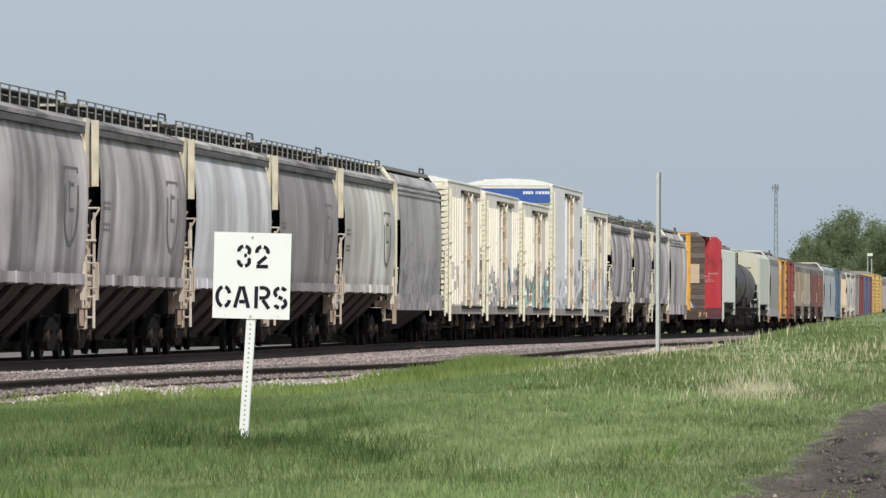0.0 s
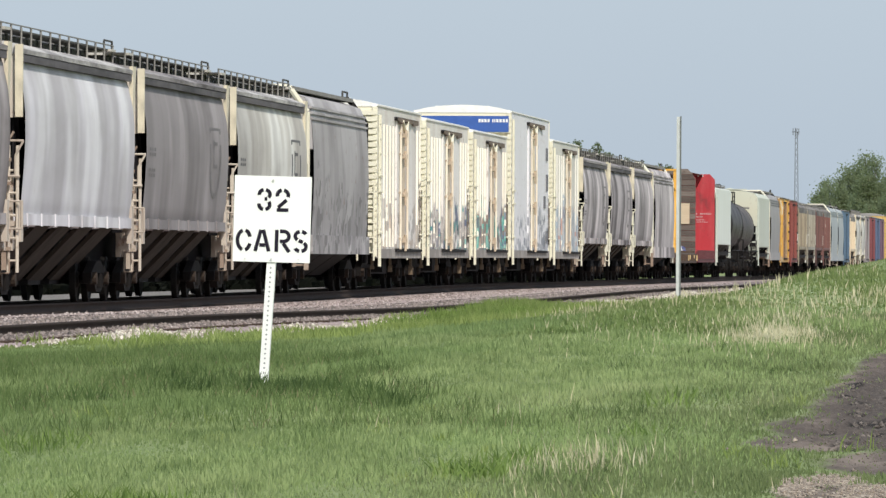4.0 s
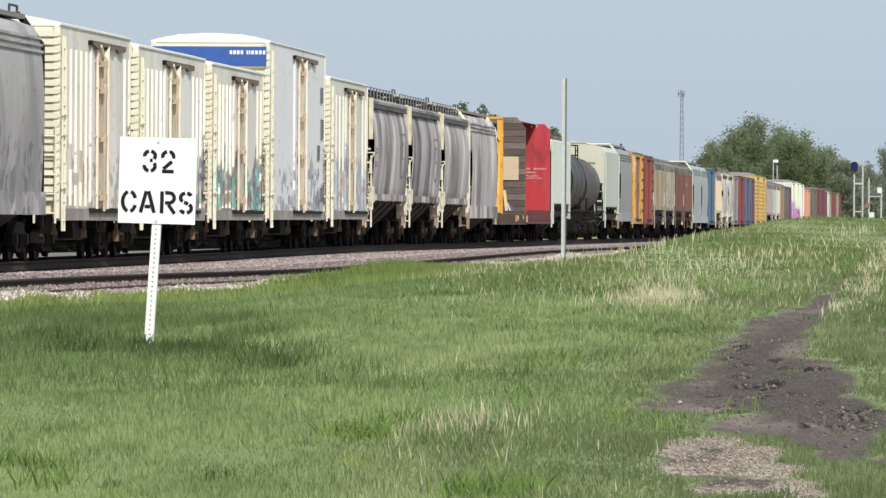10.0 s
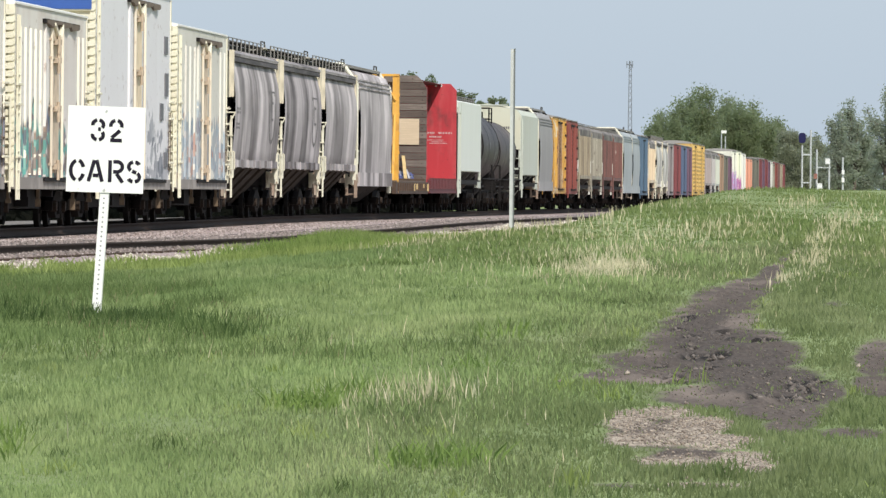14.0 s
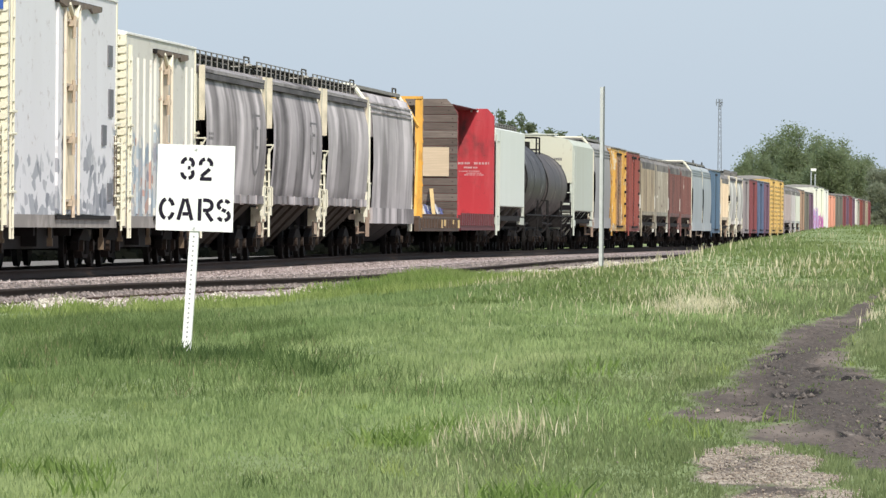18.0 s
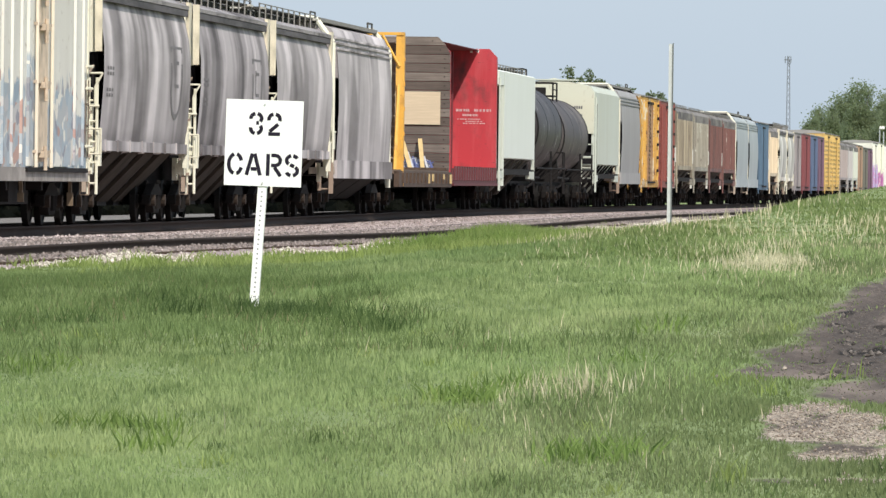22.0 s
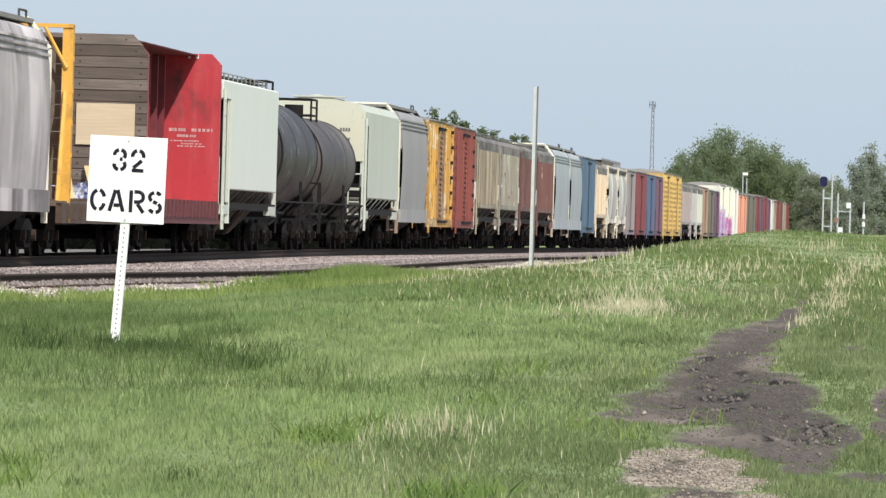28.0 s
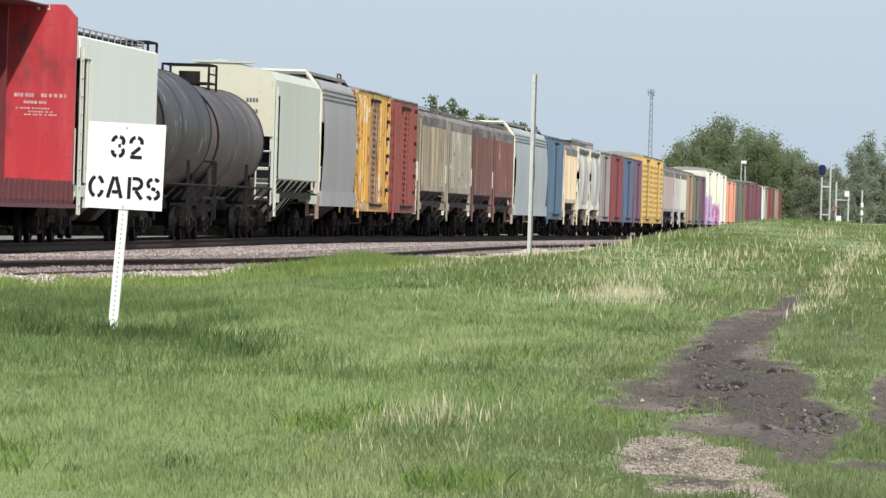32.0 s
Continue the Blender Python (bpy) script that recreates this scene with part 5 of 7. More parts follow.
def tank_car(name, L, material, label, front=0.95, back=0.95, r=1.52, zc=2.68):
    car = car_root(name)
    bm = bmesh.new()
    a, b = front, L - back
    rings = [(a + 1.05 * (1 - math.cos(math.asin(min(1, q)))) if q < 1 else a + 1.05, max(0.02, r * q), zc) for q in (0.02, 0.35, 0.6, 0.78, 0.9, 0.97, 1.0)]
    rings += [(a + (b - a) * k, r, zc) for k in (0.25, 0.5, 0.75)]
    rings += [(a + b - y, rr, z) for y, rr, z in reversed(rings[:7])]
    lathe(bm, rings, 40)
    barrel = part("barrel", fixed(bm), material, car, smooth=True)
    for k in (0.40, 0.70):
        bm = bmesh.new()
        y = a + (b - a) * k
        lathe(bm, [(y - 0.03, r + 0.006, zc), (y + 0.03, r + 0.006, zc)], 40)
        part("weld_band", fixed(bm), plain("worn_band", (0.055, 0.052, 0.055), 0.5, 0.1, 4.0, 0.5), barrel, "worn grey weld band")
    # Dark rings stand for the shade that parts one barrel from the next.
    for y in (a + 0.95, b - 0.95):
        bm = bmesh.new()
        lathe(bm, [(y - 0.09, r - 0.02, zc), (y - 0.08, r + 0.014, zc), (y + 0.08, r + 0.014, zc), (y + 0.09, r - 0.02, zc)], 40)
        part("head_seam", fixed(bm), M_DARK, barrel, "dark ring for the shaded rim of the barrel")
    bm = bmesh.new()
    c = L / 2
    bar(bm, (0, c, zc + r - 0.1), (0, c, zc + r + 0.36), 0.28, 14)
    part("manway", fixed(bm), M_DARK, car)
    bm = bmesh.new()
    box(bm, -0.62, 0.62, c - 1.1, c + 1.1, zc + r + 0.02, zc + r + 0.07)
    part("platform", fixed(bm), M_DARK, car, "black loading platform")
    for s in (-1, 1):
        for y in (c - 1.1, c + 1.1):
            bm = bmesh.new()
            bar(bm, (s * 0.6, y, zc + r - 0.22), (s * 0.6, y, zc + r + 0.52), 0.032)
            part("rail_post", fixed(bm), M_DARK, car)
        for z, q in ((0.52, 0.028), (0.28, 0.024)):
            bm = bmesh.new()
            bar(bm, (s * 0.6, c - 1.1, zc + r + z), (s * 0.6, c + 1.1, zc + r + z), q)
            part("handrail", fixed(bm), M_DARK, car, "black pipe handrail")
    for y in (c - 1.1, c + 1.1):
        bm = bmesh.new()
        bar(bm, (-0.6, y, zc + r + 0.52), (0.6, y, zc + r + 0.52), 0.028)
        part("handrail", fixed(bm), M_DARK, car, "black pipe handrail")
    ladder(car, M_DARK, 1.55, c - 0.2, 0.6, 1.95, 0.42, "y")
    bm = bmesh.new()
    for y in (0.45, L - 0.45):
        box(bm, -1.5, 1.5, y - 0.12, y + 0.12, 0.92, 1.06)
    for s in (-1, 1):
        bar(bm, (s * 1.45, 0.4, 1.05), (s * 1.45, 3.2, 1.05), 0.04)
        bar(bm, (s * 1.45, L - 3.2, 1.05), (s * 1.45, L - 0.4, 1.05), 0.04)
        for y in (0.35, L - 0.35):
            bar(bm, (s * 1.48, y, 0.5), (s * 1.48, y, 1.95), 0.03)
        bar(bm, (s * 1.48, 0.35, 1.95), (s * 0.2, 0.35, 1.95), 0.03)
        bar(bm, (s * 1.45, 3.2, 1.05), (s * 1.1, 2.4, 0.7), 0.035)
    box(bm, -0.35, 0.35, 0.4, L - 0.4, 0.75, 1.0)
    part("frame", fixed(bm), M_DARK, car)
    for s in (-1, 1):
        bm = bmesh.new()
        bar(bm, (s * 1.56, 0.5, 1.36), (s * 1.56, L - 0.5, 1.36), 0.03)
        for k in range(7):
            y = 0.6 + k * (L - 1.2) / 6
            bar(bm, (s * 1.56, y, 1.36), (s * 1.20, y, 1.0), 0.03)
        part("side_handrail", fixed(bm), M_DARK, car, "long black handrail beside the barrel")
    for y in (2.1, L - 2.1):
        bm = bmesh.new()
        extrude(bm, [(-1.2, 1.0), (1.2, 1.0), (1.1, 1.8), (-1.1, 1.8)], y - 0.15, y + 0.15)
        part("saddle", fixed(bm), M_DARK, car)
    running_gear(car, L, True, 2.1)
    return tagged(car, label, "tank car", "cars of the freight train")


def planks(car, x0, x1, y, z0, z1, cut, materials, n=15):
    """Boards bolted across a bulkhead, each its own piece; the top ones follow the cut corner."""
    h = (z1 - z0) / n
    rnd = random.Random(11)
    for i in range(n):
        bm = bmesh.new()
        z = z0 + i * h
        right = x1 - max(0.0, z + h - (z1 - cut)) * 0.9
        left = x0 + max(0.0, z + h - (z1 - cut)) * 0.9
        dy = rnd.uniform(-0.012, 0.012)
        cut1 = max(0.0, z - (z1 - cut)) * 0.9
        lo, hi = z + 0.008, z + h - 0.008
        v = [bm.verts.new(p) for yy in (y + dy, y + 0.07 + dy) for p in ((x0 + cut1, yy, lo), (x1 - cut1, yy, lo), (right, yy, hi), (left, yy, hi))]
        for q in ((0, 1, 2, 3), (7, 6, 5, 4), (0, 4, 5, 1), (1, 5, 6, 2), (2, 6, 7, 3), (3, 7, 4, 0)):
            bm.faces.new([v[j] for j in q])
        board = part("plank", fixed(bm), materials[i % len(materials)], car)
        for x in (right - 0.16, -0.05, left + 0.3):
            bm = bmesh.new()
            bar(bm, (x, y + dy - 0.012, z + h / 2), (x, y + dy + 0.01, z + h / 2), 0.018, 6)
            part("bolt", fixed(bm), M_DARK, board)


def bulkhead_flat(name, L, yellow, red, label):
    car = car_root(name)
    H = 4.78
    bm = bmesh.new()
    box(bm, -1.5, 1.5, 0.3, L - 0.3, 1.05, 1.16)
    part("deck", fixed(bm), plain("deck_wood", (0.14, 0.10, 0.075), 0.9, 0, 8.0), car)
    bm = bmesh.new()
    for s in (-1, 1):
        box(bm, *sorted((s * 1.40, s * 1.54)), 0.3, L - 0.3, 0.70, 1.12)
    box(bm, -1.5, 1.5, L - 0.45, L - 0.3, 0.70, 1.12)
    part("side_sill", fixed(bm), plain("rusty_sill", (0.085, 0.052, 0.036), 0.85, 0, 5.0, 0.5), car)
    for i in range(14):
        bm = bmesh.new()
        y = 1.2 + i * (L - 2.4) / 13
        box(bm, 1.54, 1.60, y, y + 0.16, 0.80, 1.08)
        part("stake_pocket", fixed(bm), plain("rusty_sill", (0, 0, 0)), car)
    # near bulkhead: yellow posts, braces and head beam, boards on its inner side
    for s in (-1, 1):
        bm = bmesh.new()
        box(bm, *sorted((s * 1.32, s * 1.54)), 1.5, 1.8, 0.72, H)
        for k in range(5):
            z = 1.4 + k * 0.66
            box(bm, *sorted((s * 1.53, s * 1.56)), 1.55, 1.67, z, z + 0.10)
        part("bulkhead_post", fixed(bm), yellow, car, "yellow steel bulkhead post")
    bm = bmesh.new()
    for x in (-0.6, 0.1, 0.75):
        box(bm, x, x + 0.12, 1.5, 1.75, 1.1, H - 0.1)
    box(bm, -1.54, 1.54, 1.47, 1.75, H - 0.05, H + 0.03)
    bar(bm, (1.42, 1.47, 3.9), (0.95, 1.47, H - 0.04), 0.04)
    bar(bm, (1.40, 1.47, 3.4), (1.40, 0.5, 1.15), 0.05)
    part("bulkhead_frame", fixed(bm), yellow, car, "yellow braced bulkhead frame")
    bm = bmesh.new()
    box(bm, -1.28, 1.28, 1.81, 1.87, 0, 0.26)
    board = part("bulkhead_board", fixed(bm), plain("grey_board", (0.16, 0.125, 0.10), 0.9, 0, 6.0), car)
    board.matrix_basis = pose(0, 0, 1.2)
    for k in range(1, 12):
        same("bulkhead_board", board, car, pose(0, 0, 1.2 + k * 0.28))
    # far bulkhead with its weathered boards and a plywood patch
    woods = [grained("board_%s" % w, c) for w, c in (("grey", (0.150, 0.116, 0.100)), ("brown", (0.105, 0.078, 0.066)), ("pale", (0.185, 0.148, 0.128)), ("dark", (0.125, 0.095, 0.082)))]
    planks(car, -1.50, 1.50, L - 0.75, 1.16, H + 0.22, 0.40, woods)
    bm = bmesh.new()
    box(bm, -0.10, 1.23, L - 0.80, L - 0.77, 2.48, 3.42)
    part("plywood_patch", fixed(bm), grained("plywood", (0.56, 0.44, 0.31), 0.12), car, "tan plywood sheet nailed over the boards")
    bm = bmesh.new()
    extrude(bm, [(-1.52, 1.1), (1.52, 1.1), (1.50, H - 0.22), (1.14, H + 0.18), (-1.14, H + 0.18), (-1.50, H - 0.22)], L - 0.66, L - 0.48)
    part("bulkhead_back", fixed(bm), red, car)
    bm = bmesh.new()
    box(bm, -0.3, 0.3, 0.3, L - 0.3, 0.65, 1.05)
    part("underframe", fixed(bm), M_DARK, car)
    running_gear(car, L, True, 2.2)
    tagged(car, label, "flatcar", "cars of the freight train")
    # scraps that lean on the boards and lie on the deck
    rnd = random.Random(3)
    tones = [plain("scrap_wood", (0.58, 0.42, 0.20), 0.8), plain("scrap_blue", (0.09, 0.11, 0.26), 0.6), plain("scrap_white", (0.48, 0.48, 0.52), 0.6)]
    bm = bmesh.new()
    box(bm, -1.45, 1.50, L - 1.9, L - 1.0, 1.17, 1.25)
    part("dunnage", fixed(bm), plain("rusty_sill", (0, 0, 0)), car)
    for i in range(9):
        bm = bmesh.new()
        x = -0.3 + i * 0.155
        h = rnd.uniform(0.25, 0.5) if i % 3 else rnd.uniform(0.75, 0.95)
        lean = rnd.uniform(-0.3, -0.1)
        v0 = Vector((x - lean * 0.9, L - 1.5, 1.2))
        v1 = Vector((x + lean * 0.2, L - 0.86, 1.2 + h))
        w = rnd.uniform(0.04, 0.07) if i % 3 else 0.12
        d = Vector((w, 0, 0))
        t = Vector((0, 0.03, 0))
        q = [bm.verts.new(p) for p in (v0, v0 + d, v1 + d, v1, v0 + t, v0 + d + t, v1 + d + t, v1 + t)]
        for f in ((0, 1, 2, 3), (7, 6, 5, 4), (0, 4, 5, 1), (1, 5, 6, 2), (2, 6, 7, 3), (3, 7, 4, 0)):
            bm.faces.new([q[k] for k in f])
        part("scrap_strip", fixed(bm), tones[(0, 2, 1)[i % 3]], car)
    for i, x in enumerate((0.15, 0.62, 0.75, 1.22)):
        bm = bmesh.new()
        yy = L - (9.5, 8.3, 4.2, 1.8)[i]
        box(bm, 1.605, 1.63 + 0.02 * (i % 2), yy, yy + 0.3, 0.80 + 0.06 * (i % 3), 1.06)
        part("scrap_strip", fixed(bm), tones[0], car)
    # crumpled blue and white wrapping heaped against the boards
    for i, (x, h) in enumerate(((-0.4, 0.42), (-0.1, 0.36), (0.2, 0.46), (0.5, 0.34), (0.8, 0.26))):
        bm = bmesh.new()
        k = 11
        rows = [[bm.verts.new((x + 0.5 * (a / (k - 1) - 0.5) + rnd.uniform(-0.04, 0.04), L - 1.35 + 0.5 * b / (k - 1) + rnd.uniform(-0.06, 0.06), 1.2 + h * (b / (k - 1)) ** 0.7 * (1 - 1.2 * (a / (k - 1) - 0.5) ** 2) + rnd.uniform(-0.05, 0.05))) for a in range(k)] for b in range(k)]
        for p, q in zip(rows, rows[1:]):
            for j in range(k - 1):
                bm.faces.new((p[j], p[j + 1], q[j + 1], q[j])).material_index = rnd.choice((0, 1, 2, 2, 1))
        part("torn_wrapping", fixed(bm), [tones[2], plain("wrap_blue", (0.10, 0.12, 0.28), 0.5), plain("wrap_grey", (0.30, 0.31, 0.36), 0.5)], car, "crumpled blue and white plastic wrapping")
    return car


def grained(name, col, spread=0.35):
    if name in PAINTS:
        return PAINTS[name]
    m, n, l, b = tree_of(name)
    a = noise_node(n, l, 3.0, "Object", (0.35, 4, 16), 6, 0.7)
    z = noise_node(n, l, 1.1, "Object", (1, 1, 2.0), 3)
    c = mixed(n, l, ramp(n, l, a.outputs[0], 0.35, 0.68), tuple(v * (1 - spread * 1.3) for v in col), tuple(v * (1 + spread * 0.7) for v in col))
    c = mixed(n, l, ramp(n, l, z.outputs[0], 0.45, 0.75), c, tuple(v * (1 - spread) for v in col))
    l.new(c, b.inputs["Base Color"])
    b.inputs["Roughness"].default_value = 0.88
    bumped(n, l, b, a.outputs[0], 0.3, 0.01)
    PAINTS[name] = m
    return m


def centre_wall_flat(name, L, red, white, label):
    """Red flatcar with a ribbed wall down its middle under a head rail, and a tall bulkhead at its far end."""
    car = car_root(name)
    H = 4.95
    bm = bmesh.new()
    box(bm, -1.5, 1.5, 0.3, L - 0.3, 1.10, 1.22)
    part("deck", fixed(bm), red, car)
    bm = bmesh.new()
    for s in (-1, 1):
        box(bm, *sorted((s * 1.38, s * 1.54)), 0.2, L - 0.2, 0.78, 1.24)
        box(bm, *sorted((s * 1.36, s * 1.58)), 0.2, L - 0.2, 0.74, 0.82)
    part("side_sill", fixed(bm), plain("dark_red_sill", (0.12, 0.025, 0.03), 0.7, 0, 5.0), car)
    for i in range(18):
        bm = bmesh.new()
        y = 0.5 + i * (L - 1.0) / 18
        box(bm, 1.54, 1.60, y, y + 0.35, 0.90, 1.30)
        part("tie_down", fixed(bm), plain("dark_red_sill", (0, 0, 0)), car)
    # Darker red carries the head rail's shade and the wall's stains.
    bm = bmesh.new()
    box(bm, 0.05, 0.12, 0.2, L - 0.5, 1.2, H - 0.1)
    wall = part("centre_wall", fixed(bm), plain("shaded_red", (0.15, 0.020, 0.028), 0.7, 0, 3.0, 0.4), car, "ribbed red wall down the middle")
    k = 9
    for i in range(k):
        bm = bmesh.new()
        y = 0.6 + i * (L - 1.4) / k
        box(bm, 0.10, 0.34, y, y + 0.16, 1.2, H - 0.12)
        part("rib", fixed(bm), plain("shaded_red", (0, 0, 0)), wall)
    # The rail's dark red stands for the shade on its underside.
    bm = bmesh.new()
    extrude(bm, [(-0.95, H - 0.06), (0.95, H - 0.06), (0.98, H - 0.05), (0.98, H - 0.03), (0.0, H + 0.02), (-0.98, H - 0.03), (-0.98, H - 0.05)], 0.15, L - 0.6)
    part("head_rail", fixed(bm), plain("dark_red_sill", (0, 0, 0)), car, "head rail in dark red for its shaded underside")
    bm = bmesh.new()
    extrude(bm, [(-1.54, 0.8), (1.54, 0.8), (1.54, H - 0.26), (1.30, H), (-1.30, H), (-1.54, H - 0.26)], L - 0.75, L - 0.35)
    bh = part("bulkhead", fixed(bm), red, car, "flat red bulkhead with cut corners")
    rnd = random.Random(2)
    for z, x0, x1, h in ((3.02, 0.30, 0.72, 0.075), (3.02, 0.86, 1.38, 0.075), (2.88, 0.50, 0.98, 0.06), (2.77, 0.34, 1.05, 0.03), (2.70, 0.60, 1.15, 0.03), (2.64, 0.52, 1.2, 0.03)):
        bm = bmesh.new()
        x = x0
        while x < x1:
            w = rnd.uniform(0.03, 0.07)
            box(bm, x, min(x + w, x1), L - 0.756, L - 0.75, z, z + h)
            x += w + rnd.choice((0.012, 0.012, 0.04))
        tagged(part("lettering", fixed(bm), plain("worn_white_letters", (0.62, 0.40, 0.41), 0.7, 0, 14.0, 0.5), bh), "row of small worn white marks", kind="stuff")
    for x in (0.72, 0.92):
        bm = bmesh.new()
        box(bm, x, x + 0.07, L - 0.756, L - 0.75, H - 0.12, H - 0.02)
        part("white_mark", fixed(bm), white, bh)
    bm = bmesh.new()
    box(bm, -0.3, 0.3, 0.3, L - 0.3, 0.65, 1.10)
    part("underframe", fixed(bm), M_DARK, car)
    running_gear(car, L, True, 2.4)
    return tagged(car, label, "flatcar", "cars of the freight train")


# ---- the freight train ----
SPRAY = [(0.07, 0.23, 0.23), (0.05, 0.07, 0.15), (0.22, 0.21, 0.23), (0.10, 0.30, 0.28), (0.045, 0.04, 0.05), (0.33, 0.30, 0.29), (0.10, 0.12, 0.20), (0.52, 0.31, 0.12), (0.17, 0.13, 0.15), (0.62, 0.60, 0.58), (0.55, 0.24, 0.22)]
SMEAR = [(0.36, 0.33, 0.31), (0.27, 0.24, 0.22), (0.42, 0.34, 0.28)]
BROWNED = [(0.20, 0.15, 0.13), (0.28, 0.21, 0.17), (0.12, 0.11, 0.14), (0.16, 0.13, 0.12), (0.10, 0.34, 0.30), (0.24, 0.22, 0.24), (0.09, 0.12, 0.20), (0.36, 0.28, 0.22)]
P_CREAM = paint("cream_trim", (0.57, 0.505, 0.43), (0.26, 0.195, 0.165), 0.7, 0.8)
P_PALE = paint("pale_trim", (0.72, 0.70, 0.58), (0.35, 0.28, 0.18), 0.35, 0.4)
P_GREY1 = paint("warm_grey_side", (0.47, 0.425, 0.435), (0.088, 0.073, 0.075), 0.92, 0.15)
P_GREY2 = paint("streaked_grey_side", (0.43, 0.39, 0.395), (0.078, 0.064, 0.065), 0.97, 0.2)
P_WHITE = paint("bluish_white_side", (0.64, 0.62, 0.66), (0.29, 0.27, 0.275), 0.75, 0.1)
P_SLATE = paint("slate_grey_side", (0.275, 0.25, 0.255), (0.118, 0.103, 0.103), 0.78, 0.1)
P_LIGHT = paint("light_grey_side", (0.60, 0.575, 0.53), (0.22, 0.195, 0.18), 0.85, 0.15)
P_BLUEGREY = tagged_paint("blue_grey_side", (0.40, 0.38, 0.385), [(0.15, 0.14, 0.14), (0.22, 0.21, 0.21), (0.27, 0.26, 0.26)], 0.75, 0.30, 2.7, (0.18, 0.165, 0.165), 1.2)
P_COOL = paint("cool_grey_side", (0.45, 0.41, 0.415), (0.085, 0.072, 0.073), 1.0, 0.1)
P_STREAK = paint("dark_streaked_side", (0.42, 0.38, 0.39), (0.075, 0.063, 0.065), 1.1, 0.1)
P_ROOF = paint("soiled_roof", (0.31, 0.30, 0.29), (0.085, 0.077, 0.072), 1.0, 0.3)
P_CAP = smudged("soiled_cap", (0.21, 0.19, 0.175), (0.07, 0.06, 0.06))
# near-black of the shade strip below the hoppers' eaves
P_EAVE_SHADE = smudged("eave_shade_dark", (0.095, 0.084, 0.090), (0.030, 0.026, 0.028))
P_DULL = smudged("dull_eave", (0.30, 0.275, 0.275), (0.075, 0.062, 0.064))
P_EAVE = smudged("soiled_eave", (0.48, 0.46, 0.445), (0.10, 0.085, 0.09))
P_EMBLEM = plain("faded_mark", (0.13, 0.125, 0.13), 0.7)
P_FAINT = plain("worn_off_mark", (0.175, 0.158, 0.162), 0.7)
P_DOOR = paint("tan_door", (0.66, 0.56, 0.42), (0.30, 0.20, 0.13), 0.6, 0.9)
P_ROD = paint("cream_rod", (0.80, 0.73, 0.60), (0.40, 0.26, 0.17), 0.35, 0.4)
# door, rib and side paint of the three ribbed refrigerator cars: smeared, sprayed in bright colours, sprayed over brown
P_PLUG = [tagged_paint("pale_door" + k, (0.74, 0.71, 0.68), c, 0.42, f, 2.2, cell=q) for k, c, f, q in (("", SMEAR, 0.2, 1.0), ("_sprayed", SPRAY, 0.66, 0.9), ("_browned", BROWNED, 0.66, 0.9))]
P_RIB = [tagged_paint("ivory_rib" + k, (0.86, 0.82, 0.70), c, 0.30, f, 2.2, cell=q) for k, c, f, q in (("", SMEAR, 0.2, 1.0), ("_sprayed", SPRAY, 0.64, 0.9), ("_browned", BROWNED, 0.64, 0.9))]
P_IVORY = [tagged_paint("ivory_side" + k, (0.72, 0.69, 0.64), c, 0.42, f, 2.25, cell=q) for k, c, f, q in (("", SMEAR, 0.2, 1.0), ("_sprayed", SPRAY, 0.76, 0.9), ("_browned", BROWNED, 0.76, 0.9))]
P_TALL = tagged_paint("grey_white_side", (0.70, 0.69, 0.71), [(0.22, 0.23, 0.26), (0.36, 0.36, 0.39), (0.15, 0.16, 0.19), (0.30, 0.31, 0.34), (0.50, 0.50, 0.52), (0.62, 0.62, 0.64)], 0.22, 0.36, 2.35, (0.55, 0.52, 0.53), 0.8)
P_SHORT = tagged_paint("greyed_ivory_side", (0.68, 0.66, 0.60), [(0.32, 0.34, 0.37), (0.24, 0.30, 0.36), (0.42, 0.41, 0.42), (0.22, 0.22, 0.26), (0.30, 0.36, 0.42), (0.17, 0.19, 0.24), (0.40, 0.22, 0.18), (0.36, 0.36, 0.37)], 0.40, 0.60, 2.5, (0.42, 0.38, 0.34), 0.9)
P_END = paint("bright_white_end", (0.74, 0.71, 0.57), (0.5, 0.42, 0.3), 0.3, 0.25)
P_WROOF = plain("white_roof", (0.80, 0.79, 0.76), 0.6, 0, 3.0, 0.15)
P_BAND = plain("blue_band", (0.035, 0.10, 0.36), 0.5, 0, 3.0, 0.15)
P_MARK = plain("white_marks", (0.78, 0.78, 0.78), 0.6, 0, 9.0, 0.15)
P_YELLOW = stained("yellow_steel", (0.68, 0.35, 0.05), (0.30, 0.15, 0.05), (0.74, 0.42, 0.10))
P_RED = stained("bright_red_steel", (0.42, 0.030, 0.042), (0.11, 0.030, 0.033), (0.46, 0.06, 0.07))
P_MINT = paint("mint_side", (0.66, 0.69, 0.645), (0.56, 0.59, 0.53), 0.22, 0.03)
P_STAINED = paint("rust_stained_end", (0.53, 0.56, 0.49), (0.55, 0.45, 0.28), 0.45, 0.4)
P_SOFT = paint("soft_grey_side", (0.33, 0.322, 0.325), (0.20, 0.19, 0.19), 0.42, 0.05)
P_RUSTDOOR = stained("rusted_door", (0.24, 0.13, 0.07), (0.10, 0.06, 0.045), (0.40, 0.30, 0.18))
P_MINT2 = paint("pale_mint_side", (0.50, 0.53, 0.475), (0.43, 0.42, 0.34), 0.35, 0.15)
P_BLACK = tank_paint("tank_black", (0.024, 0.0195, 0.0210), (0.060, 0.050, 0.050), (0.34, 0.32, 0.33), 0.50)
P_TANK2 = tank_paint("tank_worn_black", (0.055, 0.047, 0.049), (0.115, 0.095, 0.090), (0.24, 0.205, 0.18), 0.55)
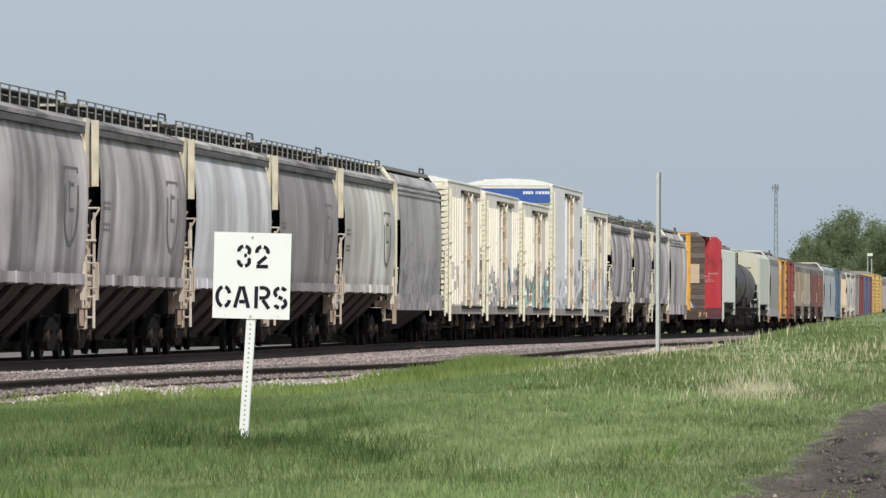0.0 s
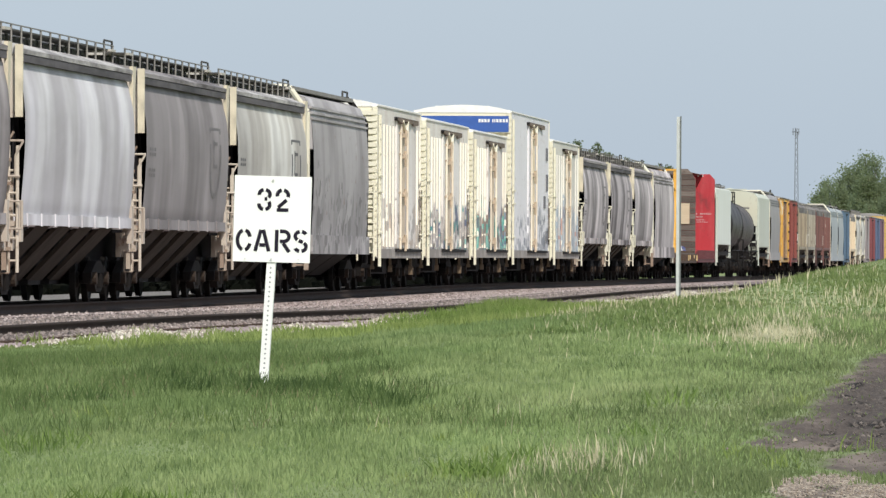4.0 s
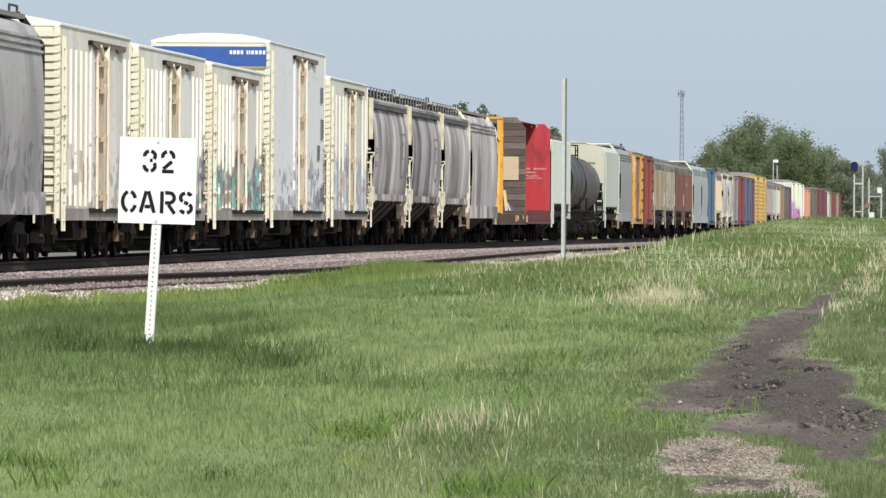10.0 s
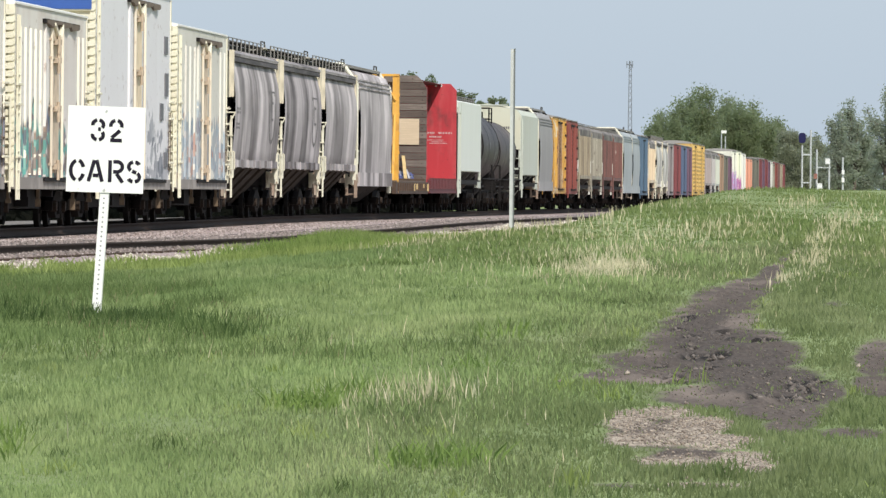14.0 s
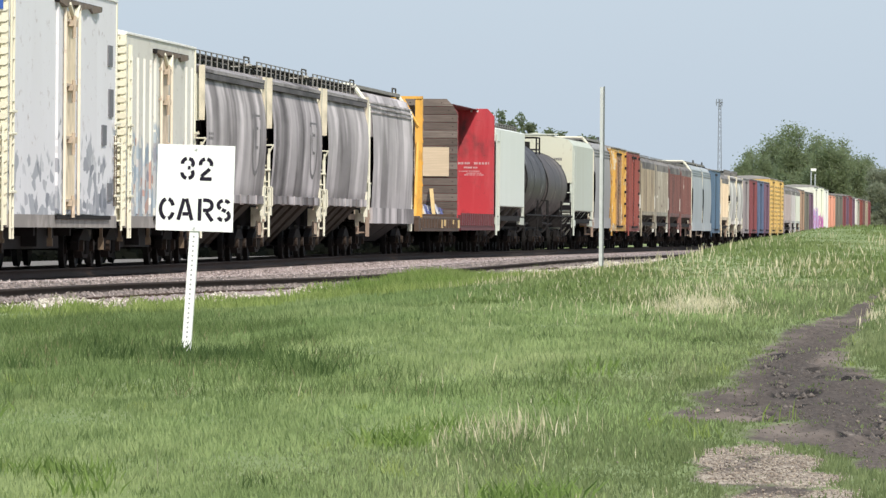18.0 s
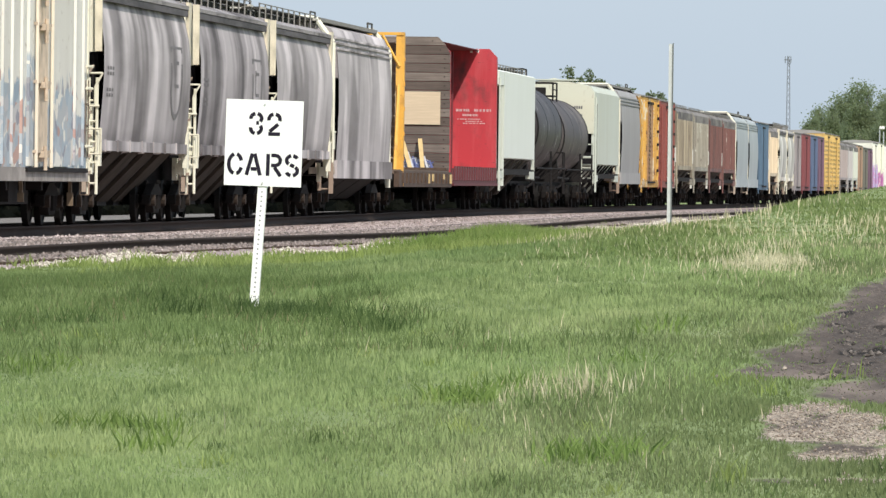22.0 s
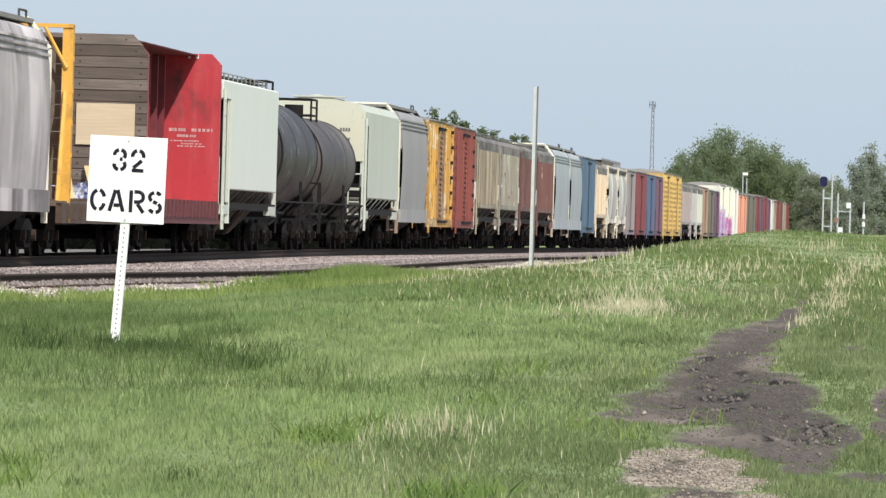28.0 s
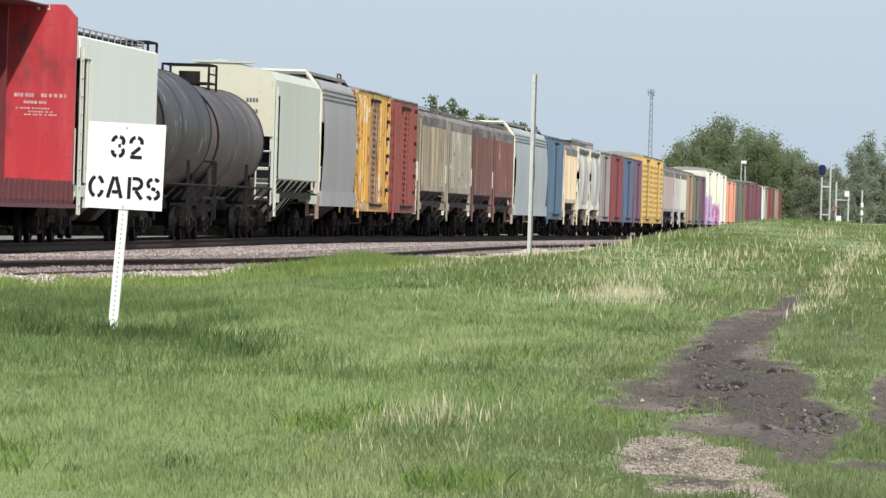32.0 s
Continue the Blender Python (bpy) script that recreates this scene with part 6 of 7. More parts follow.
P_BYEL = peeling("yellow_boxcar", (0.56, 0.32, 0.07), (0.52, 0.46, 0.34), (0.17, 0.09, 0.05))
P_BRED = paint("oxide_red_side", (0.235, 0.066, 0.054), (0.11, 0.042, 0.038), 0.7, 0.3)
P_TAN = paint("tan_side", (0.36, 0.315, 0.235), (0.10, 0.08, 0.065), 0.85, 0.5)
P_OLIVE = paint("grey_tan_side", (0.36, 0.345, 0.29), (0.10, 0.085, 0.075), 0.85, 0.4)
P_BROWN = paint("brown_side", (0.185, 0.092, 0.082), (0.075, 0.052, 0.05), 0.85, 0.2)
P_SCAR = peeling("scarred_brown_side", (0.19, 0.092, 0.082), (0.46, 0.42, 0.38), (0.085, 0.055, 0.05), 0.61)
P_OLD = peeling("scarred_tan_side", (0.34, 0.325, 0.27), (0.58, 0.56, 0.50), (0.13, 0.10, 0.085), 0.60)
P_SKY = paint("pale_blue_side", (0.38, 0.41, 0.425), (0.28, 0.31, 0.33), 0.5, 0.1)
P_BLUE = paint("faded_blue_side", (0.085, 0.14, 0.205), (0.05, 0.075, 0.11), 0.6, 0.35)
P_NAVY = paint("navy_side", (0.09, 0.125, 0.20), (0.08, 0.10, 0.17), 0.5, 0.3)
P_GOLD = paint("golden_side", (0.56, 0.39, 0.14), (0.40, 0.25, 0.09), 0.6, 0.5)
P_MAROON = paint("maroon_side", (0.20, 0.06, 0.065), (0.12, 0.045, 0.05), 0.6, 0.2)
P_PURPLE = paint("plum_side", (0.15, 0.09, 0.13), (0.10, 0.06, 0.09), 0.5, 0.1)
P_SALMON = paint("salmon_side", (0.62, 0.30, 0.21), (0.48, 0.24, 0.17), 0.4, 0.2)
P_RUSSET = paint("russet_side", (0.34, 0.235, 0.165), (0.16, 0.11, 0.085), 0.6, 0.4)
P_MOSS = paint("grey_green_side", (0.15, 0.15, 0.125), (0.09, 0.085, 0.07), 0.6, 0.2)
P_PINKISH = paint("pinkish_grey_side", (0.38, 0.335, 0.325), (0.20, 0.17, 0.165), 0.6, 0.2)
P_PALEGREY = paint("pale_grey_side", (0.47, 0.46, 0.46), (0.22, 0.20, 0.19), 0.6, 0.2)
P_LILAC = tagged_paint("lilac_sprayed_side", (0.66, 0.68, 0.60), [(0.30, 0.28, 0.48), (0.42, 0.14, 0.34), (0.36, 0.33, 0.52)], 0.3, 0.85, 3.0, cell=0.5)
P_MAGENTA = tagged_paint("magenta_sprayed_side", (0.70, 0.74, 0.60), [(0.40, 0.07, 0.27), (0.50, 0.20, 0.40), (0.30, 0.10, 0.30)], 0.3, 0.80, 2.4, cell=0.5)
P_SNOW = paint("white_side", (0.64, 0.64, 0.60), (0.45, 0.43, 0.38), 0.45, 0.1)

TRAIN = []        # (car, place of its near end at the start)


def coupled(car, y):
    TRAIN.append((car, y))


# kind, place of the near end at the start, paint, label, extra; a car reaches to the next one
CARS = [
    ("round", 135.75, P_GREY1, "dirty grey round-sided covered hopper with faded emblem", P_EMBLEM),
    ("round", 152.44, P_GREY2, "dark-streaked grey round-sided covered hopper", P_FAINT),
    ("round", 169.32, P_WHITE, "bluish white round-sided covered hopper", None),
    ("round", 187.38, P_SLATE, "slate grey round-sided covered hopper", P_FAINT),
    ("round", 204.4, P_LIGHT, "light grey round-sided covered hopper with emblem outline", P_EMBLEM),
    ("smooth", 221.77, P_BLUEGREY, "blue-grey smooth-sided covered hopper with flat roof walk", 2.3),
    ("reefer", 239.49, P_IVORY[0], "ivory ribbed refrigerator car streaked with rust", 4.85),
    ("reefer", 254.91, P_IVORY[1], "ivory ribbed refrigerator car with sprayed paint", 4.74),
    ("reefer", 272.11, P_IVORY[2], "ivory ribbed refrigerator car with rusty door", 4.68),
    ("tall", 288.11, P_TALL, "tall white refrigerator car with blue end band", 5.53),
    ("short", 308.01, P_SHORT, "greyed white refrigerator car sprayed blue below", 4.94),
    ("round", 324.1, P_COOL, "grey round-sided covered hopper with pale posts", P_FAINT),
    ("round", 340.9, P_STREAK, "dark grey streaked covered hopper", P_FAINT),
    ("round", 357.02, P_COOL, "grey covered hopper with a pale end arch", None),
    ("smooth", 372.64, P_COOL, "grey smooth-sided covered hopper with white end arch", 3.0),
    ("bulkhead", 391.9, None, "yellow bulkhead flatcar with scrap on its deck", None),
    ("centre", 410.75, None, "red flatcar with centre wall and tall bulkhead", None),
    ("panel", 428.95, P_MINT, "clean mint green covered hopper", None),
    ("tank", 446.7, P_BLACK, "black tank car with grimy barrel", None),
    ("tank", 462.6, P_TANK2, "black tank car with loading platform", None),
    ("panel", 479.7, P_MINT2, "pale mint covered hopper with rust-stained top", None),
    ("smooth", 496.3, P_SOFT, "light grey covered hopper", 0.85),
    ("box", 511.2, P_BYEL, "weathered peeling yellow boxcar of the freight train", 4.72),
    ("box", 527.4, P_BRED, "weathered oxide red boxcar of the freight train", 4.70),
    ("panel", 541.2, P_TAN, "tan ribbed covered hopper", None),
    ("panel", 557.4, P_OLD, "grey-tan ribbed covered hopper", None),
    ("panel", 573.6, P_BROWN, "weathered brown covered hopper of the freight train", None),
    ("panel", 588.5, P_SCAR, "brown covered hopper with white scars", None),
    ("smooth", 604.6, P_SKY, "pale blue covered hopper", 0.85),
    ("smooth", 620.4, P_SKY, "pale blue covered hopper", 0.85),
    ("box", 633.8, P_BLUE, "weathered faded blue boxcar of the freight train", 4.72),
    ("panel", 650.4, P_DOOR, "weathered tan covered hopper of the freight train", None),
    ("round", 664.74, P_LIGHT, "white round-sided covered hopper", None),
    ("round", 678.39, P_LIGHT, "white round-sided covered hopper", None),
    ("box", 691.45, P_SLATE, "weathered slate grey boxcar of the freight train", 4.6),
    ("box", 705.79, P_MAROON, "weathered maroon boxcar of the freight train", 4.65),
    ("box", 723.4, P_NAVY, "weathered navy blue boxcar of the freight train", 4.65),
    ("box", 738.53, P_PURPLE, "weathered plum boxcar of the freight train", 4.65),
    ("box", 752.58, P_GOLD, "weathered golden yellow boxcar of the freight train", 5.0),
    ("box", 770.78, P_GOLD, "weathered golden yellow boxcar of the freight train", 5.0),
    ("panel", 788.96, P_PINKISH, "dusty pinkish grey covered hopper of the freight train", None),
    ("panel", 810.06, P_PALEGREY, "weathered pale grey covered hopper of the freight train", None),
    ("panel", 823.64, P_MINT2, "pale mint covered hopper of the freight train", None),
    ("box", 838.39, P_RUSSET, "dull tan-brown boxcar of the freight train", 4.6),
    ("box", 853.34, P_MOSS, "weathered dark grey-green boxcar of the freight train", 4.5),
    ("box", 870.04, P_PURPLE, "weathered plum boxcar of the freight train", 4.5),
    ("box", 884.99, P_LILAC, "white boxcar sprayed lilac in the freight train", 5.1),
    ("box", 904.82, P_MAGENTA, "white boxcar sprayed magenta below in the freight train", 5.2),
    ("box", 924.74, P_SNOW, "weathered bright white boxcar of the freight train", 5.1),
    ("box", 944.87, P_SALMON, "weathered salmon boxcar of the freight train", 4.7),
    ("box", 960.12, P_SALMON, "weathered salmon boxcar of the freight train", 4.7),
    ("box", 975.18, P_MOSS, "weathered grey-green boxcar of the freight train", 4.8),
    ("box", 989.35, P_MOSS, "weathered grey-green boxcar of the freight train", 4.8),
    ("box", 1011.25, P_MAROON, "weathered maroon boxcar of the freight train", 4.9),
    ("box", 1027.97, P_PURPLE, "weathered plum boxcar of the freight train", 4.8),
    ("box", 1044.59, P_MAROON, "weathered maroon boxcar of the freight train", 5.0),
    ("box", 1061.21, P_PURPLE, "weathered plum boxcar of the freight train", 4.8),
    ("box", 1077.93, P_SNOW, "weathered white boxcar of the freight train", 4.9),
    ("box", 1091.52, P_OLIVE, "weathered grey-tan boxcar of the freight train", 4.7),
    ("box", 1105.4, P_BRED, "weathered oxide red boxcar of the freight train", 4.9),
    ("box", 1123.39, P_BROWN, "weathered brown boxcar of the freight train", 4.9),
    ("box", 1140.98, P_TAN, "weathered tan boxcar of the freight train", 4.9),
    ("box", 1159.56, P_MAROON, "weathered maroon boxcar of the freight train", 4.9),
]
for (kind, y, side, label, extra), (_, ahead, *_) in zip(CARS, CARS[1:] + [("", 1178.0)]):
    near = y < 541
    L = ahead - y
    if kind == "round":
        c = round_hopper("hopper_car", L, side, P_CREAM if y < 320 else P_PALE, P_EAVE if side in (P_WHITE, P_LIGHT) else P_DULL, label, near, extra)
    elif kind == "smooth":
        c = smooth_hopper("hopper_car", L, side, P_PALE, P_ROOF, label, near, P_PALE, P_PALE if 320 < y < 420 else None, extra)
    elif kind == "panel":
        c = panel_hopper("hopper_car", L, side, P_MINT2 if near else side, label, y < 660, gap=2.9 if side == P_MINT else 2.0, ribbed=y > 495, rise=0.28 if y == 479.7 else 0, bay=P_MINT2 if y == 479.7 else M_BAY)
    elif kind == "reefer":
        c = boxcar("refrigerator_car", L, extra, side, P_END, P_WROOF, P_END, label, True, 0.95, rib_paint=P_RIB[P_IVORY.index(side)], door=P_PLUG[P_IVORY.index(side)], category="refrigerator car", door_ribs=y > 250)
    elif kind == "tall":
        c = boxcar("refrigerator_car", L, extra, side, P_END, P_WROOF, P_END, label, True, 0, door=P_TALL, panel=(P_BAND, P_MARK), category="refrigerator car")
    elif kind == "short":
        c = boxcar("refrigerator_car", L, extra, side, P_END, P_WROOF, P_END, label, True, 1.25, rib_paint=P_SHORT, door=P_SHORT, category="refrigerator car")
    elif kind == "box":
        c = boxcar("boxcar", L, extra, side, side, P_ROOF, side, label, near, 1.1, plug=False, door=P_RUSTDOOR if side == P_BYEL else None, corrugated=side == P_GOLD)
    elif kind == "tank":
        c = tank_car("tank_car", L, side, label, 0.9, 0.75) if side == P_BLACK else tank_car("tank_car", L, side, label, 0.9, 0.6, 1.40, 2.56)
    elif kind == "bulkhead":
        c = bulkhead_flat("flatcar", L, P_YELLOW, P_RED, label)
    else:
        c = centre_wall_flat("flatcar", L, P_RED, P_MARK, label)
    coupled(c, y)


# ---- sign, posts, mast, signals ----
def placed(px, y):
    """x at the distance y, on the line of sight px steps of the plan's angle to the left of the track's direction."""
    return -px * y / F


M_SIGN = plain("white_sign_face", (0.86, 0.86, 0.85), 0.45, 0, 4.0, 0.05, bump=0.03)
M_INK = plain("black_stencil_paint", (0.022, 0.018, 0.03), 0.55, 0, 5.0, 0.3)
M_GALV = plain("galvanised_steel", (0.58, 0.59, 0.58), 0.5, 0.2, 9.0, 0.2)
M_POST = plain("white_post", (0.84, 0.84, 0.83), 0.5, 0, 5.0, 0.08)


def distance_sign():
    Y = 44.0
    px = 334.0
    root = new("distance_sign")
    W, H = 137.5 / px, 153.0 / px
    # plate: rounded corners, thin sheet
    bm = bmesh.new()
    box(bm, -W / 2, W / 2, -0.003, 0.003, 0, H)
    plate = part("plate", fixed(bm), M_SIGN, root, "white sheet metal plate")
    def bow(cx, cz, rx, rz, a0, a1, k=9):
        return [(cx + rx * math.cos(radians(a0 + (a1 - a0) * i / k)), cz + rz * math.sin(radians(a0 + (a1 - a0) * i / k))) for i in range(k + 1)]

    # each character in strokes, in a cell one wide and one high, broken by the stencil's bridges
    strokes = {
        "3": [bow(0.5, 0.73, 0.42, 0.20, 190, 102), bow(0.5, 0.73, 0.42, 0.20, 78, -42), [(0.50, 0.53), (0.72, 0.53)], bow(0.5, 0.28, 0.42, 0.21, 38, -78), bow(0.5, 0.28, 0.42, 0.21, -102, -192)],
        "2": [bow(0.5, 0.71, 0.42, 0.22, 195, 102), bow(0.5, 0.71, 0.42, 0.22, 78, -20), [(0.80, 0.50), (0.16, 0.17)], [(0.06, 0.065), (0.96, 0.065)]],
        "C": [bow(0.55, 0.5, 0.48, 0.43, 105, 255, 14), bow(0.55, 0.5, 0.42, 0.43, 80, 20), bow(0.55, 0.5, 0.42, 0.43, -80, -20)],
        "A": [[(0.08, 0.03), (0.42, 0.97)], [(0.56, 0.97), (0.93, 0.03)], [(0.34, 0.30), (0.70, 0.30)]],
        "R": [[(0.10, 0.02), (0.10, 0.98)], [(0.30, 0.92), (0.55, 0.92)] + bow(0.55, 0.70, 0.33, 0.22, 80, -80) + [(0.30, 0.48)], [(0.52, 0.40), (0.92, 0.02)]],
        "S": [bow(0.5, 0.73, 0.40, 0.20, 25, 80), bow(0.5, 0.73, 0.40, 0.20, 102, 235), [(0.36, 0.54), (0.66, 0.46)], bow(0.5, 0.27, 0.40, 0.20, 55, -78), bow(0.5, 0.27, 0.40, 0.20, -102, -160)],
    }
    for char, x0, x1, z, h in (("3", -0.082, -0.014, 0.725, 0.122), ("2", 0.014, 0.084, 0.725, 0.122), ("C", -0.192, -0.116, 0.25, 0.122),
                               ("A", -0.098, -0.012, 0.25, 0.122), ("R", 0.014, 0.098, 0.25, 0.122), ("S", 0.114, 0.188, 0.25, 0.122)):
        bm = bmesh.new()
        for line in strokes[char]:
            p = [Vector((x0 + u * (x1 - x0), z * H + (w - 0.5) * h)) for u, w in line]
            side_a, side_b = [], []
            for i, q in enumerate(p):
                d = (p[min(i + 1, len(p) - 1)] - p[max(i - 1, 0)]).normalized()
                o = Vector((-d.y, d.x)) * 0.0098
                side_a.append((q + o, bm.verts.new((q.x + o.x + 0.004, -0.0045, q.y + o.y))))
                side_b.append((q - o, bm.verts.new((q.x - o.x + 0.004, -0.0045, q.y - o.y))))
            for i in range(len(p) - 1):
                bm.faces.new((side_a[i][1], side_b[i][1], side_b[i + 1][1], side_a[i + 1][1]))
        part("character", fixed(bm), M_INK, plate, "black stencilled character " + char)
    for x, z in ((0, 0.95 * H), (0, 0.035 * H), (-0.14, 0.035 * H), (0.145, 0.04 * H)):
        bm = bmesh.new()
        bar(bm, (x, -0.009, z), (x, 0.004, z), 0.006 if x == 0 else 0.003, 8)
        part("bolt", fixed(bm), M_GALV, plate)
    # perforated square post
    bm = bmesh.new()
    P = 0.0235
    box(bm, -P, P, 0.004, 0.004 + 2 * P, -0.80, H * 0.98)
    post = part("post", fixed(bm), M_POST, root, "white perforated square post")
    post.matrix_basis = pose(0, 0, 0, 0, 2.2, 0)
    bm = bmesh.new()
    bar(bm, (0, 0.0025, 0), (0, 0.006, 0), 0.0048, 8)
    hole = part("hole", fixed(bm), plain("hole_dark", (0.25, 0.25, 0.26), 0.8), post)
    hole.matrix_basis = pose(0, 0, -0.03)
    for i in range(1, 28):
        same("hole", hole, post, pose(0, 0, -0.03 - i * 0.0254))
    x = placed(500 + 932, Y)
    root.matrix_basis = pose(x, Y, EYE - 10.0 / px, 0, 1.35, 0)
    return tagged(root, "white square sign reading 32 CARS on a post", "sign")


distance_sign()


def steel_pole():
    Y = 110.0
    x = placed(500 + 207, Y)
    px = F / Y
    top = EYE + 251 / px
    base = float(ground(x, Y)) - 0.1
    root = new("steel_post")
    bm = bmesh.new()
    box(bm, -0.034, 0.014, -0.01, 0.03, base, top)
    part("face", fixed(bm), M_GALV, root, "galvanised channel post")
    bm = bmesh.new()
    box(bm, 0.014, 0.028, -0.022, 0.03, base, top + 0.01)
    part("edge", fixed(bm), plain("dark_edge", (0.17, 0.18, 0.18), 0.6, 0.3), root)
    root.matrix_basis = pose(x, Y, 0)
    return tagged(root, "tall bare galvanised steel post in grass", "post")


steel_pole()


def radio_mast():
    Y = 1500.0
    root = new("radio_mast")
    top = 238 * Y / F
    M = plain("mast_steel", (0.22, 0.24, 0.28), 0.6, 0.3)
    bm = bmesh.new()
    for k in range(3):
        a = k * 2 * math.pi / 3
        p = Vector((math.cos(a), math.sin(a), 0))
        bar(bm, p * 0.60, p * 0.25 + Vector((0, 0, top - 0.6)), 0.075)
    part("leg", fixed(bm), M, root)
    bm = bmesh.new()
    n = 22
    for i in range(n):
        for k in range(3):
            z0, z1 = top * i / n, top * (i + 1) / n
            r0, r1 = 0.60 - 0.35 * i / n, 0.60 - 0.35 * (i + 1) / n
            a, b = k * 2 * math.pi / 3, (k + 1) * 2 * math.pi / 3
            bar(bm, (r0 * math.cos(a), r0 * math.sin(a), z0), (r1 * math.cos(b), r1 * math.sin(b), z1), 0.05, 4)
    part("lattice", fixed(bm), M, root)
    for z in (top - 0.5,):
        for x in (-0.55, 0.0, 0.45):
            bm = bmesh.new()
            box(bm, x - 0.08, x + 0.08, -0.2, 0.2, z - 0.8, z + 0.4)
            part("antenna", fixed(bm), M, root)
        bm = bmesh.new()
        box(bm, -0.7, 0.6, -0.08, 0.08, z - 0.3, z - 0.1)
        part("crossarm", fixed(bm), M, root)
    root.matrix_basis = pose(placed(500, Y), Y, EYE - 0.6)
    return tagged(root, "distant lattice radio mast with antennas", "radio mast")


radio_mast()


def signal(y, px, top, items, label):
    """Railway signal: masts with cross-pieces, ladder and a dark oblong target."""
    root = new("railway_signal")
    s = y / F
    M = plain("signal_steel", (0.55, 0.57, 0.58), 0.5, 0.3)
    base = -18 * s
    for dx, t in top:
        bm = bmesh.new()
        bar(bm, (dx * s, 0, base), (dx * s, 0, t * s), 1.7 * s, 8)
        part("mast", fixed(bm), M, root)
    for kind, dx, z, w, h in items:
        bm = bmesh.new()
        if kind == "target":
            rim = [(dx * s + w * s * math.copysign(abs(math.cos(a)) ** 0.6, math.cos(a)), z * s + h * s * math.copysign(abs(math.sin(a)) ** 0.6, math.sin(a))) for a in (radians(15 * i) for i in range(24))]
            extrude(bm, rim, -0.12, 0.12)
            part("target", fixed(bm), plain("signal_indigo", (0.022, 0.022, 0.075), 0.45), root, "dark indigo oblong signal target")
        elif kind == "arm":
            box(bm, dx * s, (dx + w) * s, -0.06, 0.06, z * s, (z + h) * s)
            part("crossarm", fixed(bm), M, root)
        elif kind == "box":
            box(bm, dx * s, (dx + w) * s, -0.3, 0.3, z * s, (z + h) * s)
            part("relay_box", fixed(bm), plain("white_box", (0.75, 0.76, 0.76), 0.5), root, "white equipment box")
        else:
            box(bm, dx * s, (dx + w) * s, -0.2, 0.2, z * s, (z + h) * s)
            part("lamp_head", fixed(bm), plain("dull_red", (0.30, 0.13, 0.10), 0.5), root, "dull red lamp housing")
    root.matrix_basis = pose(placed(500 - px, y), y, EYE)
    return tagged(root, label, "railway signal")


signal(640.0, 313, [(-7, 85), (8, 112)], [("target", -7, 98, 6.3, 9.0), ("arm", -8, 67, 18, 3), ("arm", -8, 18, 17, 2)], "railway signal mast with dark oblong target")
signal(700.0, 345, [(-13, 78), (9, 62)], [("box", 2, 52, 8, 10), ("arm", -12, 45, 24, 2), ("lamp", -18, 26, 6, 9), ("box", -12, 2, 9, 16), ("box", 4, -8, 14, 12)], "railway signal with white boxes at its foot")
signal(820.0, 378, [(0, 64)], [("box", -2, 34, 5, 8), ("box", -2, 20, 5, 8)], "far signal mast with white box")


def street_lamp():
    y = 1130.0
    s = y / F
    root = new("street_lamp")
    M = plain("lamp_pole", (0.46, 0.48, 0.50), 0.5, 0.3)
    for dx in (-3.0, 4.0):
        bm = bmesh.new()
        bar(bm, (dx * s, 0, -20 * s), (dx * s, 0, (107 if dx < 0 else 100) * s), 1.2 * s, 6)
        part("pole", fixed(bm), M, root)
    bm = bmesh.new()
    box(bm, -3.5 * s, 6 * s, -0.2, 0.2, 105 * s, 110 * s)
    part("lamp_head", fixed(bm), plain("lamp_white", (0.75, 0.75, 0.72), 0.4), root)
    root.matrix_basis = pose(placed(500 - 166, y), y, EYE)
    return tagged(root, "twin grey poles with a white lamp head", "street lamp")


street_lamp()


# ---- trees ----
def lit_through(n, l, bs, colour, share):
    """Thin leaves: part of the light passes through."""
    t = n.new("ShaderNodeBsdfTranslucent")
    l.new(colour, t.inputs["Color"])
    m = n.new("ShaderNodeMixShader")
    m.inputs[0].default_value = share
    l.new(bs.outputs[0], m.inputs[1])
    l.new(t.outputs[0], m.inputs[2])
    l.new(m.outputs[0], n["Material Output"].inputs["Surface"])


def leaf_material(name, a, b):
    m, n, l, bs = tree_of(name)
    g = n.new("ShaderNodeNewGeometry")
    c = mixed(n, l, g.outputs["Random Per Island"], a, b)
    l.new(c, bs.inputs["Base Color"])
    bs.inputs["Roughness"].default_value = 0.7
    bs.inputs["Specular IOR Level"].default_value = 0.05
    lit_through(n, l, bs, c, 0.78)
    return m


# M_LEAF, M_TWIG and M_HAZE carry the distance haze in their paler colour.
M_LEAF = leaf_material("hazed_spring_leaf", (0.275, 0.325, 0.185), (0.335, 0.38, 0.23))
M_LEAF2 = leaf_material("pale_leaf", (0.20, 0.24, 0.14), (0.28, 0.315, 0.20))
M_TWIG = leaf_material("hazed_bare_twig", (0.33, 0.355, 0.25), (0.40, 0.42, 0.31))
M_HAZE = leaf_material("hazed_leaf", (0.37, 0.41, 0.32), (0.45, 0.485, 0.395))
M_BARK = plain("bark", (0.16, 0.13, 0.11), 0.9, 0, 6.0)


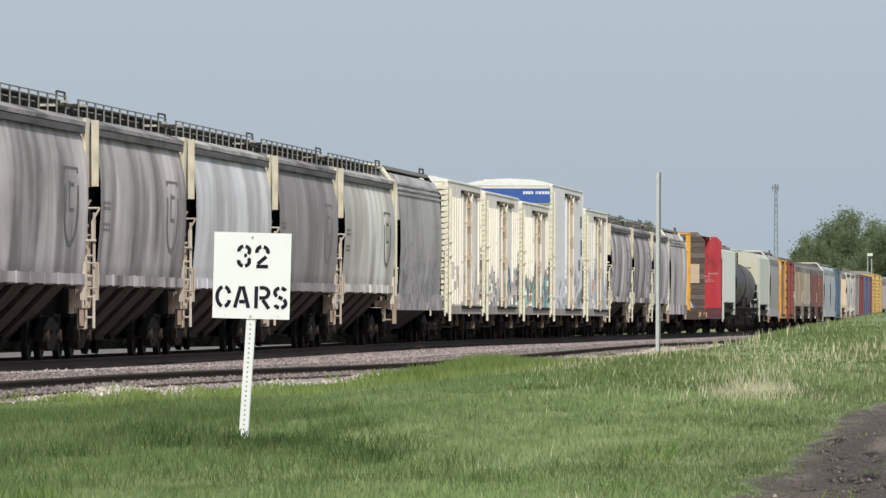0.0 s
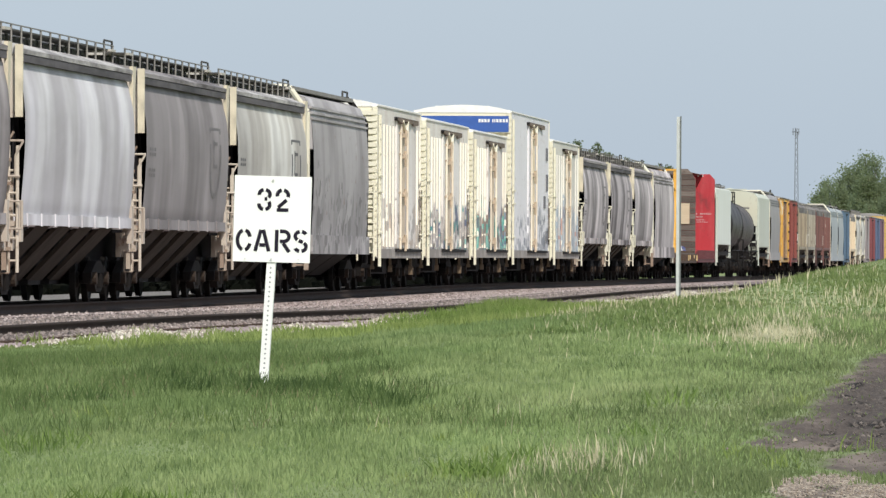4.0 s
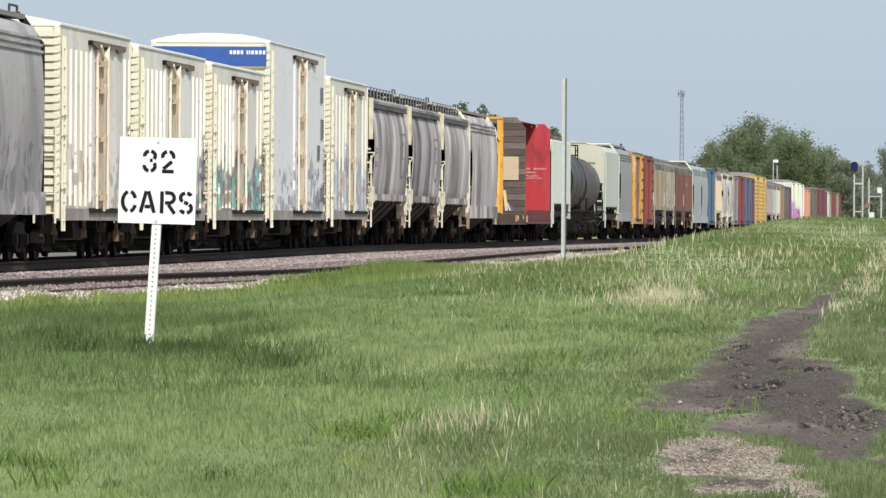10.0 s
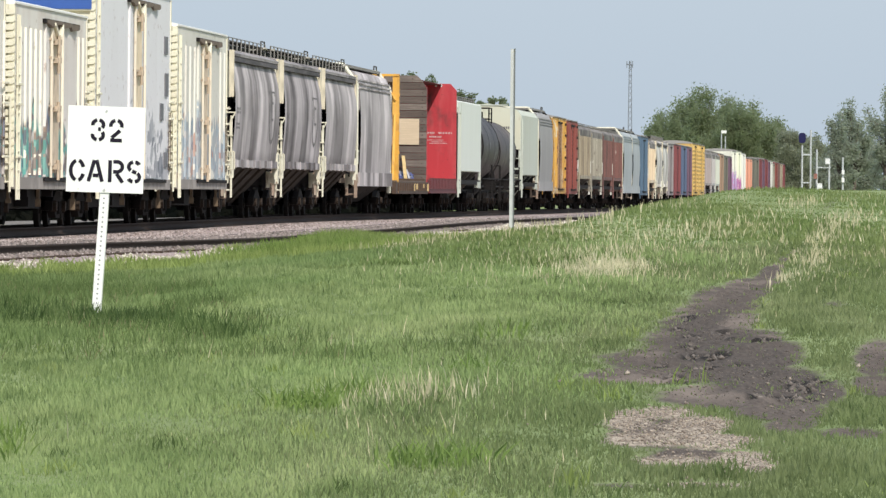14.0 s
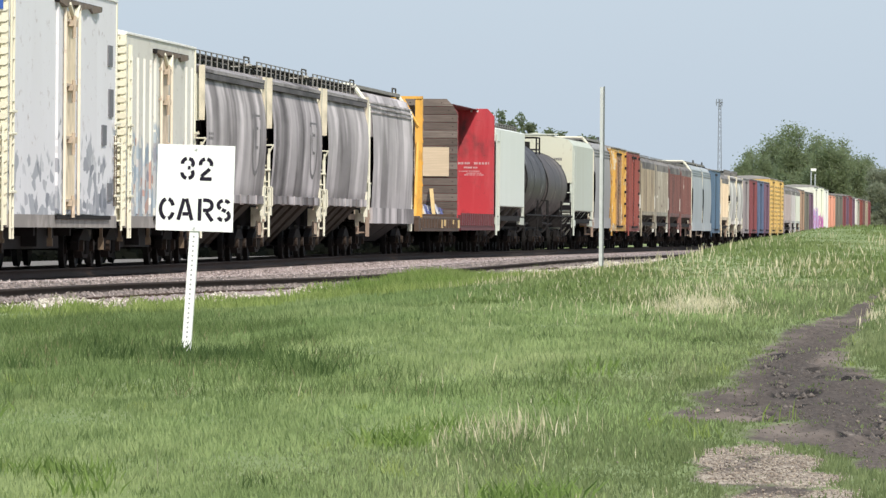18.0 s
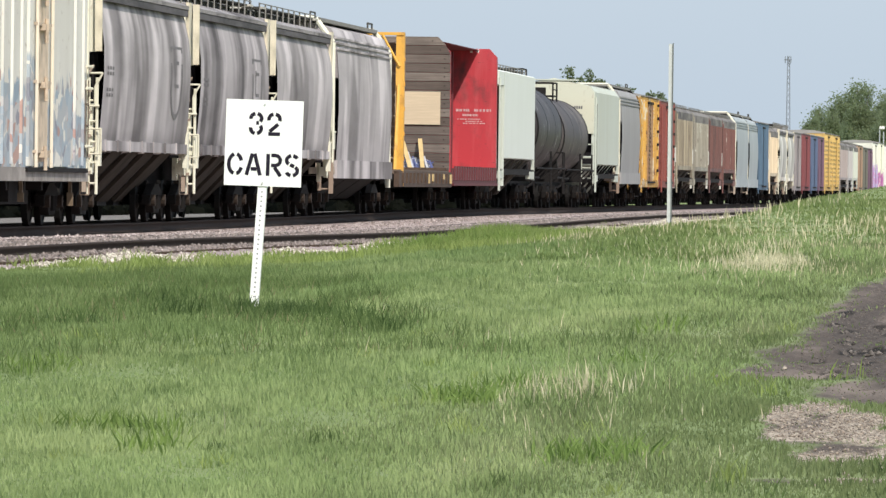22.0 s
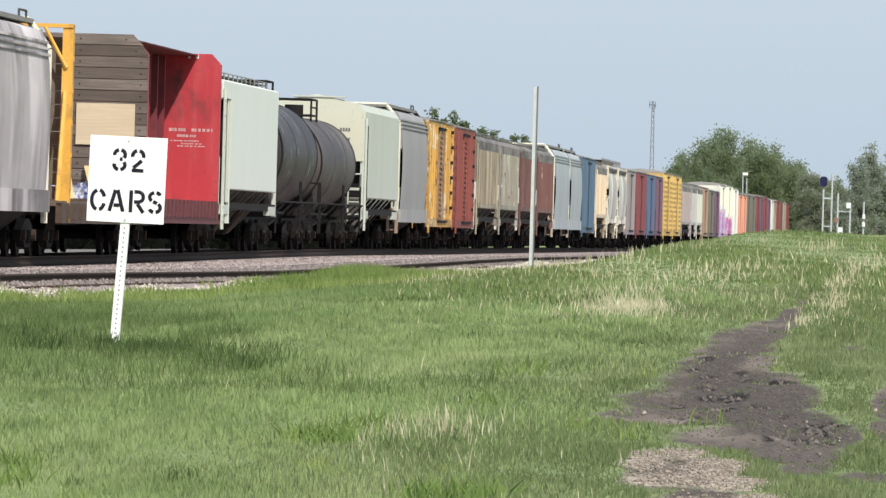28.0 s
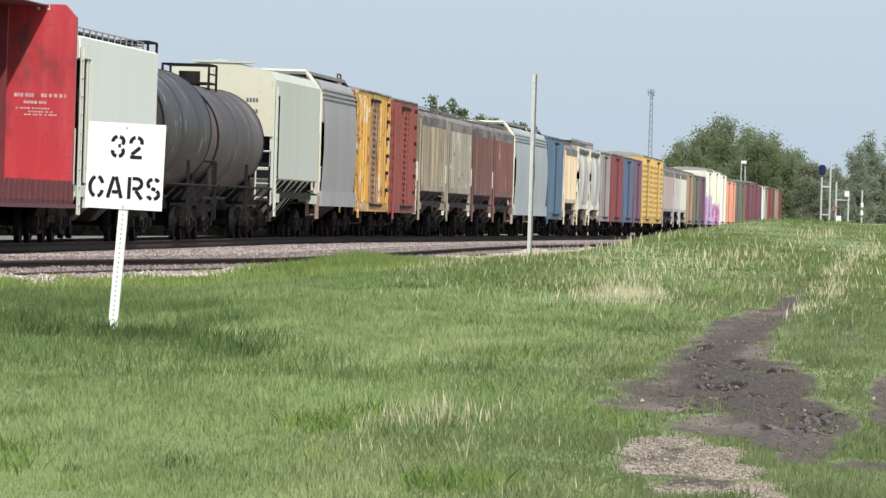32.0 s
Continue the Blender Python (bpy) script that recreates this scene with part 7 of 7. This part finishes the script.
def tree(x, y, h, w, seed, leaves=2600, material=None, size=0.3, sparse=False, label="leafy green deciduous tree far off"):
    """Trunk, forked limbs, and a crown of small leaf clumps gathered in boughs."""
    rnd = np.random.default_rng(seed)
    root = new("tree")
    z0 = -0.3
    bm = bmesh.new()
    bar(bm, (0, 0, z0), (0.1, 0, h * 0.35), w * 0.035 + 0.06, 7)
    part("trunk", fixed(bm), M_BARK, root)
    bm = bmesh.new()
    boughs = []
    n = 26
    for i in range(n):
        a = rnd.uniform(0, 2 * math.pi)
        up = rnd.uniform(0.12, 0.97)
        reach = w * 0.5 * math.sqrt(max(0.05, 1 - abs(up - 0.45) ** 1.6 * 2.4)) * rnd.uniform(0.55, 1.0)
        tip = Vector((math.cos(a) * reach, math.sin(a) * reach * 0.8, h * up))
        mid = Vector((tip.x * 0.4, tip.y * 0.4, h * (0.25 + 0.35 * up)))
        bar(bm, (0.1, 0, h * 0.22), mid, 0.06 + w * 0.006, 4)
        bar(bm, mid, tip, 0.03 + w * 0.003, 4)
        boughs.append((tip, mid))
    part("limb", fixed(bm), M_BARK, root)
    c = np.array([tuple(t) for t, _ in boughs])
    md = np.array([tuple(t) for _, t in boughs])
    pick = rnd.integers(0, n, leaves)
    along = rnd.random((leaves, 1)) ** 0.5
    spread = w * (0.075 if sparse else 0.085)
    p = md[pick] * (1 - along) + c[pick] * along + rnd.normal(0, 1, (leaves, 3)) * (spread, spread, spread * 0.8)
    p[:, 2] = np.maximum(p[:, 2], 0.3)
    d = rnd.normal(0, 1, (leaves, 3))
    d /= np.linalg.norm(d, axis=1)[:, None]
    e = np.cross(d, rnd.normal(0, 1, (leaves, 3)))
    e /= np.linalg.norm(e, axis=1)[:, None]
    s = size * rnd.uniform(0.6, 1.4, (leaves, 1))
    v = np.stack([p - d * s, p + e * s * 0.55, p + d * s, p - e * s * 0.55], 1).reshape(-1, 3)
    f = np.arange(len(v)).reshape(-1, 4)
    o = from_arrays("crown", v, f, material or M_LEAF)
    o.parent = root
    root.matrix_basis = pose(x, y, float(ground(x, y)) - 0.05)
    return tagged(root, label, "tree", "distant trees")


def wood(y, items, seed, grey=(), **kw):
    """Trees by the plan's angle, with the height that each rises above eye level."""
    for i, (px, up, wide) in enumerate(items):
        yy = y + ((i * 37) % 5) * 14
        x = placed(500 - px, yy)
        h = up * yy / F + EYE - float(ground(x, yy))
        if i in grey:
            tree(x, yy, h, wide * yy / F, seed + i, **{**kw, "material": M_TWIG, "label": "grey-green budding tree in the far wood, paled for haze"})
        else:
            tree(x, yy, h, wide * yy / F, seed + i, **kw)


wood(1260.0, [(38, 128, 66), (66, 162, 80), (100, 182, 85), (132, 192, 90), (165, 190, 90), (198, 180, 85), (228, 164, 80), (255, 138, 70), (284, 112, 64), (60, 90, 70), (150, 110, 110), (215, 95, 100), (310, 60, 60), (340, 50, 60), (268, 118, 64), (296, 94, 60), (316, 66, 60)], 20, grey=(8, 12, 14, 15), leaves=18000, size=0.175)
wood(930.0, [(372, 150, 62), (398, 172, 66), (425, 150, 60), (452, 205, 80), (480, 230, 90), (515, 240, 100), (360, 70, 70), (420, 80, 80), (480, 90, 90), (545, 200, 90)], 50, leaves=6000, size=0.16, material=M_HAZE, label="green tree beside the line, its leaves paled for haze")
wood(720.0, [(-378, 220, 60), (-345, 210, 55), (-318, 200, 55), (-290, 188, 55), (-262, 180, 50), (-236, 172, 45), (-210, 162, 45)], 80, leaves=7000, size=0.17, material=M_LEAF2, sparse=True, label="sparse spring tree with thin foliage beyond the train")

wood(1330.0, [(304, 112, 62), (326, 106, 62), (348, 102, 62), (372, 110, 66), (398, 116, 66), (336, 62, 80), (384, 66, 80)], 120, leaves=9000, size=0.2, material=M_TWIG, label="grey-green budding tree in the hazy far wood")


def brush():
    # Near-black brush, added to give the gaps under the cars their shade.
    r = np.random.default_rng(91)
    n = 30000
    y = r.uniform(150, 700, n)
    x = -31.6 + r.normal(0, 0.5, n)
    h = 0.1 + 1.2 * r.random(n) * (0.7 + 0.3 * np.sin(y * 0.11))
    p = np.stack([x, y, ground(x, y) + h], 1)
    d = r.normal(0, 1, (n, 3))
    d /= np.linalg.norm(d, axis=1)[:, None]
    e = np.cross(d, r.normal(0, 1, (n, 3)))
    e /= np.linalg.norm(e, axis=1)[:, None]
    s = r.uniform(0.15, 0.4, (n, 1))
    v = np.stack([p - d * s, p + e * s * 0.6, p + d * s, p - e * s * 0.6], 1).reshape(-1, 3)
    o = from_arrays("brush", v, np.arange(len(v)).reshape(-1, 4), leaf_material("dark_brush_leaf", (0.010, 0.011, 0.009), (0.022, 0.023, 0.018)))
    return tagged(o, "near-black brush added to darken the gaps under the cars", "bushes", kind="stuff")


brush()


# ---- grass ----
def blade_material(name, a, b, c2):
    m, n, l, bs = tree_of(name)
    g = n.new("ShaderNodeNewGeometry")
    z = noise_node(n, l, 0.9, "Object", (1, 0.16, 0.3), detail=4)
    z2 = noise_node(n, l, 2.6, "Object", (1, 0.2, 0.3), detail=3)
    c = mixed(n, l, g.outputs["Random Per Island"], a, b)
    c = mixed(n, l, ramp(n, l, z.outputs[0], 0.42, 0.68), c, c2)
    c = mixed(n, l, ramp(n, l, z2.outputs[0], 0.42, 0.72), c, tuple(v * 0.76 for v in a))
    l.new(c, bs.inputs["Base Color"])
    bs.inputs["Roughness"].default_value = 0.6
    bs.inputs["Specular IOR Level"].default_value = 0.1
    lit_through(n, l, bs, c, 0.42)
    return m


def blades(name, x, y, h, w, material, seed, lean=0.45, foot=None):
    """One joined sheet of leaning blades, widest in the middle."""
    r = np.random.default_rng(seed)
    n = len(x)
    z = (ground(x, y) if foot is None else foot) - 0.01
    a = r.uniform(0, 2 * np.pi, n)
    b = r.uniform(0, 2 * np.pi, n)
    k = r.uniform(0.1, lean, n) * h
    ux, uy = np.cos(a) * w * 0.5, np.sin(a) * w * 0.5
    lx, ly = np.cos(b) * k, np.sin(b) * k
    v = np.empty((n, 4, 3))
    v[:, 0] = np.stack([x, y, z], 1)
    v[:, 1] = np.stack([x + ux + lx * 0.3, y + uy + ly * 0.3, z + h * 0.5], 1)
    v[:, 2] = np.stack([x - ux + lx * 0.3, y - uy + ly * 0.3, z + h * 0.5], 1)
    v[:, 3] = np.stack([x + lx, y + ly, z + h], 1)
    i = np.arange(n)[:, None] * 4
    f = np.concatenate([i + [[0, 1, 2]], i + [[2, 1, 3]]])
    return from_arrays(name, v.reshape(-1, 3), f, material)


def scatter(n, y0, y1, px0, px1, seed, power=2.0):
    """Places in the wedge of view, thinner with distance."""
    r = np.random.default_rng(seed)
    t = r.random(n)
    y = y0 * (y1 / y0) ** t if power == 2.0 else y0 + (y1 - y0) * t
    u = r.uniform(px0, px1, n)
    return -u * y / F, y, r


M_BLADE = blade_material("grass_blade", (0.265, 0.350, 0.142), (0.320, 0.408, 0.174), (0.375, 0.430, 0.207))
M_DEEP = blade_material("deep_blade", (0.196, 0.272, 0.106), (0.238, 0.318, 0.130), (0.290, 0.350, 0.158))
M_WORN = blade_material("trodden_blade", (0.172, 0.220, 0.092), (0.210, 0.258, 0.118), (0.255, 0.288, 0.148))
M_LONG = blade_material("long_grass", (0.172, 0.235, 0.080), (0.215, 0.278, 0.106), (0.268, 0.298, 0.136))
M_STRAW = blade_material("dry_straw", (0.56, 0.50, 0.32), (0.82, 0.76, 0.55), (0.66, 0.58, 0.38))
M_DARKGRASS = blade_material("dark_tuft", (0.118, 0.172, 0.062), (0.18, 0.24, 0.09), (0.155, 0.21, 0.08))

x, y, r = scatter(490000, 20, 75, -80, 2150, 1)
ok = (patch(x, y, BARE) + r.normal(0, 0.26, len(x)) + 0.26 * np.sin(x * 23 + y * 1.3) * np.sin(y * 2.9 - x * 11) < 0.34) & (patch(x, y, PALE) + r.normal(0, 0.26, len(x)) < 0.36)
x, y = x[ok], y[ok]
lump = 0.90 + 0.30 * np.sin(x * 2.3 + y * 0.7) * np.sin(y * 0.9 - x * 1.7) + 0.22 * np.sin(x * 7.1 - y * 0.5) * np.sin(y * 1.9 + x * 3.7)
lump = lump * (1 - 0.6 * np.clip(patch(x, y, BARE) * 3, 0, 1))
h = r.uniform(0.02, 0.055, len(x)) * lump * np.interp(y, [14, 30, 75], [0.75, 1.0, 1.5])
w = r.uniform(0.0035, 0.0068, len(x)) * np.interp(y, [14, 75], [0.85, 2.4])
worn = x > -1.75 + 0.35 * np.sin(y * 0.6) + r.normal(0, 0.5, len(x))
deep = x < -3.5 + 0.5 * np.sin(y * 0.4) + r.normal(0, 0.55, len(x))
mild = ~worn & ~deep
tagged(blades("grass", x[mild], y[mild], h[mild], w[mild], M_BLADE, 2), "short bright green meadow grass", "grass", kind="stuff")
tagged(blades("deep_grass", x[deep], y[deep], h[deep], w[deep], M_DEEP, 14), "deeper green meadow grass near the sign", "grass", kind="stuff")
tagged(blades("trodden_grass", x[worn], y[worn], h[worn], w[worn], M_WORN, 12), "duller trodden grass along the farm track", "grass", kind="stuff")
x, y, r = scatter(150000, 60, 260, -80, 1950, 3)
ok = (x > -10.7 + 0.35 * np.sin(y * 0.19) + 0.3 * np.sin(y * 0.53 + 1) + r.normal(0, 0.25, len(x))) & (patch(x, y, BARE) + r.normal(0, 0.1, len(x)) < 0.34)
x, y = x[ok], y[ok]
h = r.uniform(0.025, 0.085, len(x)) * (0.8 + 0.4 * np.sin(x * 1.7 + y * 0.11))
tagged(blades("long_grass", x, y, h, r.uniform(0.012, 0.03, len(x)), M_LONG, 4), "longer meadow grass towards the track", "grass", kind="stuff")
# dry stalks among the long grass, in clusters and a few dense drifts: x, y, spread, length, count
STALKS = [(-2.26, 61.0, 0.17, 1.6, 760), (-2.06, 59.6, 0.10, 1.3, 360), (-2.5, 66.0, 0.25, 3.0, 220), (-2.9, 64.0, 0.3, 3.0, 120), (-0.76, 63.0, 0.06, 3.0, 110), (-0.82, 75.0, 0.07, 6.0, 140), (-0.85, 92.0, 0.09, 8.0, 120), (-0.86, 112.0, 0.12, 10.0, 110), (-1.7, 126.0, 0.12, 6.0, 60), (-2.05, 98.0, 0.2, 6.0, 60)]
cx, cy, r = scatter(500, 54, 150, 30, 930, 5)
k = r.integers(2, 12, len(cx))
x = np.repeat(cx, k) + r.normal(0, 0.16, k.sum()) * np.repeat(cy, k) / 70
y = np.repeat(cy, k) + r.normal(0, 1.6, k.sum())
x = np.concatenate([x] + [r.normal(a, w, n) for a, b, w, h, n in STALKS])
y = np.concatenate([y] + [r.normal(b, h, n) for a, b, w, h, n in STALKS])
ok = (patch(x, y, BARE) + r.normal(0, 0.05, len(x)) < 0.14) & ((y < 92) | (np.sin(x * 2.1 + y * 0.13) * np.sin(y * 0.19 - x) > r.normal(0.1, 0.3, len(x))))
x, y = x[ok], y[ok]
tagged(blades("dry_stalks", x, y, r.uniform(0.04, 0.115, len(x)) * np.clip(y / 60, 0.9, 1.7), r.uniform(0.004, 0.012, len(x)) * np.clip(y / 70, 0.9, 1.6), M_STRAW, 6, 0.4), "pale dry stalks standing in the grass", "dry grass", kind="stuff")
bundles_x, bundles_y, bundles_h = [], [], []
r = np.random.default_rng(7)
for px, yy, n, wx, wy, hh in ((540, 57.5, 420, 0.22, 1.8, 0.125), (872, 31.0, 230, 0.13, 0.7, 0.115), (860, 29.6, 80, 0.25, 0.7, 0.07), (205, 58.0, 130, 0.10, 4.0, 0.09), (165, 72.0, 150, 0.10, 6.0, 0.10), (120, 105.0, 150, 0.2, 9.0, 0.13), (860, 25.8, 60, 0.25, 0.6, 0.05), (1100, 27.0, 40, 0.3, 0.8, 0.05)):
    bundles_x.append(placed(px, yy) + r.normal(0, wx, n))
    bundles_y.append(yy + r.normal(0, wy, n))
    bundles_h.append(r.uniform(0.4, 1.0, n) * hh)
bx, by, bh = np.concatenate(bundles_x), np.concatenate(bundles_y), np.concatenate(bundles_h)
tagged(blades("straw_tufts", bx, by, bh, 0.0022 + 0.0055 * (by / 60) ** 1.5, M_STRAW, 8, 0.4), "tufts of bleached dry straw", "dry grass", kind="stuff")
# small leaves of low weeds between the stalks, pale to stand for their glints
x, y, r = scatter(2000, 54, 110, 60, 900, 71)
ok = patch(x, y, BARE) < 0.1
x, y = x[ok], y[ok]
tagged(blades("weed_leaves", x, y, r.uniform(0.018, 0.05, len(x)), r.uniform(0.010, 0.026, len(x)) * np.clip(y / 65, 0.9, 1.6), blade_material("weed_leaf", (0.44, 0.50, 0.26), (0.58, 0.62, 0.40), (0.36, 0.43, 0.19)), 72, 0.9), "small weed leaves coloured pale for their glints", "weeds", kind="stuff")
# single clumps, darker or lusher than the rest
def clumps(name, n, per, y0, y1, px0, px1, h0, h1, material, seed, label, keep=None):
    cx, cy, r = scatter(n, y0, y1, px0, px1, seed)
    if keep is not None:
        k = keep(cx, cy, r)
        cx, cy = cx[k], cy[k]
    size = r.uniform(0.5, 1.3, len(cx))
    x = (cx[:, None] + r.normal(0, 0.035, (len(cx), per)) * size[:, None] * (cy[:, None] / 35)).ravel()
    y = (cy[:, None] + r.normal(0, 0.25, (len(cx), per)) * (cy[:, None] / 35)).ravel()
    ok = patch(x, y, BARE) < 0.32
    x, y = x[ok], y[ok]
    h = r.uniform(h0, h1, len(x)) * np.repeat(size, per)[ok]
    return tagged(blades(name, x, y, h, r.uniform(0.005, 0.009, len(x)) * np.clip(y / 35, 0.8, 4), material, seed + 1, 0.7), label, "grass", kind="stuff")


M_LUSH = blade_material("lush_blade", (0.225, 0.295, 0.085), (0.305, 0.375, 0.12), (0.325, 0.375, 0.15))
clumps("dark_clumps", 70, 26, 23, 70, -60, 2050, 0.03, 0.075, M_DARKGRASS, 61, "darker clumps scattered in the meadow")
clumps("lush_clumps", 60, 34, 23, 60, -60, 2050, 0.03, 0.08, M_LUSH, 63, "lusher light green clumps of grass")
clumps("verge_grass", 900, 46, 88, 215, 560, 1800, 0.05, 0.16, M_LUSH, 65, "lush tall grass along the gravel verge", lambda x, y, r: (x > -11.15 + 0.4 * np.sin(y * 0.23 + 2) + r.normal(0, 0.2, len(x))) & (x < -8.6 + 0.9 * np.sin(y * 0.15)))
# rank bright grass where the meadow meets the gravel: x, y, half width, half length, strength
RANK = [(-6.9, 84, 0.35, 7, 1), (-6.3, 86, 0.4, 6, 1), (-6.1, 94, 0.35, 7, 0.9), (-7.4, 80, 0.3, 5, 0.8), (-7.3, 68, 0.3, 5, 0.7), (-5.4, 90, 0.3, 6, 0.4)]
r = np.random.default_rng(17)
x, y = r.uniform(-8.5, -4.6, 120000), r.uniform(58, 110, 120000)
k = patch(x, y, RANK) * (0.7 + 0.5 * np.sin(x * 6 + y * 0.4) * np.sin(y * 0.9 - x * 3)) > r.random(len(x)) + 0.1
x, y = x[k], y[k]
tagged(blades("rank_grass", x, y, r.uniform(0.06, 0.22, len(x)), r.uniform(0.008, 0.016, len(x)), M_LUSH, 18, 0.6), "rank bright yellow-green grass beside the gravel", "grass", kind="stuff")
# tall grass that hides the gravel bank for a stretch
r = np.random.default_rng(27)
x, y = r.uniform(-10.9, -9.2, 26000), r.uniform(126, 174, 26000)
swell = (0.65 + 0.25 * np.sin(x * 2.3 + y * 0.21) + 0.1 * np.sin(y * 0.9 + x * 5)) * np.clip((y - 126) / 14, 0.1, 1) * np.clip((172 - y) / 14, 0.1, 1)
k = swell > r.random(len(x)) * 0.8
x, y, swell = x[k], y[k], swell[k]
tagged(blades("tall_grass", x, y, r.uniform(0.14, 0.44, len(x)) * (0.5 + 0.5 * swell), r.uniform(0.010, 0.022, len(x)), blade_material("tall_blade", (0.16, 0.24, 0.065), (0.25, 0.33, 0.095), (0.27, 0.325, 0.12)), 28, 0.6), "tall bright grass growing against the gravel bank", "grass", kind="stuff")
# broad-leaved tussocks that stand out of the near meadow
r = np.random.default_rng(21)
tx, ty = [], []
for a, b, wx, wy, n in ((-2.20, 30.3, 0.075, 0.2, 200), (-2.12, 31.3, 0.07, 0.25, 90), (-1.5, 25.5, 0.07, 0.25, 120), (-1.38, 25.9, 0.05, 0.25, 70), (-3.15, 27.6, 0.11, 0.2, 220), (-4.1, 33.0, 0.08, 0.4, 90), (-2.9, 26.2, 0.05, 0.25, 60), (-2.0, 41.0, 0.1, 0.5, 70), (-1.85, 35.2, 0.06, 0.3, 60)):
    tx.append(r.normal(a, wx, n))
    ty.append(r.normal(b, wy, n))
tx, ty = np.concatenate(tx), np.concatenate(ty)
tagged(blades("tussocks", tx, ty, r.uniform(0.045, 0.105, len(tx)), r.uniform(0.007, 0.012, len(tx)), blade_material("tussock_blade", (0.15, 0.23, 0.065), (0.23, 0.32, 0.095), (0.20, 0.28, 0.08)), 22, 0.9), "broad-leaved green tussocks in the meadow", "grass", kind="stuff")
# single bleached stems
x, y, r = scatter(46, 24, 44, 500, 1500, 23)
ok = patch(x, y, BARE) < 0.2
x, y = x[ok], y[ok]
tagged(blades("bleached_stems", x, y, r.uniform(0.06, 0.15, len(x)), r.uniform(0.003, 0.005, len(x)), M_STRAW, 24, 0.35), "thin bleached stems standing singly in grass", "dry grass", kind="stuff")
# weeds rooted in the gravel of the siding
r = np.random.default_rng(25)
cx, cy = r.uniform(-13.4, -11.4, 60), 95 * (230 / 95) ** r.random(60)
x = np.repeat(cx, 40) + r.normal(0, 0.10, 2400)
y = np.repeat(cy, 40) + r.normal(0, 0.5, 2400)
tagged(blades("siding_weeds", x + SLEW * y, y, r.uniform(0.05, 0.22, 2400) * np.repeat(r.uniform(0.5, 1.0, 60), 40), r.uniform(0.012, 0.025, 2400), M_LUSH, 26, 0.8, verge(x, y)), "green weeds growing through the siding's gravel", "weeds", kind="stuff")
# darker, taller tufts round the sign's foot
r = np.random.default_rng(9)
dx, dy = r.uniform(-7.6, -1.6, 300000), r.uniform(32, 66, 300000)
keep = patch(dx, dy, ROUGH) * (0.75 + 0.5 * np.sin(dx * 9 + dy) * np.sin(dy * 1.9 - dx * 5)) > r.random(300000) * 1.5 + 0.06
dx, dy = dx[keep], dy[keep]
n = len(dx)
tagged(blades("dark_tufts", dx, dy, r.uniform(0.035, 0.12, n), r.uniform(0.003, 0.0065, n), M_DARKGRASS, 10, 0.6), "darker tall grass round the foot of the sign", "grass", kind="stuff")


# withered blades among them, and tufts beside the post with shade put into their green
tx, ty = r.uniform(-7.4, -2.4, 40000), r.uniform(33, 66, 40000)
k = patch(tx, ty, ROUGH) * (0.6 + 0.5 * np.sin(tx * 5 - ty * 0.7) * np.sin(ty * 1.3 + tx * 2)) > r.random(40000) * 1.4 + 0.12
tx, ty = tx[k], ty[k]
tagged(blades("withered_grass", tx, ty, r.uniform(0.03, 0.09, len(tx)), r.uniform(0.003, 0.006, len(tx)), blade_material("withered_blade", (0.26, 0.225, 0.125), (0.34, 0.30, 0.18), (0.22, 0.21, 0.11)), 51, 0.7), "withered brownish blades in the rough grass", "grass", kind="stuff")
tx, ty = [], []
for a, b, wx, wy, n in ((-3.98, 42.6, 0.13, 0.5, 520), (-4.22, 43.0, 0.07, 0.3, 180), (-4.32, 43.55, 0.035, 0.12, 130), (-4.55, 42.4, 0.09, 0.4, 200), (-3.62, 41.6, 0.10, 0.5, 220), (-4.75, 39.8, 0.08, 0.3, 150), (-3.3, 40.2, 0.07, 0.4, 110), (-4.95, 45.5, 0.09, 0.5, 140)):
    tx.append(r.normal(a, wx, n))
    ty.append(r.normal(b, wy, n))
tx, ty = np.concatenate(tx), np.concatenate(ty)
tagged(blades("shaded_tufts", tx, ty, r.uniform(0.05, 0.13, len(tx)), r.uniform(0.005, 0.009, len(tx)), blade_material("shaded_blade", (0.070, 0.115, 0.040), (0.105, 0.160, 0.055), (0.085, 0.130, 0.045)), 52, 0.6), "tufts beside the sign post in a shade-darkened green", "grass", kind="stuff")


# ---- what moves ----
def travelled(t):
    return 7.68 * t + 0.00346 * t * t + 0.000231 * t ** 3


def motions():
    times = (0.0, 5.0, 10.0, 15.0, 20.0, 25.0, 28.5, 32.0)
    for car, y in TRAIN:
        rows = []
        for t in times:
            yy = y - travelled(t)
            rows.append((t, pose(TRACK + SLEW * yy, yy, RAIL + float(grade(yy + 8.0)), 0, 0, -math.degrees(SLEW))))
        walk(car, rows)
    # the wheels roll: all axles in step, one set of keys for the leading and one for the trailing axle of a truck
    for a, wheels in WHEELS.items():
        rows = []
        for i in range(481):
            t = i / 15
            rows.append((t, pose(0, a, 0.43, math.degrees(travelled(t) / 0.43))))
        walk(wheels[0], rows)
        keys = wheels[0].animation_data
        for w in wheels[1:]:
            w.rotation_mode = "QUATERNION"
            d = w.animation_data_create()
            d.action = keys.action
            d.action_slot = keys.action_slot


motions()
